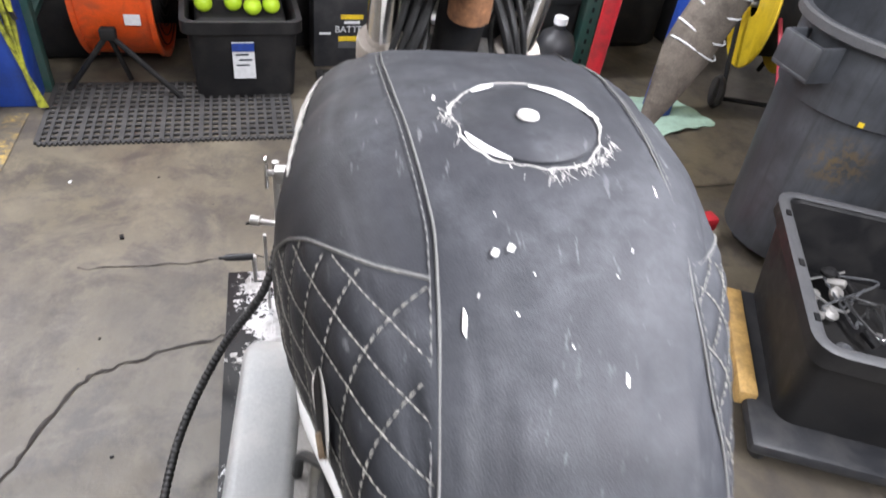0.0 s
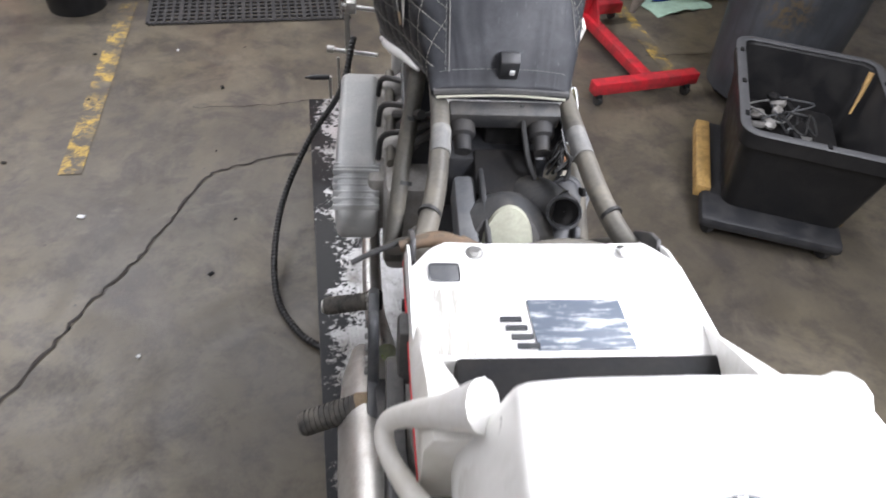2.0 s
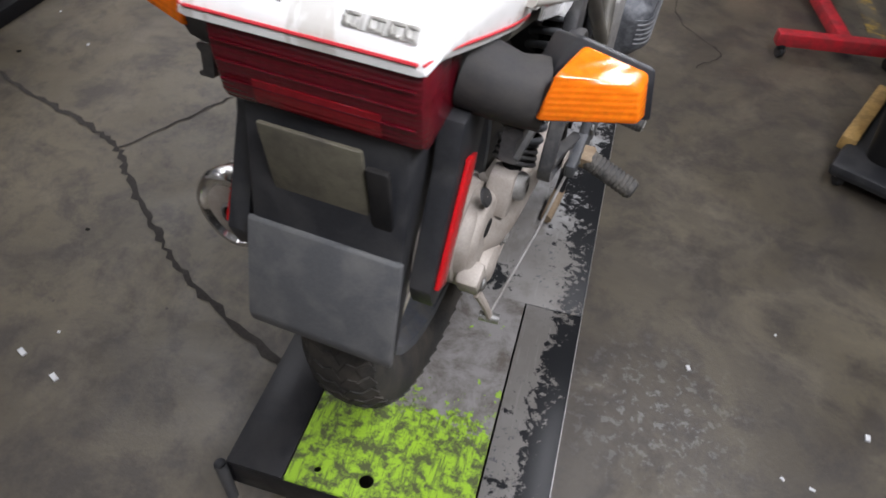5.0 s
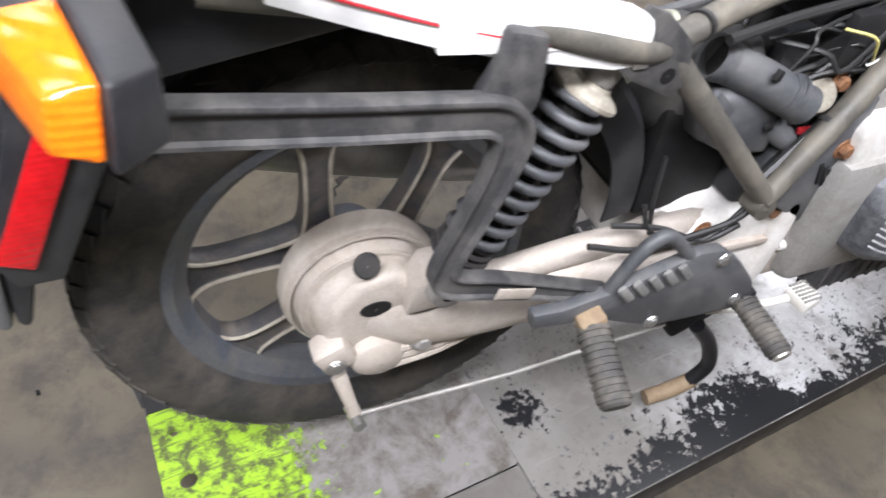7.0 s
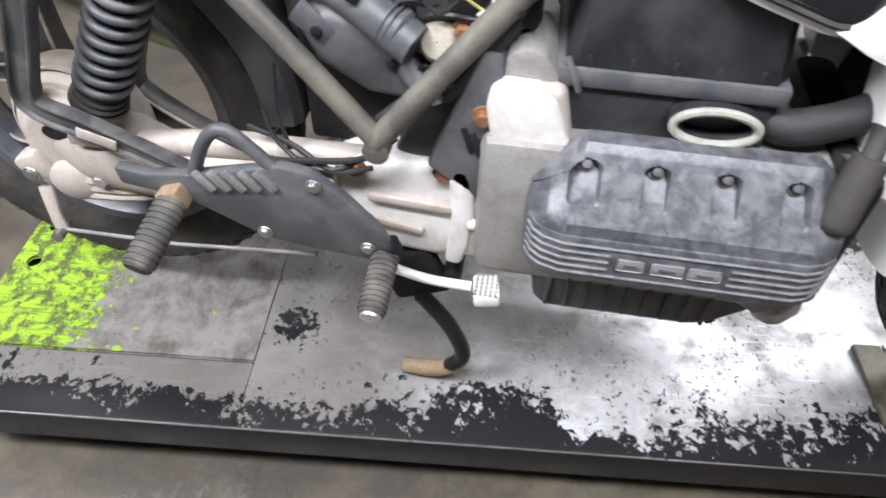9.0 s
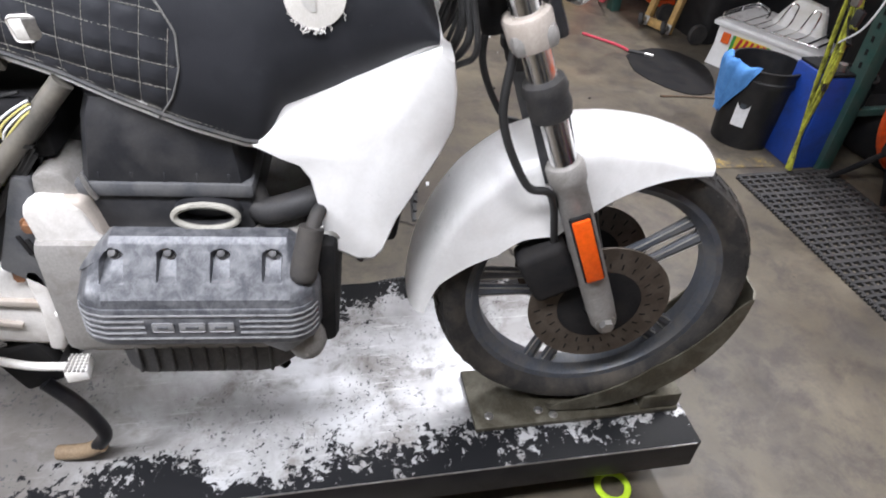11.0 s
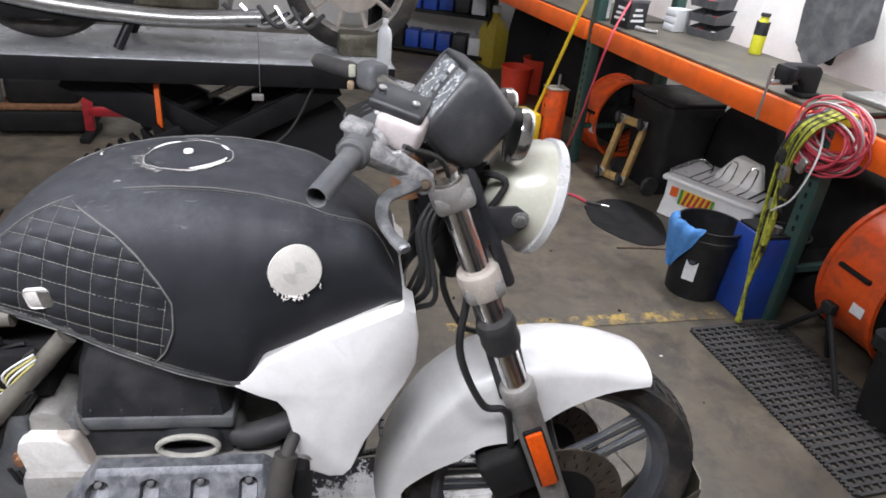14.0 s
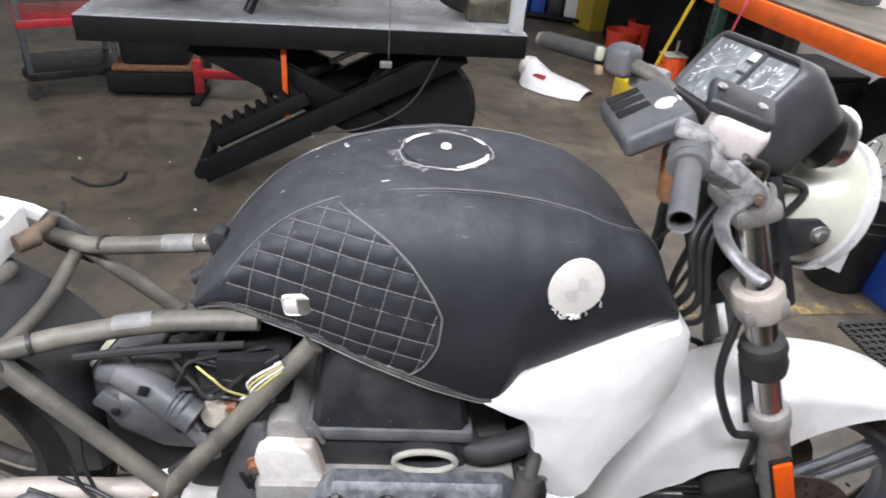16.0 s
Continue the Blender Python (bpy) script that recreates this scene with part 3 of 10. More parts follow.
M["jug"] = surf("yellow_oil_jug", (0.50, 0.38, 0.045), 0.4, 0, (0.3, 0.22, 0.03), 0.4, 20, 160, 0.08, 0.05)
M["clear"] = surf("cloudy_bottle", (0.55, 0.57, 0.58), 0.3, 0, (0.4, 0.4, 0.4), 0.3, 20, 160, 0.05, 0.05)

# ---- mesh tools ----


def part(name, bm, mat, parent=None, label="", smooth=38):
    """Links a bmesh as one mesh object under a thing or a part."""
    bmesh.ops.recalc_face_normals(bm, faces=bm.faces)
    me = bpy.data.meshes.new(name)
    bm.to_mesh(me)
    bm.free()
    for m in mat if isinstance(mat, (list, tuple)) else (mat,):
        me.materials.append(m)
    if smooth:
        me.polygons.foreach_set("use_smooth", [True] * len(me.polygons))
        me.set_sharp_from_angle(angle=radians(smooth))
    ob = new(name, me)
    if parent:
        ob.parent = parent
    if label:
        tagged(ob, label)
    return ob


def thing(name, label, category, group="", m=None):
    ob = new(name)
    tagged(ob, label, category, group)
    if m:
        ob.matrix_basis = m
    return ob


def lone(name, bm, mat, label, category, group="", kind="", m=None, smooth=38):
    ob = tagged(part(name, bm, mat, None, "", smooth), label, category, group, kind)
    if m:
        ob.matrix_basis = m
    return ob


def join(bm, tmp, m=None):
    if m:
        bmesh.ops.transform(tmp, matrix=m, verts=tmp.verts)
    me = bpy.data.meshes.new("tmp")
    tmp.to_mesh(me)
    tmp.free()
    bm.from_mesh(me)
    bpy.data.meshes.remove(me)
    return bm


def box(c, s, bevel=0.0, rot=(0, 0, 0), bm=None, seg=2):
    t = bmesh.new()
    bmesh.ops.create_cube(t, size=1, matrix=Matrix.Diagonal((*s, 1)))
    if bevel:
        bmesh.ops.bevel(t, geom=list(t.edges), offset=bevel, segments=seg, affect="EDGES", profile=0.5)
    return join(bm or bmesh.new(), t, pose(*c, *rot))


def spline(pts, n=6):
    """Catmull-Rom through the points."""
    p = [Vector(q) for q in pts]
    p = [2 * p[0] - p[1], *p, 2 * p[-1] - p[-2]]
    out = []
    for a, b, c, d in zip(p, p[1:], p[2:], p[3:]):
        for k in range(n):
            t = k / n
            out.append(0.5 * (2 * b + (c - a) * t + (2 * a - 5 * b + 4 * c - d) * t * t + (3 * b - a - 3 * c + d) * t**3))
    return [*out, p[-2]]


def tube(pts, r, n=12, smooth=0, bm=None, flat=1.0, caps=True):
    """Sweeps a round (or flattened) section along the points; r is a number or one per point."""
    bm = bm or bmesh.new()
    p = spline(pts, smooth) if smooth else [Vector(q) for q in pts]
    rs = [float(r)] * len(p) if isinstance(r, (int, float)) else [float(v) for v in np.interp(np.linspace(0, 1, len(p)), np.linspace(0, 1, len(r)), r)]
    ring, side, rings = None, None, []
    for i, q in enumerate(p):
        d = (p[min(i + 1, len(p) - 1)] - p[max(i - 1, 0)]).normalized()
        side = (side - d * side.dot(d)).normalized() if side else d.orthogonal().normalized()
        if i == 0 and abs(d.z) < 0.95:
            side = d.cross(Vector((0, 0, 1))).normalized()
        up = side.cross(d)
        rings.append([bm.verts.new(q + rs[i] * (math.cos(a) * side + flat * math.sin(a) * up)) for a in np.linspace(0, 2 * math.pi, n, endpoint=False)])
    for a, b in zip(rings, rings[1:]):
        for k in range(n):
            bm.faces.new((a[k], a[(k + 1) % n], b[(k + 1) % n], b[k]))
    if caps:
        bm.faces.new(rings[0][::-1]), bm.faces.new(rings[-1])
    return bm


def lathe(profile, m=None, n=32, bm=None, caps=False):
    """Turns (radius, height) points about the local z axis."""
    bm, t = bm or bmesh.new(), bmesh.new()
    rings = []
    for r, h in profile:
        rings.append([t.verts.new((r * math.cos(a), r * math.sin(a), h)) for a in np.linspace(0, 2 * math.pi, n, endpoint=False)])
    for a, b in zip(rings, rings[1:]):
        for k in range(n):
            t.faces.new((a[k], a[(k + 1) % n], b[(k + 1) % n], b[k]))
    if caps:
        t.faces.new(rings[0][::-1]), t.faces.new(rings[-1])
    return join(bm, t, m)


def along(a, b):
    """A pose with its z axis from a to b, at a, and the length."""
    a, b = Vector(a), Vector(b)
    return Matrix.Translation(a) @ (b - a).to_track_quat("Z", "Y").to_matrix().to_4x4(), (b - a).length


def prism(poly, x0, x1, bevel=0.0, bm=None, m=None, seg=2):
    """A polygon in (y, z), swept along x."""
    t = bmesh.new()
    lo, hi = [t.verts.new((x0, y, z)) for y, z in poly], [t.verts.new((x1, y, z)) for y, z in poly]
    t.faces.new(lo), t.faces.new(hi[::-1])
    for k in range(len(poly)):
        t.faces.new((lo[k], hi[k], hi[(k + 1) % len(poly)], lo[(k + 1) % len(poly)]))
    if bevel:
        bmesh.ops.recalc_face_normals(t, faces=t.faces)
        bmesh.ops.bevel(t, geom=list(t.edges), offset=bevel, segments=seg, affect="EDGES", profile=0.5, clamp_overlap=True)
    return join(bm or bmesh.new(), t, m)


def loft(rings, closed=True, caps=True, bm=None):
    bm = bm or bmesh.new()
    vs = [[bm.verts.new(p) for p in r] for r in rings]
    for a, b in zip(vs, vs[1:]):
        for k in range(len(a) - (0 if closed else 1)):
            j = (k + 1) % len(a)
            bm.faces.new((a[k], a[j], b[j], b[k]))
    if caps and closed:
        bm.faces.new(vs[0][::-1]), bm.faces.new(vs[-1])
    return bm


def shell(bm, thick):
    """Gives a surface thickness inwards."""
    bmesh.ops.recalc_face_normals(bm, faces=bm.faces)
    bmesh.ops.solidify(bm, geom=list(bm.faces), thickness=thick)
    return bm


def hexbolt(p, way, r=0.006, h=0.006, bm=None):
    m, _ = along(p, Vector(p) + Vector(way))
    lathe([(0.0005, h), (r * 0.85, h), (r, h * 0.8), (r, 0)], m, 6, bm := bm or bmesh.new())
    lathe([(r * 1.4, 0.0015), (r * 1.5, 0.0)], m, 14, bm, True)
    return bm


TURN = radians(5.5)
ROOM = Matrix.Rotation(TURN, 4, "Z")
RACK = Matrix.Translation((-1.314, 2.976, 0)) @ Matrix.Rotation(radians(9.6), 4, "Z")

# ---- the large structure ----


lone("floor", box((-1.5, 0, -0.05), (13, 11, 0.1)), M["floor"], "stained and cracked bare concrete workshop floor", "floor", kind="structure")
lone("wall_north", box((0.4, 0.84, 2.0), (13, 0.12, 4.4)), M["wall"], "white painted workshop wall behind the bench", "wall", kind="structure", m=RACK)
lone("wall_south", box((-1.5, -4.6, 2.0), (13, 0.12, 4.4)), M["wall"], "white painted workshop wall", "wall", kind="structure", m=ROOM)
lone("wall_east", box((4.2, -0.3, 2.0), (0.12, 9.6, 4.4)), M["wall"], "white painted workshop wall", "wall", kind="structure", m=ROOM)
lone("wall_west", box((-7.2, -0.3, 2.0), (0.12, 10.6, 4.4)), M["wall"], "white painted workshop wall", "wall", kind="structure", m=ROOM)
lone("ceiling", box((-1.5, 0, 4.25), (13, 11, 0.1)), M["ceiling"], "grey workshop ceiling", "ceiling", kind="structure")


def crack(points, width, seed):
    """A ragged dark seam along the points, widening and narrowing."""
    rnd = random.Random(seed)
    bm, pts = bmesh.new(), spline([(*p, 0.0025) for p in points], 9)
    left, right = [], []
    for i, p in enumerate(pts):
        d = (pts[min(i + 1, len(pts) - 1)] - pts[max(i - 1, 0)]).normalized()
        side = Vector((-d.y, d.x, 0))
        p = p + side * rnd.uniform(-1, 1) * 0.008
        w = width * rnd.uniform(0.25, 1.0)
        left.append(bm.verts.new(p + side * w)), right.append(bm.verts.new(p - side * w))
    for a, b, c, d in zip(left, left[1:], right[1:], right):
        bm.faces.new((a, b, c, d))
    return bm


CRACKS = [
    ([(-1.19, 0.48), (-1.06, 0.80), (-1.0, 0.97), (-0.906, 1.161), (-0.844, 1.332), (-0.772, 1.53), (-0.681, 1.60), (-0.457, 1.69), (-0.3, 1.72)], 0.0065),
    ([(-2.4, 0.72), (-1.9, 0.66), (-1.587, 0.583), (-1.33, 0.53), (-1.19, 0.478), (-1.084, 0.388), (-0.927, 0.282), (-0.785, 0.186), (-0.614, 0.101), (-0.303, -0.02), (0.0, -0.2), (0.4, -0.5)], 0.0135),
    ([(-0.9, 1.95), (-0.62, 1.98), (-0.45, 2.02), (-0.2, 2.0)], 0.003),
    ([(1.05, 2.46), (1.3, 2.48), (1.6, 2.52), (2.1, 2.5)], 0.003),
    ([(0.25, 2.5), (0.32, 2.15), (0.5, 1.95), (0.42, 1.8)], 0.004),
    ([(-3.4, 1.3), (-3.0, 1.5), (-2.6, 1.42), (-2.3, 1.65)], 0.004),
]
for n, (points, width) in enumerate(CRACKS):
    lone("floor_crack", crack(points, width, n), M["crack"], "dark filled crack running through the concrete floor", "crack", kind="structure", smooth=0)


def floor_strip(a, b, w):
    a, b = Vector((*a, 0.003)), Vector((*b, 0.003))
    s = Vector((-(b - a).y, (b - a).x, 0)).normalized() * w / 2
    bm = bmesh.new()
    bm.faces.new([bm.verts.new(p) for p in (a - s, b - s, b + s, a + s)])
    return bm


lone("floor_line", floor_strip((-1.225, 1.54), (-1.345, 2.80), 0.075), M["line"], "worn yellow painted line on the concrete", "floor line", kind="structure")
lone("floor_line", floor_strip((1.04, 3.02), (1.145, 2.22), 0.075), M["line"], "worn yellow painted line on the concrete", "floor line", kind="structure")
lone("floor_line", floor_strip((-3.9, -1.1), (-3.47, 0.92), 0.06), M["line"], "worn yellow painted line on the concrete", "floor line", kind="structure")

# ---- lift under the motorcycle ----
X0, X1, Y0, Y1, TOP = -0.262, 0.318, -0.293, 1.79, 0.18
lift = thing("lift_table", "low black steel motorcycle lift with worn galvanised deck", "lift", m=ROOM)


def plate(x0, x1, y0, y1, z0, z1, holes=(), bevel=0.0):
    """A flat plate; round holes go through it."""
    bm = bmesh.new()
    if not holes:
        return box(((x0 + x1) / 2, (y0 + y1) / 2, (z0 + z1) / 2), (x1 - x0, y1 - y0, z1 - z0), bevel, bm=bm)
    for z in (z0, z1):
        rim = [bm.verts.new((x, y, z)) for x, y in ((x0, y0), (x1, y0), (x1, y1), (x0, y1))]
        edges = [bm.edges.new((rim[k], rim[(k + 1) % 4])) for k in range(4)]
        for hx, hy, r in holes:
            c = [bm.verts.new((hx + r * math.cos(a), hy + r * math.sin(a), z)) for a in np.linspace(0, 2 * math.pi, 16, endpoint=False)]
            edges += [bm.edges.new((c[k], c[(k + 1) % 16])) for k in range(16)]
        bmesh.ops.triangle_fill(bm, use_beauty=True, edges=edges)
    return bm


part("deck", plate(X0, X1, 0.2420, Y1, TOP - 0.012, TOP, bevel=0.0015), M["deck"], lift)
part("tail_plate", plate(-0.148, 0.19, Y0, 0.241, TOP - 0.006, TOP + 0.002, [(-0.005, -0.254, 0.014), (-0.097, -0.258, 0.007)]), M["deck_tail"], lift, "lime painted worn steel tail plate", smooth=0)
part("side_plate", plate(X0, -0.152, Y0, 0.241, TOP - 0.012, TOP - 0.001, bevel=0.0015), M["black"], lift)
part("side_plate", plate(0.194, X1, Y0, 0.241, TOP - 0.012, TOP - 0.001, bevel=0.0015), M["deck"], lift)
for x in (X0, X1):
    part("side_rail", box((x - 0.004 * (1 if x > 0 else -1), (Y0 + Y1) / 2, TOP - 0.045), (0.008, Y1 - Y0, 0.078), 0.002), M["black"], lift)
for y in (Y0, Y1):
    part("end_rail", box(((X0 + X1) / 2, y - 0.003 * (1 if y > 0 else -1), TOP - 0.045), (X1 - X0 - 0.018, 0.008, 0.075), 0.002), M["black"], lift)
part("base_frame", box((0.03, 0.75, 0.052), (0.42, 1.9, 0.1), 0.01), M["black"], lift)
part("edge_wear", box((X1 + 0.0005, (Y0 + Y1) / 2, TOP - 0.004), (0.002, Y1 - Y0 - 0.02, 0.004)), M["steel"], lift, "bare bright worn edge")
part("corner_post", tube([(-0.266, Y0 - 0.010, 0.05), (-0.266, Y0 - 0.010, 0.186)], 0.011, 12, caps=False), M["plastic_grey"], lift)

# a lime ring of plastic lies on the floor by the lift's front corner
lone("lime_ring", lathe([(0.035 + 0.008 * math.cos(a), 0.006 + 0.006 * math.sin(a)) for a in np.linspace(0, 2 * math.pi, 9)], None, 28),
     M["lime"], "lime green plastic ring lying on the floor", "ring", m=pose(0.135, 1.66, 0.0, 0, 0, 10))

# front wheel chock
chock = thing("wheel_chock", "olive steel wheel chock bolted to the lift deck", "wheel chock")
part("base_plate", box((0.006, 1.55, TOP + 0.007), (0.16, 0.46, 0.012), 0.002, (0, 0, 5.5)), M["olive"], chock)
part("front_block", box((-0.012, 1.735, TOP + 0.03), (0.15, 0.09, 0.045), 0.004, (0, 0, 5.5)), M["olive"], chock)
AXF, RF = Vector((0, 1.531, 0.508)), 0.303


def cradle():
    rings = []
    for a in np.radians(np.linspace(-98, 2, 26)):
        k = max(0.0, 1 - abs(math.degrees(a) + 48) / 50) ** 0.5
        row = []
        for x, lift_ in ((-0.068, -0.075 * k), (-0.070, 0), (-0.045, 0.016), (0, 0.02), (0.045, 0.016), (0.070, 0), (0.068, -0.075 * k)):
            r = RF + lift_ * 0.9 + 0.004
            row.append(AXF + Vector((x, r * math.cos(a), r * math.sin(a))))
        rings.append(row)
    return shell(loft(rings, closed=False), 0.004)


part("cradle", cradle(), M["olive"], chock)
for k, (bx, by) in enumerate(((0.075, 1.36), (0.062, 1.47), (0.075, 1.5), (0.05, 1.6), (0.045, 1.70), (-0.05, 1.37), (-0.06, 1.5))):
    part("bolt", hexbolt((bx, by, TOP + 0.012), (0, 0, 1), 0.007, 0.007), M["steel"], chock)

# wheel vise with its cranks on the lift's near-front corner
vise = thing("wheel_vise", "chromed wheel vise cranks on the lift corner", "vise")
part("post", tube([(-0.285, 1.66, TOP), (-0.285, 1.66, 0.60)], 0.008), M["steel"], vise)
part("rod", tube([(-0.315, 1.63, TOP), (-0.315, 1.63, 0.42)], 0.004), M["steel"], vise)
part("screw", tube([(-0.30, 1.63, 0.592), (-0.16, 1.60, 0.592)], 0.007), M["steel"], vise)
part("tee_handle", box((-0.302, 1.63, 0.592), (0.008, 0.02, 0.075), 0.003), M["chrome"], vise)
part("clamp_block", box((-0.27, 1.625, 0.592), (0.03, 0.03, 0.034), 0.004), M["steel"], vise)
part("lower_screw", tube([(-0.345, 1.68, 0.42), (-0.19, 1.65, 0.42)], 0.007), M["steel"], vise)
part("knob", lathe([(0.001, -0.012), (0.012, -0.011), (0.012, 0.011), (0.001, 0.012)], along((-0.34, 1.68, 0.42), (-0.2, 1.65, 0.42))[0], 16), M["steel"], vise)
part("crank_arm", tube([(-0.345, 1.64, 0.345), (-0.345, 1.64, 0.265), (-0.26, 1.645, 0.262)], 0.006), M["steel"], vise)
part("crank_grip", lathe([(0.001, 0), (0.008, 0.001), (0.009, 0.02), (0.0085, 0.062), (0.004, 0.068), (0.004, 0.078), (0.001, 0.08)], along((-0.345, 1.64, 0.342), (-0.44, 1.632, 0.342))[0], 16), M["plastic"], vise)


def ribbed(pts, r, n=14, step=0.006, depth=0.12, smooth=8):
    """A corrugated hose."""
    p = spline(pts, smooth)
    run = np.r_[0, np.cumsum([(b - a).length for a, b in zip(p, p[1:])])]
    at = np.arange(0, run[-1], step)
    q = [tuple(np.interp(s, run, [v[k] for v in p]) for k in range(3)) for s in at]
    return tube(q, [r * (1 + depth * (1 if k % 2 else -1)) for k in range(len(q))], n)


lone("lift_hose", ribbed([(-0.262, 1.56, 0.53), (-0.302, 1.473, 0.4), (-0.401, 1.429, 0.25), (-0.479, 1.305, 0.12), (-0.496, 1.122, 0.06), (-0.475, 0.973, 0.02), (-0.415, 0.867, 0.013), (-0.353, 0.812, 0.013), (-0.29, 0.78, 0.013)], 0.0092),
     M["wire"], "black corrugated hose looping from the lift onto the floor", "hose")

# ---- bench rack along the wall ----
rack = thing("bench_rack", "pallet rack bench, orange beams and green posts", "workbench", m=RACK)
for u in (-1.93, 0.0, 2.33):
    for v in (0.0, 0.56):
        high = 0.93 if u == 0.0 else 2.4
        bm = box((u, v + 0.02, high / 2), (0.075, 0.06, high), 0.004)
        part("post", bm, M["teal"], rack, "green slotted post")
    for z in (0.25, 0.80) if u == 0.0 else (0.25, 1.1, 1.9):
        part("brace", box((u, 0.29, z), (0.03, 0.52, 0.03), 0.003), M["teal"], rack)
for u in (-1.93, 0.0, 2.33):
    for k in range(17):
        z = 0.1 + k * 0.05
        part("slot", box((u, -0.0105, z), (0.012, 0.003, 0.022)), M["dark"], rack)
for u0, u1 in ((-1.89, -0.04), (0.04, 2.29), (-5.5, -1.97)):
    for v in (-0.012, 0.56):
        part("beam", box(((u0 + u1) / 2, v, 0.86), (u1 - u0, 0.045, 0.115), 0.008), M["orange"], rack, "scuffed orange steel beam")
    part("worktop", box(((u0 + u1) / 2, 0.29, 0.925), (u1 - u0, 0.60, 0.016), 0.003), M["worktop"], rack, "worn dark stained worktop")


def at_rack(u, v, z=0.0, turn=0.0):
    return RACK @ pose(u, v, z, 0, 0, turn)


# goods on the bench
def vice():
    v = thing("bench_vice", "dark cast iron vice with a steel tommy bar", "vice", m=at_rack(-0.27, 0.030, 0.933))
    part("body", prism([(-0.10, 0.05), (-0.095, 0.115), (-0.06, 0.132), (0.06, 0.130), (0.085, 0.11), (0.085, 0.0), (0.02, 0.0), (0.0, 0.05), (-0.03, 0.075), (-0.06, 0.05)], -0.035, 0.035, 0.010, seg=3), M["dark"], v)
    part("base", box((0, 0.05, 0.010), (0.10, 0.11, 0.020), 0.006), M["dark"], v)
    part("jaw", box((0, -0.075, 0.095), (0.095, 0.035, 0.055), 0.008), M["dark"], v)
    part("screw", tube([(0, -0.145, 0.055), (0, 0.0, 0.055)], 0.011), M["steel"], v)
    part("tommy_bar", tube([(0.0, -0.148, 0.115), (0.0, -0.150, -0.10)], 0.006), M["steel"], v)
    return v


vice()
cable = thing("air_hose_coil", "coiled red hoses and straps hung on the bench end", "hose coil", m=at_rack(0.06, -0.06, 0.86))
rnd = random.Random(5)
for k in range(24):
    r = 0.108 + rnd.uniform(-0.03, 0.03)
    ox, oy, oz, tilt = rnd.uniform(-0.02, 0.04), rnd.uniform(-0.06, 0.03), rnd.uniform(-0.05, 0.03), rnd.uniform(-0.35, 0.35)
    ring = [(ox + r * 1.15 * math.cos(a), oy + tilt * r * math.sin(a), oz + 0.02 + r * 0.80 * math.sin(a) - 0.25 * r * math.cos(a) * tilt) for a in np.linspace(0, 2 * math.pi, 22)]
    part("hose_loop", tube(ring, 0.0042, 7, 2, caps=False), M["red_hose"] if k % 8 else M["reservoir"], cable)
for k in range(9):
    x, j = -0.10 + 0.009 * k, rnd.uniform(-0.02, 0.02)
    end = -0.84 if k % 3 == 1 else rnd.uniform(-0.60, -0.26)
    part("strap", tube([(x + 0.09, -0.04, 0.11), (x + 0.03, -0.095, 0.04), (x - 0.02 + j, -0.085, -0.10), (x - 0.01 + j, -0.075, end * 0.5), (x + 0.03 - 0.008 * k, -0.08, end * 0.8), (x + 0.08 - 0.012 * k, -0.095, end)], [0.018, 0.022, 0.018, 0.022, 0.017, 0.020], 8, 4, flat=0.40), M["wire"] if k % 3 == 0 else M["strap"], cable, "black ratchet strap" if k % 3 == 0 else "yellow ratchet strap")
part("cord", tube([(-0.02, -0.05, 0.1), (0.06, -0.10, -0.04), (0.03, -0.11, -0.22), (-0.06, -0.10, -0.32)], 0.004, 6, 5), M["label"], cable, "white cord")
for k in range(4):
    part("ratchet", box((-0.10 + 0.035 * k, -0.098, -0.10 - 0.06 * (k % 3)), (0.035, 0.022, 0.06), 0.006, (0, 12 * k - 15, 0)), M["steel"] if k % 2 else M["wire"], cable)
part("hook", box((0.05, -0.03, 0.10), (0.09, 0.03, 0.05), 0.01), M["yellow"], cable)


def bottle(name, label, mat, m, r, h, neck=0.35, cap=None):
    b = thing(name, label, "bottle", m=m)
    part("body", lathe([(0.001, 0), (r * 0.93, 0.002), (r, 0.012), (r, h * 0.66), (r * 0.8, h * 0.78), (r * neck, h * 0.86), (r * neck, h * 0.93)], None, 20), mat, b)
    part("cap", lathe([(r * neck * 1.15, h * 0.92), (r * neck * 1.15, h), (0.001, h)], None, 16), cap or M["label"], b)
    return b


sb = bottle("spray_can", "yellow spray bottle with a black top", M["jug_lime"], at_rack(-1.07, 0.50, 0.933), 0.034, 0.21, 0.62, M["plastic"])
part("label_band", lathe([(0.0346, 0.10), (0.0350, 0.102), (0.0350, 0.165), (0.0346, 0.167)], None, 20), M["plastic"], sb)
for k in range(3):
    bn = thing("parts_bin", "grey open parts bin, stacked on the bench", "bin", "stacked parts bins", m=at_rack(-1.50, 0.52 - 0.012 * k, 0.933 + 0.083 * k, 14))
    part("bin", loft([[(x * q, y * q, z + (0.0 if y > 0 or z < 0.01 else -0.035)) for x, y in ((-0.10, -0.085), (0.10, -0.085), (0.10, 0.085), (-0.10, 0.085))] for z, q in ((0.0, 0.9), (0.08, 1.0), (0.08, 0.94), (0.008, 0.84))]), M["plastic_grey"], bn)
    for j in range(3):
        part("small_part", box((-0.05 + 0.05 * j, -0.03, 0.03), (0.035, 0.04, 0.03), 0.006, (0, 0, 20 * j)), M[("red", "plastic", "steel")[(j + k) % 3]], bn)
dw = thing("drawer_box", "cloudy clear small-parts drawer box", "box", m=at_rack(-1.66, 0.40, 0.933, 10))
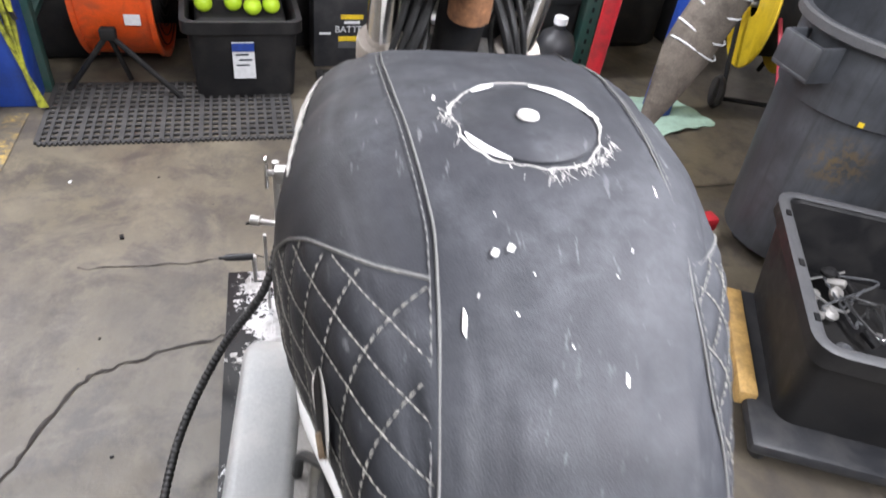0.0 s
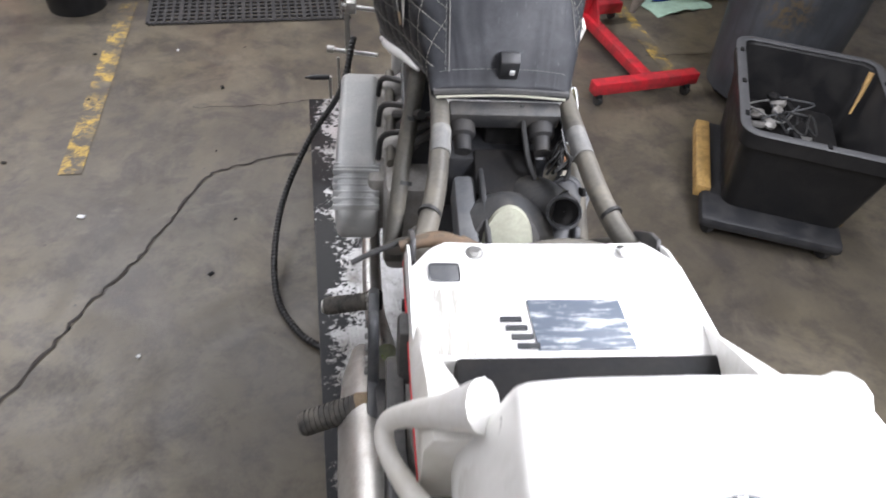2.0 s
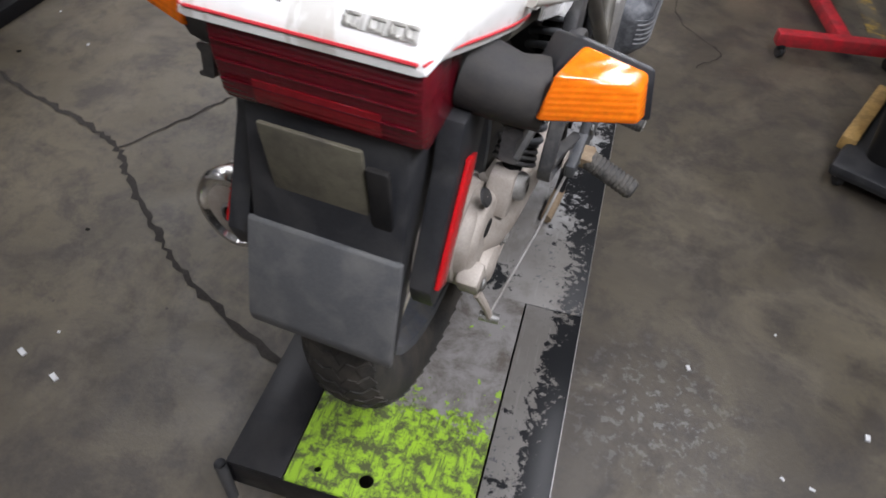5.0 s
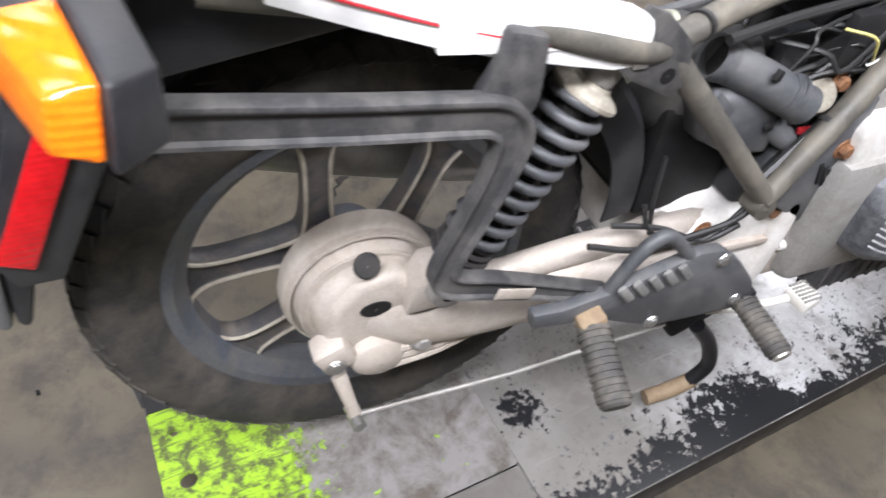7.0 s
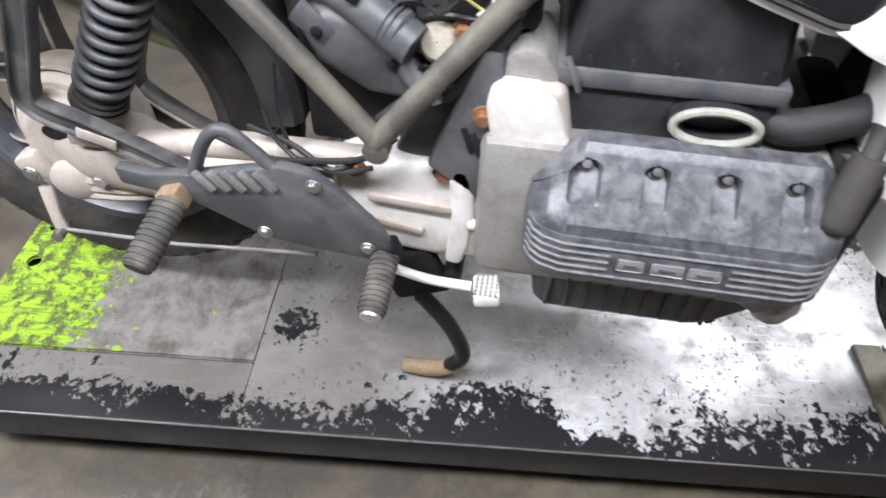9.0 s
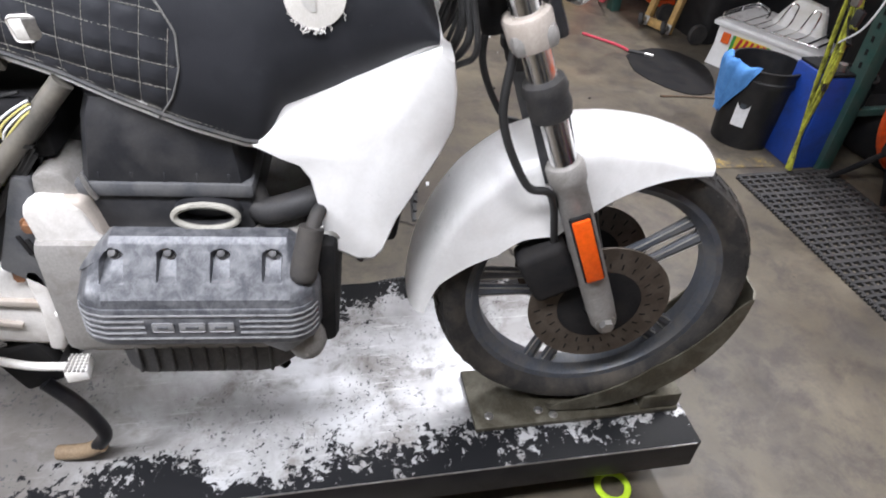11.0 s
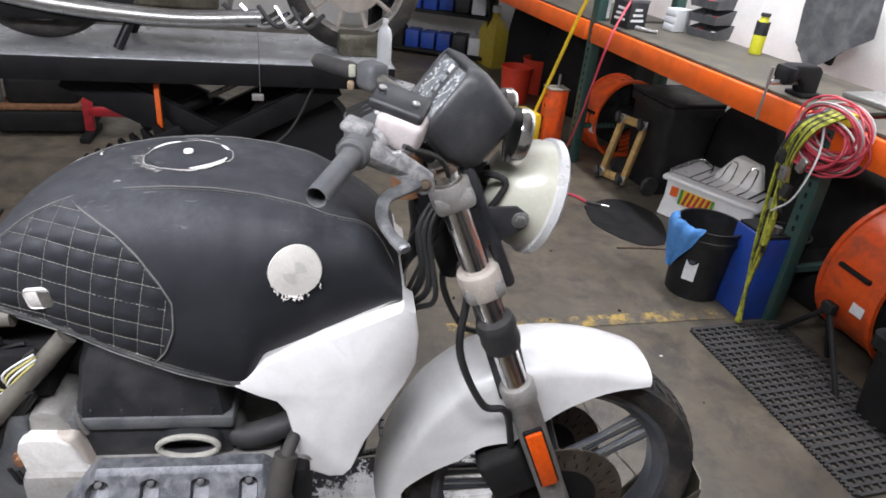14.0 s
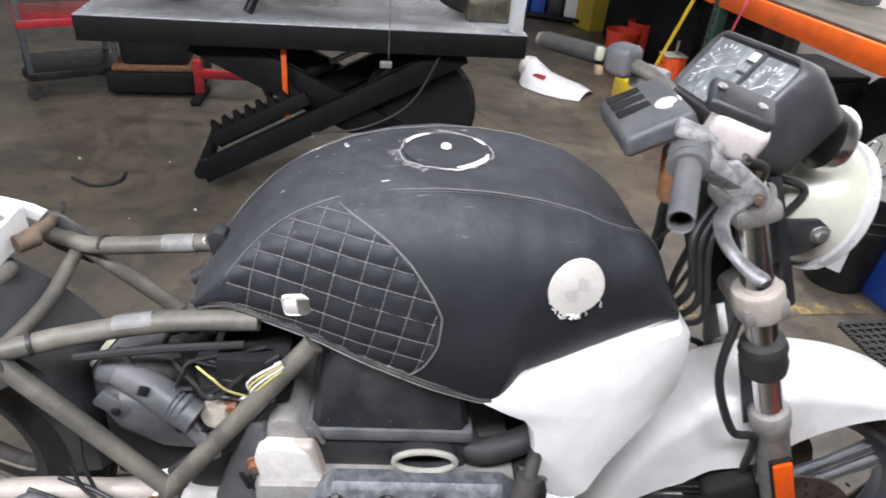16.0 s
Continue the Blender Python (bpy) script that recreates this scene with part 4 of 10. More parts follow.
part("case", box((0, 0, 0.065), (0.10, 0.12, 0.13), 0.006), M["clear"], dw)
for k in range(3):
    part("drawer", box((0.0, -0.0605, 0.025 + 0.04 * k), (0.088, 0.006, 0.033), 0.003), M["clear"], dw)
bt = thing("car_battery", "black car battery with a printed label", "battery", m=at_rack(-1.72, 0.10, 0.933, 6))
part("case", box((0, 0, 0.075), (0.17, 0.13, 0.15), 0.008), M["plastic"], bt)
part("battery_lid", box((0, 0, 0.155), (0.175, 0.135, 0.02), 0.005), M["plastic_grey"], bt)
for k in range(3):
    part("print_bar", box((0.0865, -0.005, 0.05 + 0.03 * k), (0.002, 0.09 - 0.02 * k, 0.014)), M["label"], bt)
    part("print_bar", box((0.0, -0.0665, 0.05 + 0.03 * k), (0.10 - 0.02 * k, 0.002, 0.014)), M["label"], bt)
lone("solvent_bottle", lathe([(0.001, 0), (0.04, 0.003), (0.042, 0.02), (0.042, 0.16), (0.02, 0.20), (0.018, 0.24), (0.001, 0.24)], None, 20), M["clear"], "clear plastic bottle with a white cap, on the bench", "bottle", m=at_rack(-2.02, 0.10, 0.933))
lone("pouch", box((0, 0, 0), (0.23, 0.03, 0.46), 0.010, (0, 6, 0)), M["dark"], "black pouch hung on the wall", "pouch", m=at_rack(-0.80, 0.655, 1.20))
lone("hung_cloth", shell(loft([[(-0.22 + 0.44 * i / 12, -0.02 - 0.012 * math.sin(i * 1.1 + j * 0.7), 0.40 - (0.05 * j + 0.011 * j * (6 - abs(i - 4)) * 0.4)) for i in range(13)] for j in range(7)], closed=False), 0.004), M["plastic_grey"], "dark grey rag hung over the pouch on the wall", "rag", m=at_rack(-0.72, 0.63, 0.98))
lone("steel_pan", box((0, 0, 0.012), (0.30, 0.22, 0.024), 0.008), M["steel"], "shallow steel pan on the bench behind the vice", "pan", m=at_rack(-0.12, 0.40, 0.933, 4))
lone("ratchet_wrench", tube([(-0.05, 0, 0.012), (0.06, 0.01, 0.012), (0.09, 0.02, 0.014)], [0.016, 0.009, 0.012], 10, 4), M["steel"], "steel ratchet wrench lying on the bench", "wrench", m=at_rack(-1.58, 0.12, 0.933, 20))
lone("drooping_hose", tube([(-3.06, 2.86, 1.22), (-2.86, 2.66, 0.98), (-2.83, 2.60, 0.80), (-2.95, 2.58, 0.40), (-3.18, 2.60, 0.08), (-3.35, 2.62, 0.012)], 0.007, 8, 6), M["red_hose"], "dark red air hose drooping over the bench edge", "hose")


# ---- things on the floor under and before the bench ----
def drum_fan(m, r=0.31, length=0.30, tripod=True):
    f = thing("drum_fan", "scuffed orange drum fan on a black stand", "fan", "drum fans", m)
    part("drum", lathe([(r, -length / 2), (r + 0.012, -length / 2), (r + 0.012, -length / 2 + 0.02), (r, -length / 2 + 0.022), (r, length / 2 - 0.022), (r + 0.012, length / 2 - 0.02), (r + 0.012, length / 2), (r - 0.006, length / 2), (r - 0.006, -length / 2), (r, -length / 2)], pose(0, 0, r + 0.03, 0, 90, 0), 48), M["orange_drum"], f)
    for x in (-length / 2, length / 2):
        for k in range(1, 8):
            part("guard_ring", lathe([(r * k / 8 + 0.0025 * math.cos(a), 0.0025 * math.sin(a)) for a in np.linspace(0, 2 * math.pi, 6)], pose(x, 0, r + 0.03, 0, 90, 0), 32), M["dark"], f)
    part("motor", lathe([(0.001, -0.1), (0.09, -0.09), (0.09, 0.09), (0.001, 0.1)], pose(0, 0, r + 0.03, 0, 90, 0), 24), M["dark"], f)
    for k in range(4):
        part("blade", box((0.02, 0.16 * math.cos(k * 1.5708), r + 0.03 + 0.16 * math.sin(k * 1.5708)), (0.012, 0.2, 0.10), 0.004, (90 * k, 0, 0)), M["dark"], f)
    part("handle", tube([(-0.07, -r * 0.93, r * 1.28), (-0.07, -r * 1.03, r * 1.32), (0.07, -r * 1.03, r * 1.32), (0.07, -r * 0.93, r * 1.28)], 0.010, 8), M["dark"], f)
    part("label_plate", box((0.07, -r * 0.985, r * 0.98), (0.06, 0.004, 0.09), 0.0, (-4, 0, 0)), M["label"], f, "white paper label")
    if tripod:
        apex = Vector((-0.02, -r - 0.03, 0.235))
        for foot in ((-0.2, -0.37, 0.006), (0.235, -0.42, 0.006), (0.02, -r + 0.02, 0.02)):
            part("stand_leg", tube([apex, foot], 0.011, 8), M["dark"], f)
        part("stand_hub", box(apex, (0.06, 0.04, 0.05), 0.01), M["dark"], f)
    return f


drum_fan(pose(-1.045, 3.37, 0, 0, 0, 4))
drum_fan(pose(-3.36, 3.00, 0, 0, 0, 18), 0.26, 0.20, False)

tote2 = thing("storage_tote", "black storage tote with a paper label, under the bench", "tote", m=pose(-0.565, 3.20, 0, 0, 0, 10))


def tub(w, d, h, taper, wall=0.006, rim=0.02):
    """An open, tapered tub with a turned-out rim."""
    def ring(k, z, c=0.045):
        a, b = w / 2 * k, d / 2 * k
        pts = []
        for sx, sy, a0 in ((1, 1, 0), (-1, 1, 90), (-1, -1, 180), (1, -1, 270)):
            for t in np.radians(np.linspace(a0, a0 + 90, 5)):
                pts.append((sx * (a - c) + c * math.cos(t), sy * (b - c) + c * math.sin(t), z))
        return pts
    return loft([ring(taper * 0.98, 0.004), ring(taper, 0.0), ring(1, h - 0.05), ring(1 + rim / w * 2, h - 0.048), ring(1 + rim / w * 2, h), ring(1, h), ring(1 - wall / w * 2, h - 0.01), ring(taper - wall / w * 2, 0.01)])


part("tub", tub(0.42, 0.40, 0.335, 0.93), M["tote"], tote2)
part("label", box((-0.005, -0.2075, 0.175), (0.085, 0.003, 0.15), 0, (-3.4, 0, 0)), M["label"], tote2, "white and blue paper label")
part("label_band", box((-0.005, -0.2125, 0.232), (0.085, 0.003, 0.032), 0, (-3.4, 0, 0)), M["blue"], tote2)
for k in range(4):
    part("label_bar", box((-0.01 + 0.012 * (k % 2), -0.2095, 0.20 - 0.022 * k), (0.05, 0.002, 0.007), 0, (-3.4, 0, 0)), M["ink"], tote2)
for k, x in enumerate((-0.13, -0.02, 0.06, 0.13)):
    lone("lime_ball", lathe([(0.0005 + 0.035 * math.sin(q), 0.035 - 0.035 * math.cos(q)) for q in np.linspace(0, math.pi, 13)], None, 20), M["lime"], "lime yellow ball lying on the rags in the tote", "ball", "balls in the tote",
         m=pose(-0.565 + x, 3.14 + 0.03 * (k % 2), 0.305))
lone("rag_heap", box((0, 0, 0.15), (0.36, 0.34, 0.29), 0.03), M["dark"], "heap of dark cloth filling the black tote", "rag heap", m=pose(-0.565, 3.20, 0.012, 0, 0, 10))

charger = thing("battery_charger", "black boxed battery charger with yellow and white print", "box", m=pose(-0.12, 3.44, 0, 0, 0, 10))
part("carton", box((0, 0, 0.22), (0.34, 0.16, 0.44), 0.004), M["plastic"], charger)
for k, (z, h, w, mat) in enumerate(((0.235, 0.02, 0.10, "yellow"), (0.135, 0.022, 0.12, "yellow"), (0.21, 0.012, 0.07, "label"), (0.105, 0.03, 0.12, "plastic_grey"), (0.16, 0.01, 0.05, "label"))):
    part("print_bar", box((0.0 if k < 4 else -0.12, -0.0815, z), (w, 0.003, h)), M[mat], charger)


def words(text, size, mat, parent, m, name="lettering", depth=0.0006):
    c = bpy.data.curves.new(name, "FONT")
    c.body, c.size, c.extrude, c.align_x, c.align_y = text, size, depth, "CENTER", "CENTER"
    c.materials.append(mat)
    ob = new(name, c)
    ob.parent, ob.matrix_basis = parent, m
    return ob


words("BATTERY", 0.042, M["label"], charger, pose(0.01, -0.0835, 0.178, 90, 0, 0))


def mat_grid(w, d, m, label):
    bm, nx, ny = bmesh.new(), int(w / 0.034), int(d / 0.034)
    for i in range(nx + 1):
        box((-w / 2 + i * w / nx, 0, 0.006), (0.012 if i % 4 else 0.018, d, 0.012), bm=bm)
    for j in range(ny + 1):
        box((0, -d / 2 + j * d / ny, 0.0055), (w, 0.012, 0.010), bm=bm)
    for i in range(nx * 2):
        box((-w / 2 + (i + 0.5) * w / nx / 2, -d / 2 - 0.008, 0.005), (0.009, 0.014, 0.009), bm=bm)
    return lone("floor_mat", bm, M["mat"], label, "floor mat", m=m, smooth=0)


mat_grid(0.90, 0.44, pose(-0.80, 2.875, 0.0, 0, 0, 8.0), "black perforated rubber floor mat before the bench")
mat_grid(0.62, 0.55, pose(0.09, 3.05, 0.0, 0, 0, 8.0), "black perforated rubber floor mat before the bench")
SCRAP = [(-2.46, 2.52), (-2.25, 2.50), (-2.08, 2.58), (-1.985, 2.69), (-2.03, 2.84), (-2.33, 2.93), (-2.53, 2.84), (-2.57, 2.70)]
ring = [Vector((p[0], p[1], 0)) for p in spline([(x, y, 0) for x, y in SCRAP + SCRAP[:1]], 6)][:-1]
hub_ = sum(ring, Vector()) / len(ring)
rnd = random.Random(8)
wob = [1 + rnd.uniform(-0.012, 0.012) for _ in ring]
lone("mat_scrap", loft([[hub_ + (p - hub_) * k * q + Vector((0, 0, z)) for p, q in zip(ring, wob)] for k, z in ((1.0, 0.001), (0.998, 0.005), (0.97, 0.006), (0.3, 0.006))]), M["dark"], "dark rounded rubber mat scrap lying on the floor", "mat", smooth=30)
lone("welding_rod", tube([(-1.948, 2.531, 0.006), (-1.950, 2.66, 0.007), (-1.943, 2.81, 0.006)], [0.0055, 0.004, 0.004], 8, 3), M["hinge"], "thin brown rod lying beside the bucket", "rod")
lone("cable_end", tube([(-2.75, 2.35, 0.008), (-2.6, 2.5, 0.008), (-2.50, 2.553, 0.010)], 0.008, 8, 6), M["red_hose"], "red air hose lying on the floor", "hose")
hf = thing("hose_fitting", "black hose end with a bright steel coupling", "hose fitting")
part("sleeve", tube([(-2.505, 2.545, 0.0105), (-2.463, 2.624, 0.012)], 0.0105, 12), M["rubber"], hf)
part("coupling", tube([(-2.463, 2.624, 0.012), (-2.441, 2.666, 0.012)], [0.0085, 0.0075], 12), M["bright"], hf)

bucket = thing("bucket", "black plastic bucket with a paper label", "bucket", m=pose(-1.560, 2.757, 0) @ Matrix.Diagonal((0.95, 0.95, 0.94, 1)))
part("pail", lathe([(0.001, 0.003), (0.125, 0.003), (0.128, 0.0), (0.147, 0.30), (0.156, 0.302), (0.156, 0.325), (0.15, 0.33), (0.15, 0.365), (0.157, 0.367), (0.157, 0.375), (0.145, 0.375), (0.122, 0.012), (0.001, 0.012)], None, 40), M["tote"], bucket)
part("label", box((0.0985, -0.0985, 0.175), (0.058, 0.003, 0.13), 0, (-3.5, 0, 45)), M["label"], bucket, "white paper label")
part("label_print", box((0.1020, -0.1020, 0.205), (0.026, 0.002, 0.022), 0, (-3.5, 0, 45)), M["ink"], bucket)


def cloth(m, pts, mat, name, label, category, thick=0.004, seed=1):
    """A rumpled cloth over a grid of corner points (2 by 2), sagging and folded."""
    rn = random.Random(seed)
    a, b, c, d = (Vector(p) for p in pts)
    rows = []
    ph = [rn.uniform(0, 6) for _ in range(6)]
    for i in range(19):
        row = []
        for j in range(19):
            s, t = i / 18, j / 18
            p = (a * (1 - s) + b * s) * (1 - t) + (d * (1 - s) + c * s) * t
            w = math.sin(9 * s + ph[0]) * math.sin(7 * t + ph[1]) + 0.6 * math.sin(17 * s + 5 * t + ph[2])
            edge = 0.012 * math.sin(21 * (s + t) + ph[3])
            row.append(p + Vector((edge * (t - 0.5), edge * (0.5 - s), max(0.0, 0.008 * w + 0.009))))
        rows.append(row)
    return lone(name, shell(loft(rows, closed=False), thick), mat, label, category, m=m)




def towel():
    """A cloth folded over the bucket's rim, hanging down outside to a corner."""
    rows = []
    for k, (r, z, half) in enumerate(((0.118, 0.285, 20), (0.128, 0.315, 30), (0.138, 0.345, 38), (0.146, 0.362, 42), (0.155, 0.364, 43), (0.166, 0.350, 42), (0.170, 0.325, 40), (0.168, 0.29, 36), (0.164, 0.25, 29), (0.160, 0.21, 21), (0.156, 0.17, 12), (0.152, 0.14, 4))):
        row = []
        for j in range(25):
            u = j / 12 - 1
            a = radians(-84 + half * u + 5 * math.sin(k * 0.5))
            fold = 0.004 * math.sin(9 * u + 0.4 * k) + 0.003 * math.sin(17 * u - 0.7 * k)
            out = (r + fold) * (1.0 if k < 5 else 1.02)
            row.append((out * math.cos(a), out * math.sin(a), z + (0.006 * math.cos(7 * u) if 2 < k < 7 else 0.010 * math.sin(5 * u))))
        rows.append(row)
    return shell(loft(rows, closed=False), 0.003)


lone("shop_towel", towel(), M["blue_cloth"], "blue shop towel draped over the bucket rim", "towel", m=pose(-1.560, 2.757, 0), smooth=60)
cloth(None, ((-2.13, 2.98, 0.155), (-1.84, 2.98, 0.150), (-1.90, 2.92, 0.004), (-2.09, 2.90, 0.003)), M["pink_cloth"], "red_rag", "crumpled red shop rag hanging off the spare tail", "rag", seed=4)
lone("bucket_small", lathe([(0.001, 0.003), (0.09, 0.003), (0.105, 0.34), (0.112, 0.342), (0.112, 0.36), (0.10, 0.36), (0.085, 0.012), (0.001, 0.012)], None, 32), M["tote"], "small black bucket under the bench", "bucket", m=pose(-1.46, 3.06, 0))
can = thing("jerry_can", "blue metal can standing under the bench", "can", m=pose(-1.395, 2.915, 0, 0, 0, 8))
part("can_body", box((0, 0, 0.20), (0.20, 0.155, 0.40), 0.012), M["blue"], can)
part("can_top", box((0, 0, 0.405), (0.185, 0.14, 0.014), 0.005), M["dark"], can)
part("spout", lathe([(0.018, 0), (0.018, 0.03), (0.001, 0.03)], pose(0.05, 0, 0.41), 14), M["steel"], can)

# a white tail section with a chrome luggage rack
tail2 = thing("spare_tail_section", "white motorcycle tail section with a chrome luggage rack", "tail section", m=pose(-2.34, 3.296, 0, 0, 0, 34))


def rounded(hx, hy, z, c=0.03, ox=0.0, oy=0.0, n=5):
    pts = []
    for sx, sy, a0 in ((1, 1, 0), (-1, 1, 90), (-1, -1, 180), (1, -1, 270)):
        for t in np.radians(np.linspace(a0, a0 + 90, n)):
            pts.append((ox + sx * (hx - c) + c * math.cos(t), oy + sy * (hy - c) + c * math.sin(t), z))
    return pts


part("shell", loft([rounded(0.262, 0.222, 0.0, 0.02, 0, -0.018), rounded(0.262, 0.205, 0.10, 0.02), rounded(0.268, 0.195, 0.196, 0.02)]), M["white"], tail2, smooth=30)
part("lid", loft([rounded(0.270, 0.200, 0.194, 0.02), rounded(0.292, 0.216, 0.200, 0.02), rounded(0.295, 0.218, 0.214, 0.022), rounded(0.285, 0.210, 0.226, 0.03), rounded(0.20, 0.15, 0.232, 0.03)]), M["white"], tail2, smooth=35)
part("hump", loft([rounded(0.155, 0.100, 0.222, 0.03, 0.045, 0.10), rounded(0.120, 0.080, 0.290, 0.03, 0.045, 0.112), rounded(0.090, 0.055, 0.345, 0.025, 0.045, 0.125), rounded(0.078, 0.044, 0.358, 0.02, 0.045, 0.128)]), M["white_dirty"], tail2, smooth=40)
part("hump_screw", lathe([(0.001, 0.004), (0.007, 0.003), (0.008, 0)], pose(0.045, 0.055, 0.300, 70, 0, 0), 12), M["dark"], tail2)
part("sticker", box((-0.050, -0.2175, 0.135), (0.205, 0.004, 0.085), 0, (-6, 0, 0)), M["yellow"], tail2, "yellow sticker with red and green stripes")
for k in range(5):
    part("stripe", box((-0.112 + 0.032 * k, -0.2205, 0.135), (0.015, 0.004, 0.080), 0, (-6, 14, 0)), M["red"], tail2)
for x in (-0.146, 0.046):
    part("stripe", box((x, -0.2205, 0.135), (0.016, 0.004, 0.085), 0, (-6, 0, 0)), M["lime_dark"], tail2)
part("sticker", box((-0.192, -0.2175, 0.150), (0.045, 0.004, 0.055), 0, (-6, 0, 0)), M["orange"], tail2)
for z in (0.247, 0.262):
    part("rack_rail", tube([(-0.262, -0.185, z), (-0.272, -0.10, z), (-0.270, 0.10, z), (-0.235, 0.15, z), (-0.15, 0.10, z - 0.006), (-0.13, 0.03, z - 0.012)], 0.0045, 8, 4), M["chrome"], tail2)
for x in (-0.235, -0.262, -0.27):
    y = {-0.235: 0.15, -0.262: -0.185, -0.27: 0.02}[x]
    part("rack_leg", tube([(x, y, 0.215), (x, y, 0.266)], 0.004, 8), M["chrome"], tail2)
for x in (-0.015, 0.105):
    w = 0.030
    part("rack_loop", tube([(x - w, -0.17, 0.240), (x - w, -0.02, 0.243), (x - w + 0.005, 0.035, 0.300), (x - 0.015, 0.060, 0.335), (x + 0.015, 0.060, 0.335), (x + w - 0.005, 0.035, 0.300), (x + w, -0.02, 0.243), (x + w, -0.17, 0.240)], 0.0045, 8, 4), M["chrome"], tail2)
for x in (-0.15, -0.09):
    part("rack_bar", tube([(x, -0.17, 0.240), (x, 0.10, 0.242)], 0.0042, 8), M["chrome"], tail2)
for x in (0.20, 0.25):
    part("rack_bar", tube([(x, -0.17, 0.242), (x, 0.0, 0.246), (x, 0.15, 0.252)], 0.0055, 8), M["black"], tail2)
part("rack_crossbar", tube([(-0.262, -0.172, 0.240), (0.0, -0.175, 0.240), (0.255, -0.172, 0.242)], 0.0042, 8, 3), M["chrome"], tail2)

dolly2 = thing("wooden_dolly", "worn yellow wooden furniture dolly stood on its end", "dolly", m=pose(-2.875, 2.835, 0, -16, 0, 30))
for x in (-0.085, 0.085):
    part("rail", box((x, 0, 0.215), (0.036, 0.040, 0.40), 0.004), M["wood"], dolly2)
for z in (0.035, 0.395):
    part("crossbar", box((0, 0.004, z), (0.205, 0.034, 0.050), 0.004), M["wood"], dolly2)
    for x in (-0.085, 0.085):
        cs2 = part("caster", lathe([(0.001, -0.013), (0.032, -0.013), (0.038, -0.004), (0.038, 0.004), (0.032, 0.013), (0.001, 0.013)], pose(x + 0.012, -0.078, z + 0.002, 0, 70, 25), 20), M["rubber"], dolly2)
        part("caster_plate", box((x, -0.024, z), (0.055, 0.006, 0.055), 0.002), M["steel"], cs2)
        part("caster_fork", tube([(x, -0.026, z), (x + 0.006, -0.05, z + 0.004), (x + 0.012, -0.078, z + 0.002)], [0.020, 0.019, 0.015], 12, 3), M["steel"], cs2)
cart = thing("hand_cart", "black bin cart with small wheels under the bench", "cart", m=pose(-2.87, 3.15, 0, 0, 0, 10))
part("bin", tub(0.42, 0.36, 0.56, 0.85), M["tote"], cart)
part("lid", box((0, 0, 0.575), (0.44, 0.38, 0.03), 0.01), M["tote"], cart)
for x in (-0.18, 0.18):
    part("wheel", lathe([(0.001, -0.015), (0.055, -0.015), (0.06, 0), (0.055, 0.015), (0.001, 0.015)], pose(x, -0.19, 0.06, 0, 90, 0), 20), M["rubber"], cart)
# dark filler shapes: indistinct clutter, and the shade under the bench made solid
for (bx, by, w, d, h, tn) in ((-1.66, 3.50, 0.55, 0.24, 0.60, 10), (-2.04, 3.56, 0.50, 0.15, 0.60, 10), (-1.05, 3.62, 0.6, 0.22, 0.5, 9), (-0.25, 3.68, 0.5, 0.26, 0.55, 10), (0.35, 3.80, 0.6, 0.28, 0.5, 10), (1.25, 3.92, 0.6, 0.3, 0.62, 9), (1.85, 4.0, 0.5, 0.3, 0.5, 12), (-2.53, 3.48, 0.56, 0.14, 0.62, 10), (-3.85, 3.19, 0.62, 0.30, 0.78, 12), (-4.55, 3.06, 0.70, 0.34, 0.80, 8), (-5.30, 2.94, 0.80, 0.34, 0.78, 14)):
    bag = loft([[(x * w / 2 * k, y * d / 2 * k, z) for x, y in ((-1, -0.8), (-0.8, -1), (0.7, -1), (1, -0.75), (0.95, 0.8), (0.8, 1), (-0.75, 1), (-1, 0.8))] for z, k in ((0.0, 0.92), (0.03, 1.0), (h * 0.55, 0.98), (h * 0.8, 0.88), (h * 0.95, 0.6), (h, 0.2))])
    lone("black_bag", bag, M["dark"], "dark filler shape for the black clutter and shade under the bench", "bag", "black bags", m=pose(bx, by, 0, 0, 0, tn), smooth=60)
lone("tarpaulin", box((0, 0, 0.12), (0.62, 0.4, 0.24), 0.08, seg=4), M["dark"], "dark folded tarpaulin pushed under the bench", "tarpaulin", m=pose(-1.30, 3.42, 0.0, 0, 0, 12))

# far end of the bench
for k, (x, y) in enumerate(((-4.62, 2.58), (-4.98, 2.86))):
    bk = thing("red_bucket", "red plastic bucket by the rack post", "bucket", "red buckets", m=pose(x, y, 0.0) @ Matrix.Diagonal((0.92, 0.92, 0.80, 1)))
    part("pail", lathe([(0.001, 0.003), (0.12, 0.003), (0.145, 0.36), (0.152, 0.362), (0.152, 0.38), (0.14, 0.38), (0.115, 0.012), (0.001, 0.012)], None, 32), M["bucket_red"], bk)
oc = thing("orange_case", "tall worn orange steel case beside the rack post", "case", m=pose(-3.50, 2.58, 0, 0, 0, 8))
part("case_body", box((0, 0, 0.21), (0.115, 0.14, 0.42), 0.008), M["orange_drum"], oc)
for z in (0.12, 0.21, 0.30, 0.37):
    part("punched_hole", lathe([(0.001, 0.0), (0.011, 0.0)], pose(0.0, -0.0712, z, 90, 0, 0), 14), M["dark"], oc)
part("top_plate", box((0, 0, 0.424), (0.125, 0.15, 0.010), 0.003), M["hub_grime"], oc)
part("screw_rod", tube([(0.02, 0.0, 0.425), (0.02, 0.0, 0.52)], 0.009, 10), M["steel"], oc)
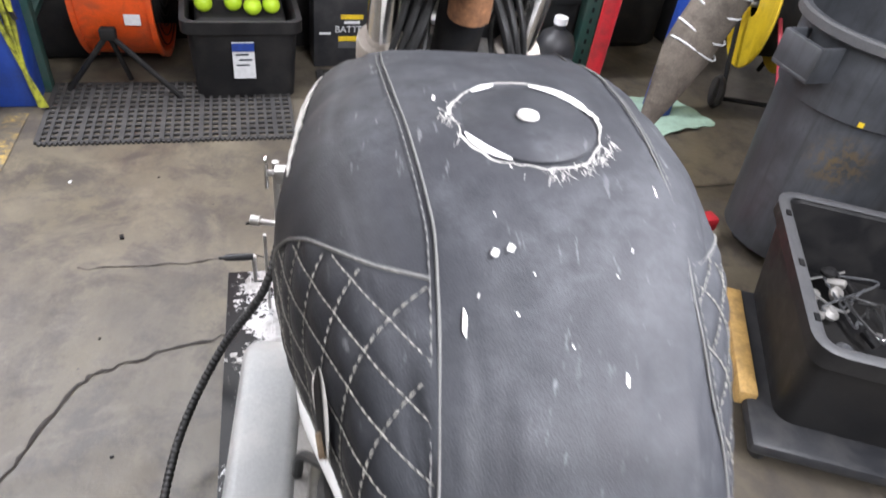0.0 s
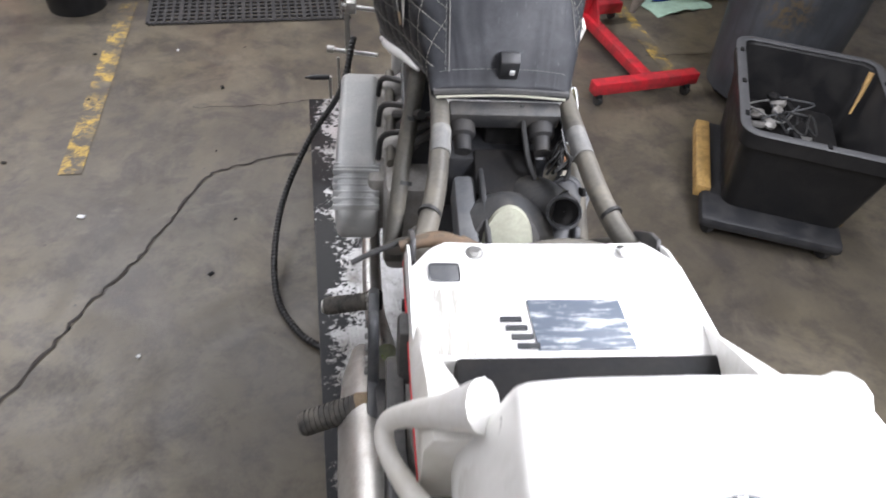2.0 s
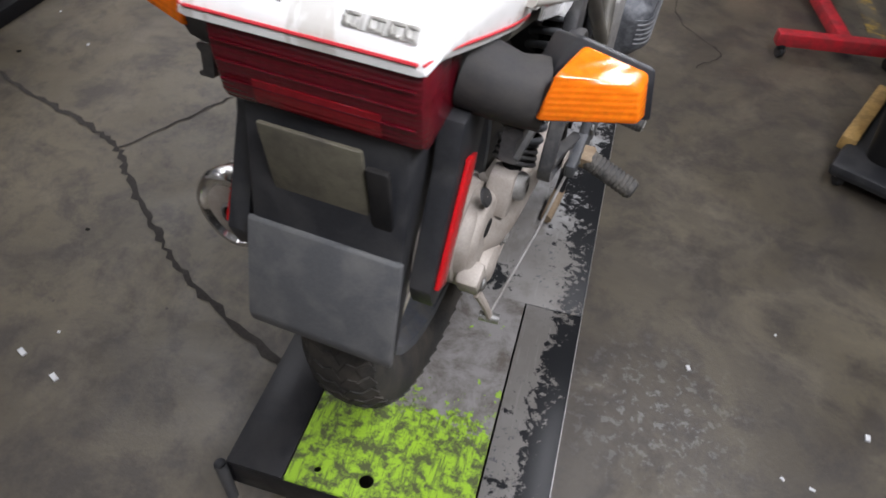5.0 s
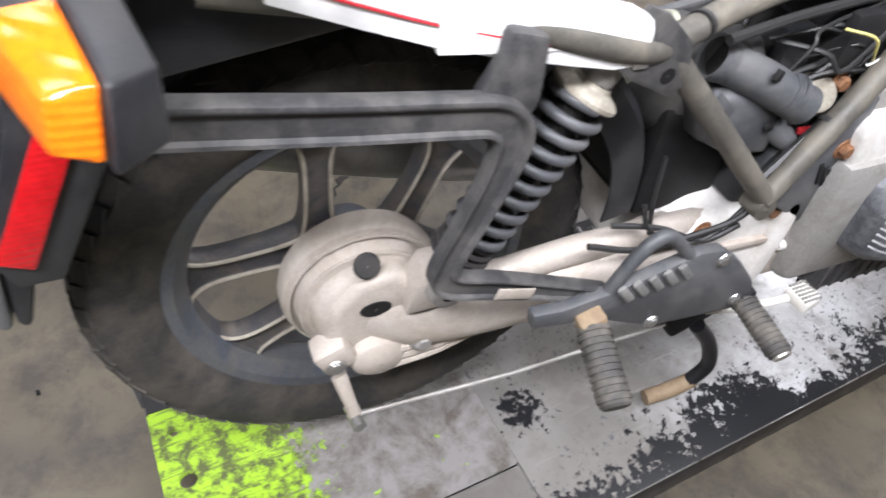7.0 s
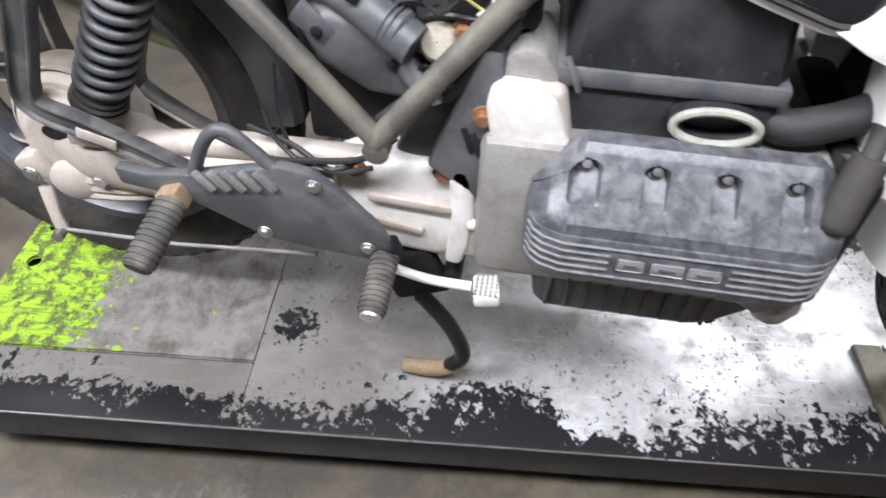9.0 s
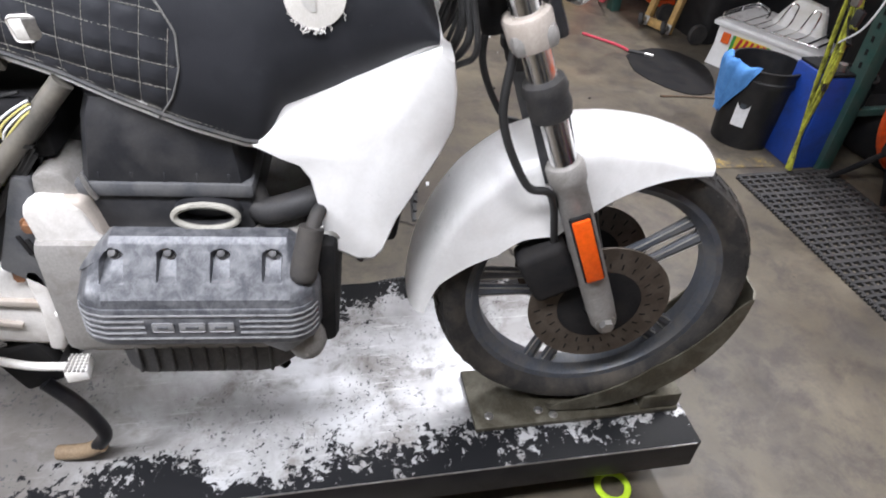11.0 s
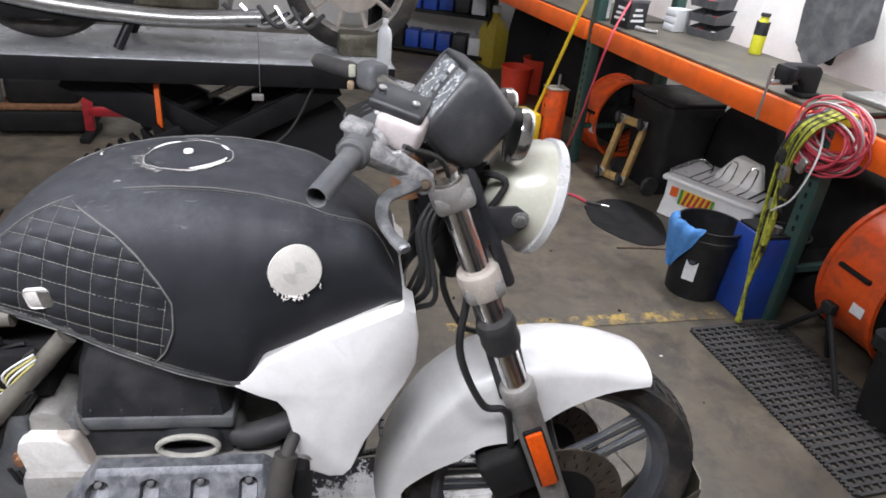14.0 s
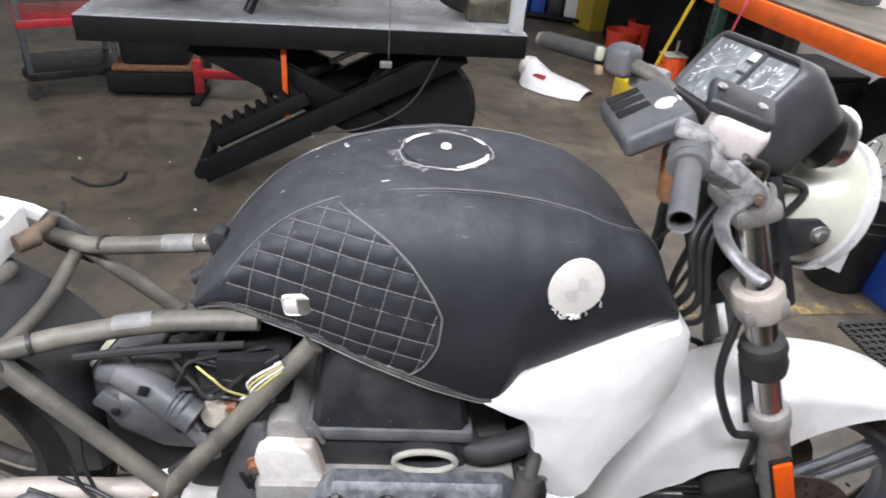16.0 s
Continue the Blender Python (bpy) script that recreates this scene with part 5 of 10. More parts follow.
lone("broom", tube([(-3.62, 2.44, 0.05), (-3.35, 2.6, 0.95), (-3.2, 2.72, 1.5)], 0.012, 8), M["yellow"], "yellow broom handle leaning on the rack", "broom")
lone("wringer", box((0, 0, 0.12), (0.22, 0.2, 0.24), 0.03), M["yellow"], "yellow mop wringer on the floor", "mop wringer", m=pose(-3.55, 2.38, 0, 0, 0, 20))
shelf = thing("battery_shelf", "dark steel shelf full of boxed batteries", "shelf", m=pose(-6.35, 2.05, 0, 0, 0, 70))
for z in (0.05, 0.45, 0.85, 1.25):
    part("board", box((0, 0, z), (1.3, 0.4, 0.03), 0.004), M["dark"], shelf)
for x in (-0.63, 0.63):
    part("upright", box((x, 0, 0.8), (0.04, 0.4, 1.6), 0.004), M["dark"], shelf)
rnd = random.Random(11)
for z in (0.065, 0.465, 0.865):
    for k in range(7):
        part("battery_box", box((-0.52 + 0.17 * k, -0.03, z + 0.085), (0.14, 0.22, 0.15 + rnd.uniform(0, 0.05)), 0.006), M[rnd.choice(("plastic", "label", "plastic_grey", "dark", "blue"))], shelf)

# ---- right of the motorcycle: bins, stand, reel ----
dolly = thing("tote_dolly", "black plastic dolly with wooden rails on casters", "dolly", m=pose(1.19, 1.47, 0, 0, 0, -19))
part("frame", box((0, 0, 0.064), (0.46, 0.60, 0.044), 0.018), M["plastic"], dolly)
for x in (-0.225, 0.225):
    part("wooden_rail", box((x, 0.06, 0.078), (0.05, 0.42, 0.05), 0.006), M["wood"], dolly, "chipped yellow wooden rail")
for x in (-0.19, 0.19):
    for y in (-0.26, 0.26):
        c = part("caster", lathe([(0.001, -0.012), (0.023, -0.012), (0.027, 0), (0.023, 0.012), (0.001, 0.012)], pose(x, y, 0.027, 0, 90, 30), 20), M["rubber"], dolly)
        part("fork", box((x, y, 0.042), (0.04, 0.03, 0.022), 0.005), M["steel"], c)
tote = thing("parts_tote", "open black parts tote with a scuffed grey rim", "tote", m=pose(1.245, 1.51, 0.088, 0, 0, -20))
part("tub", tub(0.46, 0.61, 0.319, 0.86, 0.008, 0.016), M["tote"], tote)


def rim(w, d, z, c=0.05, t=0.016):
    pts = []
    for sx, sy, a0 in ((1, 1, 0), (-1, 1, 90), (-1, -1, 180), (1, -1, 270)):
        for a in np.radians(np.linspace(a0, a0 + 90, 5)):
            pts.append((sx * (w / 2 - c) + c * math.cos(a), sy * (d / 2 - c) + c * math.sin(a), z))
    return tube([*pts, pts[0]], t, 8, flat=0.28, caps=False)


part("rim", rim(0.478, 0.628, 0.321), M["tote_rim"], tote, "scuffed pale grey rim")
for x, y in ((-0.238, 0.2), (-0.238, -0.02), (-0.235, -0.22), (0.238, 0.15), (0.238, -0.12), (0.0, -0.312)):
    part("latch_slot", box((x, y, 0.326), (0.012, 0.024, 0.006)), M["dark"], tote)
rnd = random.Random(3)
for k in range(16):
    x, y, z = rnd.uniform(-0.15, 0.05), rnd.uniform(-0.2, 0.14), 0.145 + rnd.uniform(0.0, 0.05)
    kind = k % 3
    if kind == 0:
        bm = lathe([(0.001, 0), (0.022, 0), (0.024, 0.01), (0.012, 0.02), (0.001, 0.02)], pose(0, 0, 0, rnd.uniform(-40, 40), rnd.uniform(-40, 40), 0), 14)
        nm, lab, mt = "round_fitting", "small steel and plastic fitting in the tote", rnd.choice(("alu_grey", "plastic_grey", "dark"))
    elif kind == 1:
        bm = box((0, 0, 0.01), (0.05, 0.022, 0.018), 0.004, (rnd.uniform(-30, 30), rnd.uniform(-30, 30), rnd.uniform(0, 180)))
        nm, lab, mt = "bracket", "small metal bracket in the tote", rnd.choice(("steel", "alu_grey", "dark"))
    else:
        bm = tube([(rnd.uniform(-0.1, 0.1), rnd.uniform(-0.1, 0.1), rnd.uniform(0.0, 0.05)) for _ in range(5)], 0.0035, 6, 6)
        nm, lab, mt = "loose_wire", "loose cable lying in the tote", rnd.choice(("wire", "tube_grey", "plastic_grey", "wire", "wire"))
    lone(nm, bm, M[mt], lab, nm.replace("_", " "), "parts in the tote", m=pose(1.245, 1.51, 0.105, 0, 0, -20) @ pose(x, y, z))
lone("engine_lump", box((-0.02, -0.02, 0.07), (0.34, 0.46, 0.15), 0.03), M["dark"], "dark heap of motorcycle parts in the tote", "engine lump", m=pose(1.245, 1.51, 0.10, 0, 0, -20))
lone("wooden_stick", tube([(0, 0, 0), (0.012, 0.035, 0.06), (0.02, 0.07, 0.13)], [0.004, 0.007, 0.010], 10, 3), M["wood"], "wooden stick leaning in the tote", "stick", m=pose(1.462, 1.585, 0.285, 0, 0, -20))

bin_ = thing("trash_can", "large grey plastic trash can with side handles", "trash can", m=pose(1.45, 2.14, 0, 0, 0, 25))
part("can_wall", lathe([(0.001, 0.075), (0.215, 0.075), (0.22, 0.06), (0.245, 0.42), (0.252, 0.60), (0.262, 0.605), (0.27, 0.80), (0.285, 0.805), (0.288, 0.825), (0.285, 0.84), (0.265, 0.84), (0.24, 0.45), (0.212, 0.09), (0.001, 0.085)], None, 56), M["bin"], bin_)
for a in (166, 346):
    m = pose(0, 0, 0, 0, 0, a)
    h = bmesh.new()
    box((0.31, 0, 0.70), (0.09, 0.15, 0.018), 0.006, bm=h), box((0.345, 0, 0.745), (0.018, 0.15, 0.10), 0.006, bm=h)
    box((0.305, -0.068, 0.745), (0.08, 0.014, 0.10), 0.005, bm=h), box((0.305, 0.068, 0.745), (0.08, 0.014, 0.10), 0.005, bm=h)
    bmesh.ops.transform(h, matrix=m, verts=h.verts)
    part("handle", h, M["bin"], bin_)
part("rim_band", lathe([(0.286, 0.808), (0.293, 0.812), (0.293, 0.836), (0.286, 0.842)], None, 56), M["tote_rim"], bin_)
part("sticker", box((-0.232, -0.125, 0.615), (0.004, 0.016, 0.014), 0, (0, 0, 28)), M["yellow"], bin_, "small yellow sticker")
dl = part("bin_dolly", lathe([(0.001, 0.045), (0.20, 0.045), (0.205, 0.05), (0.205, 0.072), (0.001, 0.072)], None, 32), M["dark"], bin_)
for k in range(5):
    a = k * 1.2566
    part("caster", lathe([(0.001, -0.012), (0.02, -0.012), (0.023, 0), (0.02, 0.012), (0.001, 0.012)], pose(0.16 * math.cos(a), 0.16 * math.sin(a), 0.023, 0, 90, 40 * k), 16), M["rubber"], dl)

stand = thing("engine_stand", "red steel workshop stand on casters", "stand")
part("foot_bar", box((0.93, 2.11, 0.075), (0.50, 0.055, 0.055), 0.008, (0, 0, 14)), M["red"], stand)
part("foot_bar", box((0.76, 2.75, 0.075), (0.50, 0.055, 0.055), 0.008, (0, 0, 14)), M["red"], stand)
part("spine", box((0.865, 2.42, 0.075), (0.05, 0.66, 0.05), 0.006, (0, 0, 14.5)), M["red"], stand)
part("column", tube([(0.80, 2.69, 0.09), (0.735, 2.56, 0.42), (0.70, 2.47, 0.80), (0.69, 2.44, 1.0)], 0.028, 14), M["red"], stand)
part("gusset", prism([(0, 0), (0.12, 0), (0, 0.16)], -0.004, 0.004, 0, m=pose(0.80, 2.66, 0.1, 0, 0, 194)), M["red"], stand)
for x, y in ((1.13, 2.14), (0.72, 2.04), (0.97, 2.82), (0.55, 2.69)):
    c = part("caster", lathe([(0.001, -0.01), (0.021, -0.01), (0.024, 0), (0.021, 0.01), (0.001, 0.01)], pose(x, y, 0.024, 0, 90, 30), 18), M["rubber"], stand)
    part("fork", box((x, y, 0.045), (0.026, 0.03, 0.02), 0.004), M["dark"], c)

guard = thing("leather_tool_roll", "weathered brown hide roll tied with white cord, hung on the stand", "tool roll")


def hide_roll():
    rings = []
    a, b = Vector((0.935, 2.48, 0.20)), Vector((1.20, 2.62, 0.90))
    way = (b - a).normalized()
    side = way.cross(Vector((0, 1, 0.2))).normalized()
    deep = way.cross(side)
    rn = random.Random(8)
    for t in np.linspace(0, 1, 14):
        w, d = 0.012 + 0.088 * min(1, t * 2.2), 0.010 + 0.05 * min(1, t * 2.0)
        rings.append([a + (b - a) * t + side * (w * math.cos(q) * (1 + 0.12 * math.sin(3 * q + 6 * t))) + deep * (d * math.sin(q) * (1 + rn.uniform(-0.06, 0.06))) for q in np.linspace(0, 2 * math.pi, 18, endpoint=False)])
    return loft(rings)


part("roll", hide_roll(), M["hide"], guard, smooth=60)
for k, z in enumerate((0.55, 0.60, 0.68, 0.74)):
    t = (z - 0.20) / 0.70
    c = Vector((0.935, 2.48, 0.20)).lerp(Vector((1.20, 2.62, 0.90)), t)
    part("cord", tube([c + Vector((0.096 * math.cos(q), 0.058 * math.sin(q), -0.034 * math.cos(q) + 0.008 * math.sin(2 * q + k))) for q in np.linspace(0, 2 * math.pi, 16)], 0.004, 6, caps=False), M["label"], guard, "white cord")
part("hanger", tube([(1.18, 2.61, 0.86), (1.0, 2.55, 1.02), (0.72, 2.46, 0.98)], 0.008, 8, 4), M["steel"], guard)

post = thing("blue_post", "square blue steel post standing on the floor", "post", m=pose(1.305, 3.08, 0, 0, 0, 6))
part("column", box((0, 0, 0.32), (0.10, 0.10, 0.64), 0.008), M["blue"], post)
part("ridge", box((0, -0.052, 0.32), (0.02, 0.01, 0.62), 0.003), M["blue"], post)
cloth(None, ((1.06, 3.17, 0.0), (1.235, 2.85, 0.0), (1.57, 2.985, 0.0), (1.44, 3.24, 0.0)), M["green_cloth"], "rag", "crumpled mint green rag lying on the concrete", "rag", seed=9)

reel = thing("hose_reel", "yellow hose reel on a black wheeled stand", "hose reel", m=pose(1.86, 3.36, 0, 0, 0, -12))
for x in (-0.09, 0.09):
    part("flange", lathe([(0.06, -0.005), (0.29, -0.006), (0.295, 0), (0.29, 0.006), (0.06, 0.005), (0.06, -0.005)], pose(x, 0, 0.43, 0, 90, 0), 48), M["yellow"], reel)
part("coil", lathe([(0.12, -0.085), (0.22, -0.08), (0.225, 0.0), (0.22, 0.08), (0.12, 0.085)], pose(0, 0, 0.43, 0, 90, 0), 40), M["dark"], reel)
part("axle", tube([(-0.17, 0, 0.43), (0.17, 0, 0.43)], 0.016), M["steel"], reel)
for x in (-0.15, 0.15):
    part("stand_leg", tube([(x, -0.22, 0.03), (x, 0, 0.43), (x, 0.22, 0.03)], 0.012, 8), M["dark"], reel)
part("stand_bar", tube([(-0.2, -0.22, 0.04), (0.2, -0.22, 0.04)], 0.012, 8), M["dark"], reel)
for x in (-0.19, 0.19):
    part("wheel", lathe([(0.001, -0.016), (0.07, -0.016), (0.08, 0), (0.07, 0.016), (0.001, 0.016)], pose(x, -0.24, 0.08, 0, 90, 0), 24), M["rubber"], reel)
lone("red_air_hose", tube([(1.80, 3.30, 0.55), (1.76, 3.05, 0.36), (1.77, 2.86, 0.12), (1.86, 2.66, 0.012), (2.05, 2.5, 0.012)], 0.010, 10, 8), M["red_hose"], "red air hose trailing from the reel to the floor", "hose")
lone("black_tub", tub(0.5, 0.45, 0.4, 0.9), M["tote"], "black open tub under the bench", "tub", m=pose(0.72, 3.62, 0, 0, 0, 10))
lone("tyre_stack", lathe([(0.16 + 0.09 * math.cos(a), 0.09 + 0.08 * math.sin(a)) for a in np.linspace(0, 2 * math.pi, 14)], None, 40), M["tyre"], "old tyre lying under the bench", "tyre", m=pose(0.35, 3.6, 0.0))
lone("black_box", box((0, 0, 0.1), (0.13, 0.2, 0.2), 0.01), M["dark"], "small black box on the floor", "box", m=pose(2.1, 1.42, 0, 0, 0, 10))
bottle("hanging_tag_bottle", "black jug with a paper tag under the bench", M["plastic"], pose(0.80, 3.22, 0), 0.09, 0.36, 0.3, M["label"])

# ---- second lift with a motorcycle on it, across the shop ----
lift2 = thing("scissor_lift", "raised black scissor lift with a steel deck", "lift", m=ROOM)
part("deck", plate(-2.53, -1.88, -0.26, 1.52, 0.828, 0.84, bevel=0.002), M["steel_deck"], lift2)
part("near_rail", box((-1.885, 0.63, 0.790), (0.02, 1.78, 0.095), 0.004), M["soot"], lift2)
part("far_rail", box((-2.52, 0.63, 0.795), (0.02, 1.78, 0.085), 0.004), M["soot"], lift2)
for x in (-2.0, -2.4):
    part("scissor_arm", box((x, 0.70, 0.43), (0.05, 1.30, 0.10), 0.006, (27.5, 0, 0)), M["soot"], lift2)
    part("scissor_arm", box((x - 0.06, 0.74, 0.43), (0.05, 1.34, 0.15), 0.006, (-27.5, 0, 0)), M["soot"], lift2)
part("cross_shaft", tube([(-2.42, 0.12, 0.135), (-1.98, 0.12, 0.135)], 0.03, 14), M["soot"], lift2)
part("under_pan", box((-2.2, 0.63, 0.785), (0.56, 1.72, 0.07), 0.01), M["soot"], lift2)
part("base_pan", box((-2.2, 1.15, 0.03), (0.50, 0.50, 0.06), 0.01), M["soot"], lift2)
bm = box((-1.94, 0.40, 0.42), (0.03, 0.46, 0.06), 0.004, (27, 0, 0))
for k in range(8):
    prism([(-0.020, 0), (0.024, 0), (0.010, 0.05), (-0.004, 0.05)], -0.012, 0.012, 0, bm, Matrix.Translation((-1.94, 0.40, 0.42)) @ pose(0, 0, 0, 27, 0, 0) @ pose(0, -0.19 + 0.054 * k, 0.028))
part("lock_ladder", bm, M["soot"], lift2)
part("lock_bar", box((-1.98, 0.51, 0.565), (0.03, 0.022, 0.30), 0.003), M["orange"], lift2, "orange safety lock bar")
part("lock_foot", tube([(-1.98, 0.52, 0.50), (-1.98, 0.60, 0.50), (-1.98, 0.61, 0.485)], 0.007, 8), M["orange"], lift2)
part("cylinder", tube([(-2.2, 0.40, 0.45), (-2.2, 0.70, 0.60)], 0.032), M["soot"], lift2)
part("piston_rod", tube([(-2.2, 0.70, 0.60), (-2.2, 0.86, 0.68)], 0.014), M["steel"], lift2)
part("air_bag", lathe([(0.001, -0.10), (0.24, -0.095), (0.27, -0.05), (0.25, 0.0), (0.27, 0.05), (0.24, 0.095), (0.001, 0.10)], pose(-2.20, 1.12, 0.40, 0, 75, 0), 36), M["soot"], lift2, "black rubber air bag")
part("air_line", tube([(-1.93, 0.62, 0.36), (-1.92, 0.85, 0.40), (-1.92, 1.05, 0.52), (-1.93, 1.18, 0.76)], 0.006, 8, 6), M["wire"], lift2)
part("roller", lathe([(0.001, -0.02), (0.055, -0.02), (0.055, 0.02), (0.001, 0.02)], pose(-1.96, 1.0, 0.33, 0, 90, 0), 24), M["alu_grey"], lift2)
part("hook_chain", tube([(-1.865, 0.94, 0.98), (-1.865, 0.94, 0.72)], 0.002, 6), M["steel"], lift2)
part("hook", box((-1.865, 0.93, 0.70), (0.02, 0.05, 0.03), 0.006), M["alu_grey"], lift2)

bike2 = thing("parked_motorcycle", "stripped motorcycle standing on the raised lift", "motorcycle", m=ROOM)


def simple_wheel(name, c, r, w, mat_rim, parent, hub=0.14):
    wheel = part(name, lathe([(r - 0.06 + 0.06 * math.cos(a) * 1.0, w * math.sin(a)) for a in np.linspace(-1.9, 1.9, 12)], pose(*c, 0, 90, 0), 48), M["tyre"], parent)
    part("rim", lathe([(r - 0.085, -w * 0.7), (r - 0.1, -w * 0.3), (r - 0.1, w * 0.3), (r - 0.085, w * 0.7), (r - 0.072, w * 0.72), (r - 0.072, -w * 0.72), (r - 0.085, -w * 0.7)], pose(*c, 0, 90, 0), 48), mat_rim, wheel)
    part("hub", lathe([(0.001, w * 0.5), (hub * 0.9, w * 0.5), (hub, w * 0.4), (hub, -w * 0.4), (0.001, -w * 0.4)], pose(*c, 0, 90, 0), 32), M["alu"], wheel)
    for k in range(10):
        a = k * 0.6283
        part("spoke", tube([Vector(c) + Vector((0, hub * math.cos(a), hub * math.sin(a))), Vector(c) + Vector((0, (r - 0.09) * math.cos(a), (r - 0.09) * math.sin(a)))], 0.012, 6), M["alu"], wheel)


simple_wheel("front_wheel", (-2.2, 1.36, 1.155), 0.315, 0.05, M["bright"], bike2)
simple_wheel("rear_wheel", (-2.2, 0.06, 1.16), 0.32, 0.06, M["bright"], bike2)
part("engine", box((-2.2, 0.62, 1.10), (0.36, 0.42, 0.24), 0.04), M["alu_grey"], bike2)
part("sump", box((-2.2, 0.62, 0.965), (0.25, 0.38, 0.06), 0.02), M["dark"], bike2)
part("exhaust", tube([(-2.02, 0.95, 1.0), (-2.0, 0.6, 0.985), (-1.99, 0.15, 1.02), (-1.99, -0.15, 1.08)], 0.036, 14, 4), M["steel"], bike2)
part("belly", box((-2.15, 0.35, 1.02), (0.26, 0.95, 0.16), 0.05, seg=3), M["dark"], bike2)
part("side_case", box((-2.04, 0.62, 1.10), (0.06, 0.34, 0.17), 0.025, seg=3), M["olive"], bike2, "dull olive engine side case")
for k in range(5):
    part("hose", tube([(-2.02, 0.80 + 0.07 * k, 1.05), (-2.0, 0.90 + 0.06 * k, 0.97), (-2.05, 1.02 + 0.05 * k, 1.02)], 0.010, 8, 5), M["chrome"] if k % 2 else M["wire"], bike2)
part("stand_leg", tube([(-2.05, 0.45, 1.0), (-2.02, 0.37, 0.845)], 0.02, 10), M["black"], bike2)
part("stand_leg", tube([(-2.35, 0.45, 1.0), (-2.38, 0.37, 0.845)], 0.02, 10), M["black"], bike2)
part("frame_tube", tube([(-2.2, 1.2, 1.75), (-2.2, 0.85, 1.3), (-2.2, 0.2, 1.25), (-2.2, -0.1, 1.5)], 0.03, 10, 4), M["black"], bike2)
part("fork", tube([(-2.12, 1.40, 1.15), (-2.12, 1.18, 1.75)], 0.022), M["bright"], bike2)
part("fork", tube([(-2.28, 1.40, 1.15), (-2.28, 1.18, 1.75)], 0.022), M["bright"], bike2)
part("tank", box((-2.2, 0.75, 1.62), (0.3, 0.55, 0.26), 0.1, seg=4), M["blue"], bike2)
lone("chock_block", box((0, 0, 0.05), (0.26, 0.22, 0.1), 0.01), M["olive"], "olive steel chock on the raised lift", "wheel chock", m=ROOM @ pose(-2.2, 1.40, 0.84))
bottle("spray_bottle", "clear plastic bottle standing on the lift end", M["clear"], ROOM @ pose(-1.93, 1.475, 0.84), 0.032, 0.20, 0.35)
jug = thing("oil_jug", "yellow oil jug with a white cap", "jug", m=pose(-5.95, 2.64, 0, 0, 0, 20) @ Matrix.Scale(1.7, 4))
part("jug_body", loft([[(x * k, y * k, z) for x, y in ((-0.09, -0.05), (0.09, -0.05), (0.09, 0.05), (-0.09, 0.05))] for z, k in ((0, 0.95), (0.01, 1), (0.2, 1), (0.26, 0.6), (0.29, 0.28), (0.31, 0.28))]), M["jug"], jug)
part("jug_cap", lathe([(0.026, 0.31), (0.026, 0.345), (0.001, 0.345)], None, 14), M["label"], jug)

redcart = thing("tool_cart", "black and red tool cart with a cloth on top", "tool cart", m=pose(-3.38, -1.22, 0, 0, 0, 30))
for z in (0.14, 0.44, 0.72):
    part("tray", box((0, 0, z), (0.42, 0.5, 0.05), 0.008), M["red"] if z > 0.2 else M["black"], redcart)
for x in (-0.19, 0.19):
    for y in (-0.23, 0.23):
        part("upright", box((x, y, 0.43), (0.03, 0.03, 0.62), 0.004), M["plastic_grey"], redcart)
        part("caster", lathe([(0.001, -0.012), (0.04, -0.012), (0.045, 0), (0.04, 0.012), (0.001, 0.012)], pose(x, y, 0.05, 0, 90, 20), 18), M["rubber"], redcart)
lone("cart_cloth", box((0, 0, 0.03), (0.44, 0.4, 0.06), 0.025), M["dark"], "dark jacket thrown over the tool cart", "jacket", m=pose(-3.38, -1.22, 0.745, 0, 0, 34))
jack = thing("floor_jack", "red low floor stand beyond the lift", "floor stand", m=pose(-3.3, -0.38, 0, 0, 0, 92))
part("beam", box((0.2, 0, 0.16), (0.5, 0.05, 0.05), 0.005), M["red"], jack)
part("upright", box((-0.05, 0, 0.14), (0.05, 0.05, 0.2), 0.005), M["red"], jack)
part("foot", box((-0.05, 0, 0.02), (0.06, 0.3, 0.04), 0.01), M["dark"], jack)
pallet = thing("engine_crate", "dark low pallet with a rusty engine case", "pallet", m=pose(-3.5, -0.72, 0, 0, 0, 8))
part("pallet_board", box((0, 0, 0.09), (0.5, 0.55, 0.12), 0.01), M["dark"], pallet)
part("case", box((0, 0, 0.26), (0.36, 0.40, 0.2), 0.05, seg=3), M["dark"], pallet)
part("band", box((0, 0, 0.17), (0.44, 0.48, 0.03), 0.006), M["rust"], pallet)
spare = thing("spare_fairing", "white spare fairing with an upturned nose lying on the floor", "fairing", m=pose(-3.95, 1.95, 0, 0, 0, 52))
FAIR = [(-0.26, 0.10, 0.16), (-0.20, 0.17, 0.17), (-0.10, 0.20, 0.10), (0.02, 0.21, 0.075), (0.14, 0.19, 0.065), (0.25, 0.13, 0.04)]
part("shell", shell(loft([[(u, 0.95 * w * q, 0.006 + h * (1 - abs(q) ** 2.2)) for q in np.linspace(-1, 1, 13)] for u, w, h in FAIR], closed=False), 0.004), M["white"], spare, smooth=50)
part("nose", loft([[(-0.27 + o, w * math.cos(a), 0.008 + 0.10 + w * 0.9 * math.sin(a)) for a in np.linspace(0, 2 * math.pi, 18, endpoint=False)] for o, w in ((-0.035, 0.03), (-0.03, 0.06), (0.0, 0.085), (0.05, 0.09))]), M["white_dirty"], spare, smooth=50)
part("red_mark", box((-0.10, -0.10, 0.094), (0.10, 0.03, 0.004), 0, (32, 0, 0)), M["red"], spare)
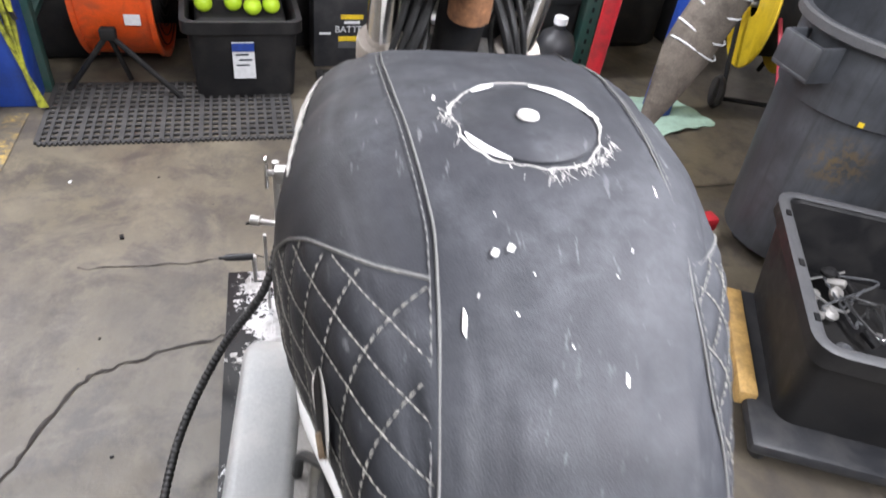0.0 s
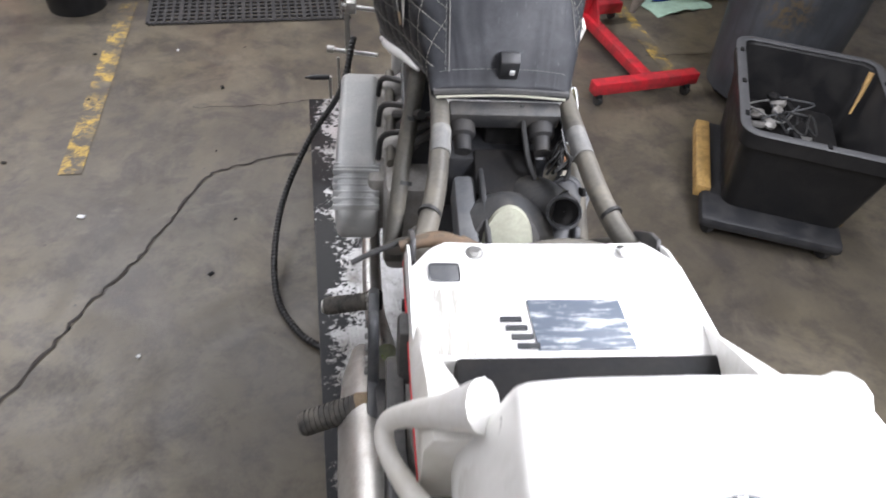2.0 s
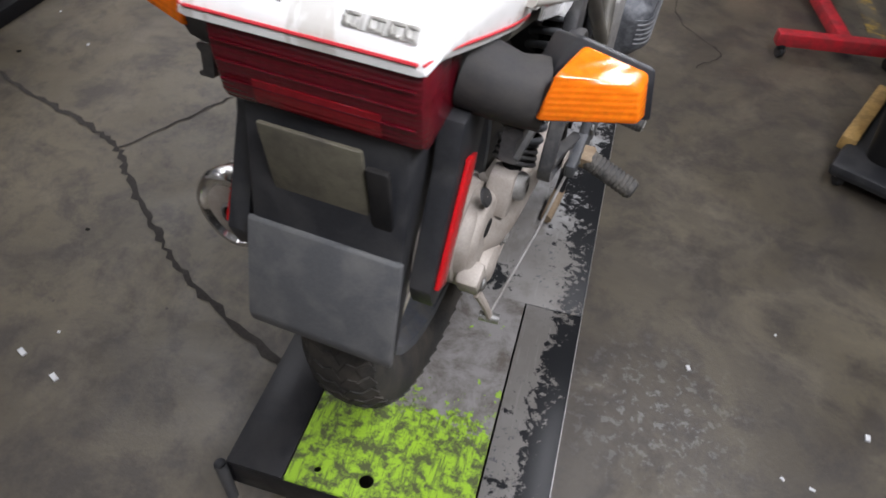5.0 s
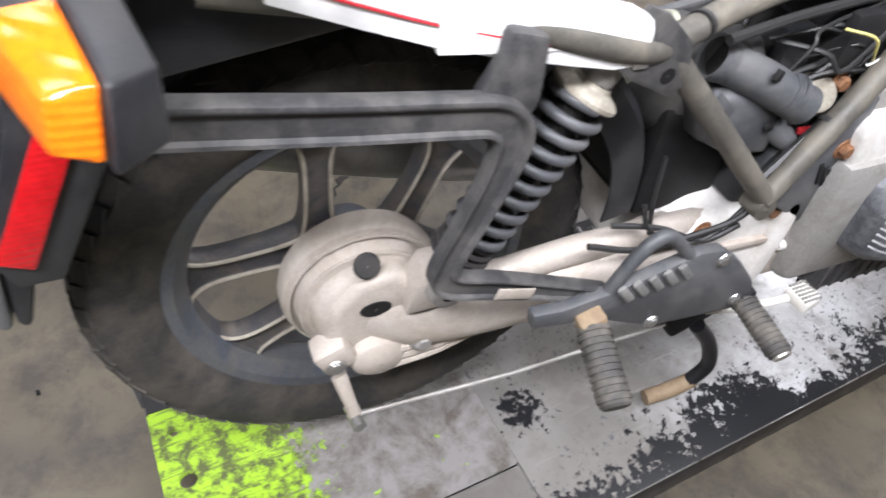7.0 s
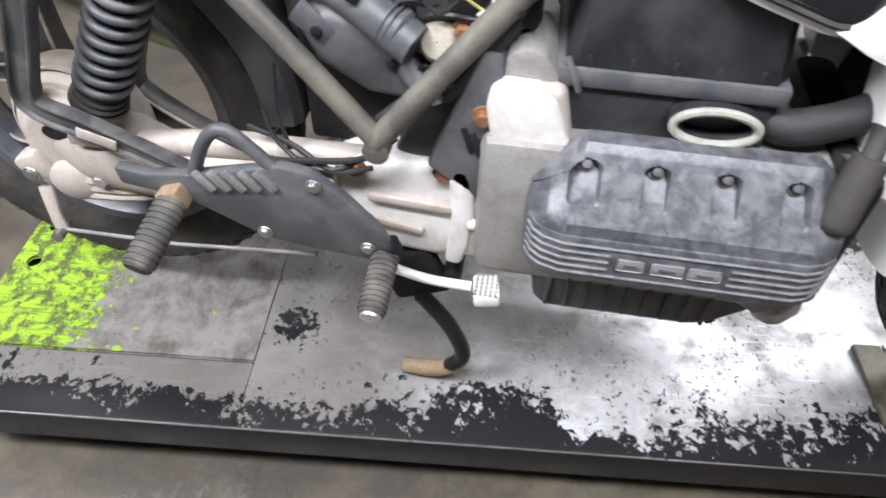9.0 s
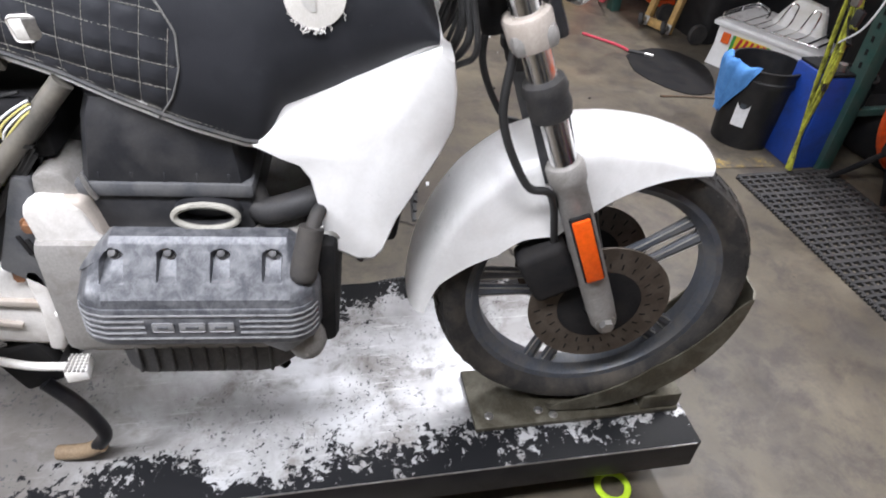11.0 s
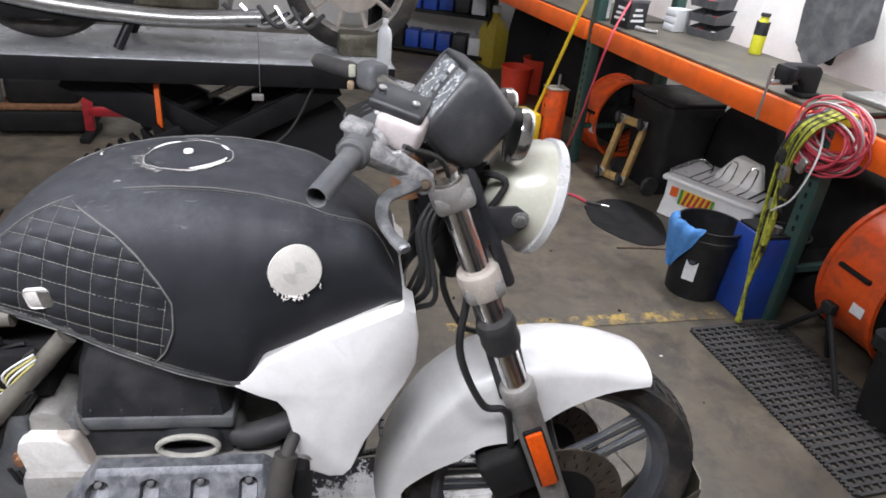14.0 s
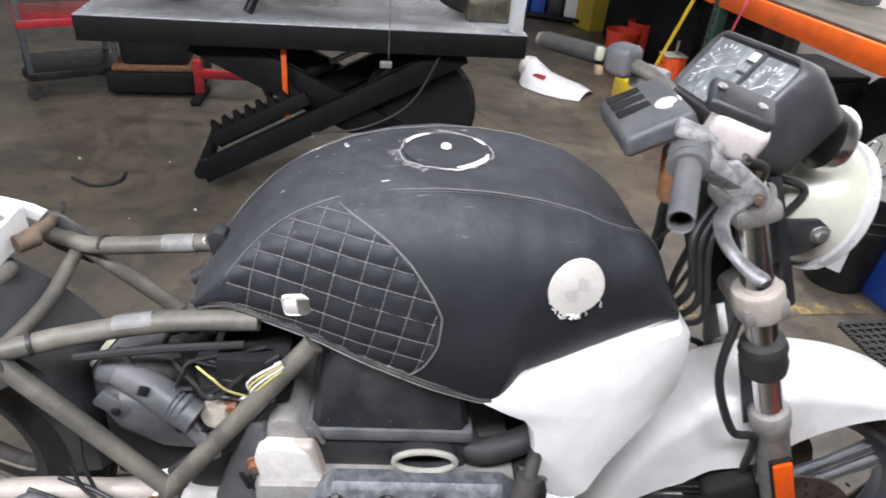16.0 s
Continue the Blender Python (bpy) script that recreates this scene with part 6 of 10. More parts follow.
lone("rubber_strip", tube([(-2.12, -0.72, 0.008), (-2.05, -0.6, 0.008), (-2.1, -0.5, 0.008), (-2.2, -0.5, 0.008)], 0.008, 8, 5), M["rubber"], "curl of black rubber strip on the floor", "rubber strip")
rnd = random.Random(21)
litter = []
for k in range(26):
    x, y = rnd.uniform(-2.8, -0.35), rnd.uniform(-0.9, 2.4)
    if k % 5 == 0:
        x, y = rnd.uniform(0.45, 1.0), rnd.uniform(-0.6, 1.0)
    litter.append((x, y, rnd.uniform(0.004, 0.012), rnd.random()))
bm = bmesh.new()
for x, y, s, q in litter:
    box((x, y, s * 0.3), (s * (1 + q), s, s * 0.5), 0, (0, 0, 180 * q), bm)
lone("floor_debris", bm, M["label"], "scattered pale chips and debris on the floor", "debris", kind="stuff")
bm = bmesh.new()
for k in range(22):
    s = rnd.uniform(0.004, 0.013)
    box((rnd.uniform(-2.6, -0.35), rnd.uniform(-0.9, 2.5), s * 0.3), (s * 1.6, s, s * 0.5), 0, (0, 0, rnd.uniform(0, 180)), bm)
lone("floor_debris", bm, M["dark"], "scattered dark chips and debris on the floor", "debris", kind="stuff")

# ---- the motorcycle ----
bike = thing("motorcycle", "partly stripped white touring motorcycle with a quilted black tank cover", "motorcycle")
AXR, RR = Vector((0, 0.028, 0.594)), 0.320


def along_x(c):
    return pose(*c, 0, 90, 0)


def wheel(name, axis, r, half, spokes, side=0.083):
    """Cast wheel: rim, tyre, hub and spokes."""
    rr = r - side
    prof = [(rr - 0.004, -half * 0.62), (rr + 0.010, -half * 0.66), (rr + 0.012, -half * 0.60), (rr - 0.002, -half * 0.52), (rr - 0.012, -half * 0.30), (rr - 0.013, half * 0.30),
            (rr - 0.002, half * 0.52), (rr + 0.012, half * 0.60), (rr + 0.010, half * 0.66), (rr - 0.003, half * 0.62), (rr - 0.009, half * 0.45), (rr - 0.020, half * 0.28), (rr - 0.020, -half * 0.28), (rr - 0.009, -half * 0.45), (rr - 0.004, -half * 0.62)]
    w = part(name, lathe(prof, along_x(axis), 72), M["rim"], bike)
    k = side / 0.083
    tp = [(rr + 0.006, half * 0.60), (rr + 0.022 * k, half * 0.86), (rr + 0.048 * k, half), (rr + 0.066 * k, half * 0.93), (r - 0.006, half * 0.62), (r, half * 0.25)]
    tp += [(a, -h) for a, h in tp[::-1]]
    part("tyre", lathe(tp, along_x(axis), 96), M["tyre"], w)
    bm = bmesh.new()
    for k in range(54):
        for j, (x, rad, tilt, yaw) in enumerate(((0.0, r, 0, 25), (half * 0.42, r - 0.003, 14, -28), (-half * 0.42, r - 0.003, -14, -28), (half * 0.78, r - 0.013, 42, 20), (-half * 0.78, r - 0.013, -42, 20))):
            a = 2 * math.pi * (k + 0.5 * (j % 2)) / 54
            t = bmesh.new()
            bmesh.ops.create_cube(t, size=1, matrix=Matrix.Diagonal((half * 0.34, r * 0.085, 0.006, 1)))
            m = Matrix.Translation(axis) @ Matrix.Rotation(a, 4, "X") @ pose(x, 0, rad - 0.001, 0, tilt, 0) @ pose(0, 0, 0, 0, 0, yaw)
            bmesh.ops.transform(t, matrix=m, verts=t.verts)
            join(bm, t)
    part("tread", bm, M["tyre"], w, smooth=0)
    part("valve_hub", lathe([(0.012, half * 0.85), (0.045, half * 0.8), (0.052, half * 0.5), (0.05, -half * 0.5), (0.045, -half * 0.8), (0.012, -half * 0.85)], along_x(axis), 32), M["rim"], w)
    for a0, offs in spokes:
        for sgn in (-1, 1) if offs[0] == "twin" else (1,):
            if offs[0] == "twin":
                d = Vector((0, math.cos(a0), math.sin(a0)))
                side = Vector((0, -math.sin(a0), math.cos(a0))) * sgn * offs[1]
                p0, p1 = axis + d * 0.045 + side, axis + d * (rr - 0.010) + side
            else:
                rings, left, right = [], [], []
                c0, c1 = Vector((0, math.cos(offs[1]), math.sin(offs[1]))) * 0.055, Vector((0, math.cos(a0), math.sin(a0))) * (rr - 0.012)
                e = Vector((1, 0, 0)).cross((c1 - c0).normalized())
                for u, hw in ((0.0, 0.034), (0.08, 0.026), (0.18, 0.0195), (0.35, 0.0160), (0.60, 0.0150), (0.76, 0.0165), (0.86, 0.0205), (0.93, 0.028), (0.97, 0.037), (1.0, 0.052)):
                    c, hx = axis + c0.lerp(c1, u) + Vector((-0.004, 0, 0)), 0.021 - 0.004 * u
                    rings.append([c + e * hw * p + Vector((hx * q, 0, 0)) for p, q in ((-1, -0.8), (-0.8, -1), (0.8, -1), (1, -0.8), (1, 0.86), (0.90, 1), (0.80, 0.72), (0.3, 0.62), (-0.3, 0.62), (-0.80, 0.72), (-0.90, 1), (-1, 0.86))])
                    left.append(c + e * (hw * 0.945) + Vector((hx * 0.93, 0, 0)))
                    right.append(c - e * (hw * 0.945) + Vector((hx * 0.93, 0, 0)))
                s = part("spoke", loft(rings), M["spoke"], w, smooth=50)
                for q in (left, right):
                    part("machined_edge", tube(q, 0.0026, 6, 3), M["edge"], s)
                continue
            s = part("spoke", tube([p0, p0.lerp(p1, 0.5), p1], [0.014, 0.0100, 0.0135], 8), M["rim"], w)
            e = (p1 - p0).normalized().cross(Vector((1, 0, 0)))
            for q in (-1, 1):
                part("machined_edge", tube([p0 + e * 0.0100 * q + Vector((0.0085, 0, 0)), p0.lerp(p1, 0.5) + e * 0.0070 * q + Vector((0.0070, 0, 0)), p1 + e * 0.0105 * q + Vector((0.0085, 0, 0))], 0.0018, 5), M["bright"], s)
    return w


fw = wheel("front_wheel", AXF, RF, 0.050, [(a, ("twin", 0.021)) for a in np.radians((36, 108, 180, 252, 324))], 0.064)
for x in (-0.067, 0.067):
    d = part("brake_disc", lathe([(0.076, -0.0022), (0.134, -0.0022), (0.134, 0.0022), (0.076, 0.0022), (0.076, -0.0022)], along_x(AXF + Vector((x, 0, 0))), 56), M["brake_disc"], fw)
    part("disc_carrier", lathe([(0.03, -0.004), (0.080, -0.003), (0.080, 0.003), (0.03, 0.004), (0.03, -0.004)], along_x(AXF + Vector((x, 0, 0))), 32), M["dark"], fw)
    bm = bmesh.new()
    for k in range(24):
        a = k * math.pi / 12
        for rad in (0.094, 0.117):
            t = bmesh.new()
            bmesh.ops.create_cube(t, size=1, matrix=Matrix.Diagonal((0.0052, 0.003, 0.012, 1)))
            join(bm, t, Matrix.Translation(AXF + Vector((x, 0, 0))) @ Matrix.Rotation(a + (0.13 if rad > 0.1 else 0), 4, "X") @ pose(0, 0, rad, 12, 0, 0))
    part("disc_slots", bm, M["dark"], fw, smooth=0)
wheel("rear_wheel", AXR, RR, 0.056, [(math.radians(c + b), ("vee", math.radians(c))) for c in (138, 258, 18) for b in (-39, 35)], 0.101)


# fork
def fy(z):
    return 1.531 - (z - 0.505) * 0.4218


def fp(x, z, out=0.0):
    return Vector((x, fy(z) + out, z))


fork = part("fork_yoke", box((0, fy(1.165) + 0.0, 1.168), (0.25, 0.06, 0.03), 0.01, (23, 0, 0)), M["alu_grey"], bike)
part("steering_stem", tube([(0, fy(1.17) - 0.03, 1.17), (0, fy(1.0) - 0.03, 1.0)], 0.032), M["dark"], bike)
part("lower_yoke", box((0, fy(1.02), 1.022), (0.25, 0.065, 0.036), 0.012, (23, 0, 0)), M["alu_grey"], bike)
for x in (-0.095, 0.095):
    m, _ = along(fp(x, 0.505), fp(x, 1.2))
    leg = part("fork_leg", lathe([(0.001, -0.035), (0.016, -0.032), (0.024, -0.01), (0.026, 0.03), (0.0265, 0.31), (0.030, 0.318), (0.031, 0.345), (0.027, 0.352), (0.021, 0.354)], m, 28), M["alu_grey"], bike, "dull grey fork leg")
    part("stanchion", lathe([(0.0212, 0.34), (0.0212, 0.76)], m, 28), M["chrome"], leg)
    part("dust_boot", lathe([(0.020, 0.432), (0.030, 0.436), (0.033, 0.452), (0.031, 0.47), (0.034, 0.48), (0.030, 0.494), (0.020, 0.498)], m, 28), M["rubber"], leg)
    part("lower_clamp", lathe([(0.020, 0.548), (0.032, 0.548), (0.034, 0.556), (0.034, 0.588), (0.032, 0.592), (0.020, 0.592)], m, 28), M["alu"], leg)
    part("upper_clamp", lathe([(0.020, 0.708), (0.029, 0.708), (0.031, 0.713), (0.031, 0.742), (0.029, 0.746), (0.024, 0.746), (0.023, 0.742)], m, 28), M["alu_grey"], leg)
    part("fork_cap", lathe([(0.024, 0.742), (0.022, 0.745), (0.010, 0.746), (0.009, 0.751), (0.001, 0.752)], m, 24), M["hinge"], leg)
    sg = 1 if x > 0 else -1
    part("axle_nut", hexbolt((x + sg * 0.020, AXF.y, AXF.z - 0.002), (sg, 0, 0), 0.013, 0.014), M["steel"], leg)
    rr_ = part("reflector_base", box(fp(x + sg * 0.028, 0.682), (0.008, 0.036, 0.142), 0.003, (22.9, 0, 0)), M["dark"], leg)
    part("reflector", box(fp(x + sg * 0.034, 0.682), (0.009, 0.030, 0.132), 0.003, (22.9, 0, 0)), M["reflector_lens"], leg, "orange side reflector")
    part("fork_shroud", box(fp(x - sg * 0.030, 1.115, 0.040), (0.066, 0.020, 0.215), 0.009, (25, 0, 0)), M["plastic"], leg)
    part("fender_bracket", prism([(-0.035, -0.075), (0.02, -0.075), (0.03, 0.06), (0.005, 0.075), (-0.03, 0.075)], -0.002, 0.002, 0.001, m=Matrix.Translation(fp(x - sg * 0.018, 0.86)) @ pose(0, 0, 0, 23, 0, 0)), M["plastic_grey"], leg, "dark grey fender stay")
    part("caliper", box(fp(x - sg * 0.028, 0.60, -0.075), (0.06, 0.09, 0.11), 0.015, (30, 0, 0), seg=3), M["dark"], leg)
    part("brake_hose", tube([fp(x, 1.0, -0.03), fp(x + sg * 0.012, 0.90, -0.075), fp(x + sg * 0.02, 0.80, -0.07), fp(x + sg * 0.012, 0.775, -0.035), fp(x - sg * 0.02, 0.66, -0.05)], 0.0065, 10, 8), M["wire"], leg)

# front fender
def fender():
    """Crown radius and skirt edge radius about the axle, by angle."""
    rings = []
    for deg in np.linspace(66, 182, 48):
        a = math.radians(deg)
        crown = float(np.interp(deg, (61, 90, 105, 122, 140, 156, 182), (0.332, 0.346, 0.357, 0.371, 0.370, 0.363, 0.358)))
        edge = float(np.interp(deg, (61, 66, 74, 90, 108, 125, 138, 150, 170, 182), (0.322, 0.312, 0.298, 0.258, 0.217, 0.200, 0.232, 0.244, 0.312, 0.328)))
        half = 0.075 - 0.014 * max(0.0, 72 - deg) / 11
        row = []
        for q in np.linspace(-1, 1, 29):
            if abs(q) < 0.62:
                th = q / 0.62 * 1.5
                row.append((half * math.sin(th) / math.sin(1.5), crown - 0.034 * (1 - math.cos(th)) * min(1, (crown - edge) / 0.04)))
            else:
                k = (abs(q) - 0.62) / 0.38
                top = crown - 0.034 * (1 - math.cos(1.5)) * min(1, (crown - edge) / 0.04)
                row.append((math.copysign(half + 0.002 * k, q), top + (min(edge, top - 0.002) - top) * k))
        rings.append([AXF + Vector((x, r * math.cos(a), r * math.sin(a))) for x, r in row])
    return shell(loft(rings, closed=False), 0.003)


part("front_fender", fender(), M["white"], bike, "glossy white front fender")


# tank and its cover
def smooth_fn(xs, ys, width=0.012):
    g = np.linspace(xs[0] - 0.1, xs[-1] + 0.1, 900)
    v = np.interp(g, xs, ys)
    n = max(1, int(width / (g[1] - g[0])))
    ker = np.hanning(2 * n + 3)
    pad = np.r_[np.full(n + 1, v[0]), v, np.full(n + 1, v[-1])]
    v = np.convolve(pad, ker / ker.sum(), "valid")
    return lambda y: float(np.interp(y, g, v))


TZ = smooth_fn([0.555, 0.575, 0.60, 0.638, 0.69, 0.749, 0.81, 0.87, 0.93, 0.98, 1.045, 1.09, 1.126, 1.159, 1.187], [0.990, 1.022, 1.055, 1.098, 1.134, 1.160, 1.173, 1.178, 1.178, 1.172, 1.156, 1.134, 1.110, 1.079, 1.03], 0.02)
TW = smooth_fn([0.555, 0.62, 0.70, 0.78, 0.87, 0.95, 1.03, 1.10, 1.17, 1.19], [0.104, 0.122, 0.145, 0.172, 0.190, 0.189, 0.178, 0.165, 0.152, 0.142], 0.03)
TB = smooth_fn([0.555, 0.60, 0.72, 0.843, 0.94, 0.965, 0.99, 1.08, 1.17, 1.19], [0.972, 0.985, 0.958, 0.918, 0.886, 0.884, 0.935, 0.972, 1.008, 1.012], 0.008)
SE = 3.2
# towards the front the cover stands up in a shoulder on its right-hand side
SHOULDER = smooth_fn([1.075, 1.10, 1.12, 1.14, 1.155, 1.171, 1.187], [0, 0.008, 0.019, 0.025, 0.019, 0.006, 0], 0.012)


def crest(y, x):
    return TZ(y) + SHOULDER(y) * min(1.0, (max(0.0, x) / 0.10) ** 1.6)


def mid(y):
    return TB(y) + 0.36 * (TZ(y) - TB(y))


def tank_x(y, z):
    """Half width of the tank at a place."""
    zt, zm, zb, w = crest(y, 0.1), mid(y), TB(y), TW(y)
    if z >= zm:
        return w * max(0.0, 1 - min(1.0, (z - zm) / max(1e-4, zt - zm)) ** SE) ** (1 / SE)
    return w * (1 - 0.10 * ((zm - z) / max(1e-4, zm - zb)) ** 2)


def tank_z(y, x):
    zt, zm, w = crest(y, x), mid(y), TW(y)
    return zm + (zt - zm) * max(0.0, 1 - min(1.0, abs(x) / w) ** SE) ** (1 / SE)


SEAM_R = smooth_fn([0.555, 0.60, 0.64, 0.67, 0.72, 0.80, 0.88, 0.95, 1.0, 1.1, 1.17], [0.112, 0.115, 0.106, 0.098, 0.096, 0.102, 0.104, 0.104, 0.104, 0.101, 0.100], 0.02)
SEAM_L = smooth_fn([0.555, 0.60, 0.66, 0.71, 0.764, 0.808, 0.863, 0.921, 1.0, 1.1, 1.17], [0.082, 0.082, 0.081, 0.080, 0.080, 0.085, 0.091, 0.098, 0.104, 0.102, 0.100], 0.02)
ARC = smooth_fn([0.90, 0.921, 0.949, 0.989, 1.034, 1.065, 1.10, 1.1235, 1.1385, 1.148, 1.156], [0.825, 0.839, 0.859, 0.874, 0.877, 0.862, 0.8365, 0.809, 0.775, 0.74, 0.70], 0.012)
WAYS = {1: (Vector((0.195, 0.981)), Vector((0.990, -0.14))), -1: (Vector((0.35, 0.937)), Vector((0.985, -0.17)))}  # the stitch directions in (y, z) on each side
PHASE = (0.0, 0.06)


def arc(z, sg):
    return ARC(z) - (0.017 if sg < 0 else 0.0)


def seam(y, sg):
    return SEAM_R(y) if sg > 0 else SEAM_L(y)


GAP = 0.0325


def quilted(y, z, sg=1):
    return y < arc(z, sg) - 0.001 and z > TB(y) + 0.006 and tank_x(y, z) > seam(y, sg) + 0.003 and y > 0.575


def unrolled(y, z, sg):
    """Height measured along the skin; the panels were sewn flat."""
    return z + 0.8 * (TW(y) - tank_x(y, z)) if z > mid(y) else z


def rolled(y, h, sg):
    lo, hi = mid(y), crest(y, 0.1)
    if h <= lo:
        return h
    for _ in range(14):
        c = (lo + hi) / 2
        lo, hi = (c, hi) if unrolled(y, c, sg) < h else (lo, c)
    return (lo + hi) / 2


def quilt_dent(y, z, sg):
    DA, DB = WAYS[sg]
    z = unrolled(y, z, sg)
    na, nb = y * DA.y - z * DA.x, y * DB.y - z * DB.x
    fa, fb = (na / GAP - PHASE[0]) % 1.0, (nb / GAP - PHASE[1]) % 1.0
    da, db = min(fa, 1 - fa), min(fb, 1 - fb)
    return (0.0042 if sg > 0 else 0.0026) * (min(1, da * 2.6) * min(1, db * 2.6)) ** 0.55 - (0.002 if sg > 0 else 0.001)


def ripple(y, z, sg):
    return noise.noise((7 * y, 7 * z, 3 * sg)) * 0.0022 + noise.noise((22 * y, 22 * z, 9 * sg)) * 0.0008


def cover_x(y, z, sg):
    """Half width of the cover's skin with its quilting and waves."""
    return tank_x(y, z) + (quilt_dent(y, z, sg) if quilted(y, z, sg) else 0.0) + ripple(y, z, sg)


def tank_mesh(grow=0.0, drop=0.0, quilt=True, ny=300, nv=230, y0=0.556, y1=1.187):
    rings = []
    for y in np.linspace(y0, y1, ny):
        zm, zb, w = mid(y), TB(y) - drop, TW(y) + grow
        ring = []
        for s in np.linspace(-1, 1, nv):
            t = abs(s)
            if t < 0.64:
                f = t / 0.64 * math.pi / 2
                x = w * math.sin(f) ** (2 / SE)
                z = zm + (crest(y, math.copysign(x, s)) + grow - zm) * math.cos(f) ** (2 / SE)
            else:
                q = (t - 0.64) / 0.36
                x, z = w * (1 - 0.10 * q * q), zm - (zm - zb) * q
            if quilt and quilted(y, z, 1 if s > 0 else -1):
                x += quilt_dent(y, z, 1 if s > 0 else -1)
            n = ripple(y, z, 0 if abs(s) < 1e-6 else math.copysign(min(1.0, t / 0.3), s))
            ring.append((math.copysign(x + (n if quilt else 0), s), y, z + (n if quilt else 0)))
        rings.append(ring)
    bm = loft(rings, closed=True, caps=True)
    return bm


cover = part("tank_cover", tank_mesh(), M["leather"], bike, "dusty black quilted leatherette tank cover, scuffed", smooth=50)
tank = part("fuel_tank", tank_mesh(-0.006, 0.012, False, 60, 60, 0.560, 1.192), M["white"], bike, "white fuel tank showing at the cover's edge")


def stitches(lines, width=0.0014, dash=0.0062, gap=0.0016, lift_=0.0010):
    """Short threads laid along lines of places on the cover."""
    bm = bmesh.new()
    for line in lines:
        pts = [Vector(p) for p in line]
        if len(pts) < 2:
            continue
        run = np.r_[0, np.cumsum([(b - a).length for a, b in zip(pts, pts[1:])])]
        arr = np.array(pts)
        at = lambda s: Vector([np.interp(s, run, arr[:, k]) for k in range(3)])
        s = 0.0
        while s + dash < run[-1]:
            a, b = at(s), at(s + dash)
            out = Vector((math.copysign(1, a.x) if abs(a.x) > 0.05 else 0.0, 0, 0.6)).normalized()
            side = (b - a).cross(out).normalized() * width / 2
            c = (a + b) / 2 + out * (lift_ + 0.0007)
            v = [bm.verts.new(p) for p in (a - side + out * lift_ * 0.4, a + side + out * lift_ * 0.4, b + side + out * lift_ * 0.4, b - side + out * lift_ * 0.4, c)]
            for i, j in ((0, 1), (1, 2), (2, 3), (3, 0)):
                bm.faces.new((v[i], v[j], v[4]))
            s += dash + gap
    return bm


lines, seams = [], []
for sg in (-1, 1):
    for d, phase in zip(WAYS[sg], PHASE):
        norm = Vector((d.y, -d.x))
        for k in range(-60, 60):
            off = (k + phase) * GAP
            # the line: y * d.y - z * d.x = off
            run = []
            for t in np.linspace(-1.2, 1.4, 700):
                p = norm * off + d * t
                y, z = p.x, rolled(p.x, p.y, sg) if 0.57 < p.x < 0.9 and 0.88 < p.y < 1.3 else 0.0
                if z and z < 1.18 and quilted(y, z, sg):
                    run.append((sg * (cover_x(y, z, sg) + 0.0007), y, z))
                elif run:
                    break
            if len(run) > 6:
                lines.append(run)
    lines.append([(sg * (tank_x(arc(z, sg), z) + 0.001), arc(z, sg), z) for z in np.linspace(0.912, 1.155, 90) if tank_x(arc(z, sg), z) > seam(arc(z, sg), sg) - 0.002])
    seams.append([(sg * (seam(y, sg) + 0.004), y, tank_z(y, sg * (seam(y, sg) + 0.004))) for y in np.linspace(0.57, 1.17, 130) if seam(y, sg) + 0.004 < TW(y)])
    lines.append([(sg * (tank_x(y, TB(y) + 0.008)), y, TB(y) + 0.008) for y in np.linspace(0.575, 0.95, 90)])
for o in (0.005,):
    seams.append([(x, 0.566 + o, tank_z(0.566 + o, x)) for x in np.linspace(-0.095, 0.095, 40)])
part("stitching", stitches(lines, 0.0010, 0.0058, 0.0013), M["thread"], cover, "cream contrast stitching")
tagged(part("seam_stitching", stitches(seams, 0.0009, 0.0085, 0.0006), M["seam_thread"], cover), kind="stuff")
for sg in (-1, 1):
    part("seam_piping", tube([(sg * seam(y, sg), y, tank_z(y, sg * seam(y, sg)) + 0.0006) for y in np.linspace(0.57, 1.175, 70) if seam(y, sg) < TW(y)], 0.0010, 6), M["seam_thread"], cover)
    part("edge_binding", tube([(sg * tank_x(y, TB(y) + 0.002), y, TB(y) + 0.001) for y in np.linspace(0.565, 0.955, 60)], 0.004, 6), M["plastic_dusty"], cover)
    part("arc_piping", tube([(sg * (tank_x(arc(z, sg), z) + 0.0005), arc(z, sg), z) for z in np.linspace(0.912, 1.154, 60) if tank_x(arc(z, sg), z) > seam(arc(z, sg), sg) - 0.002], 0.0015, 6), M["seam_thread"], cover)
part("edge_binding", tube([(x, 0.557, 0.984 + 0.004 * math.cos(x * 15)) for x in np.linspace(-0.102, 0.102, 20)], 0.006, 8), M["plastic_dusty"], cover)
part("cream_edge", tube([(x, 0.5545, 0.977 + 0.006 * math.cos(x * 15)) for x in np.linspace(-0.098, 0.098, 20)], 0.003, 8), M["cream"], cover)
part("bare_edge", tube([(-tank_x(y, TB(y) + 0.002) - 0.001, y, TB(y) - 0.008) for y in np.linspace(0.645, 0.872, 24)], [0.002 + 0.0075 * math.sin(math.pi * k / 23) ** 0.7 for k in range(24)], 10), M["white"], cover, "bare white tank edge below the cover")
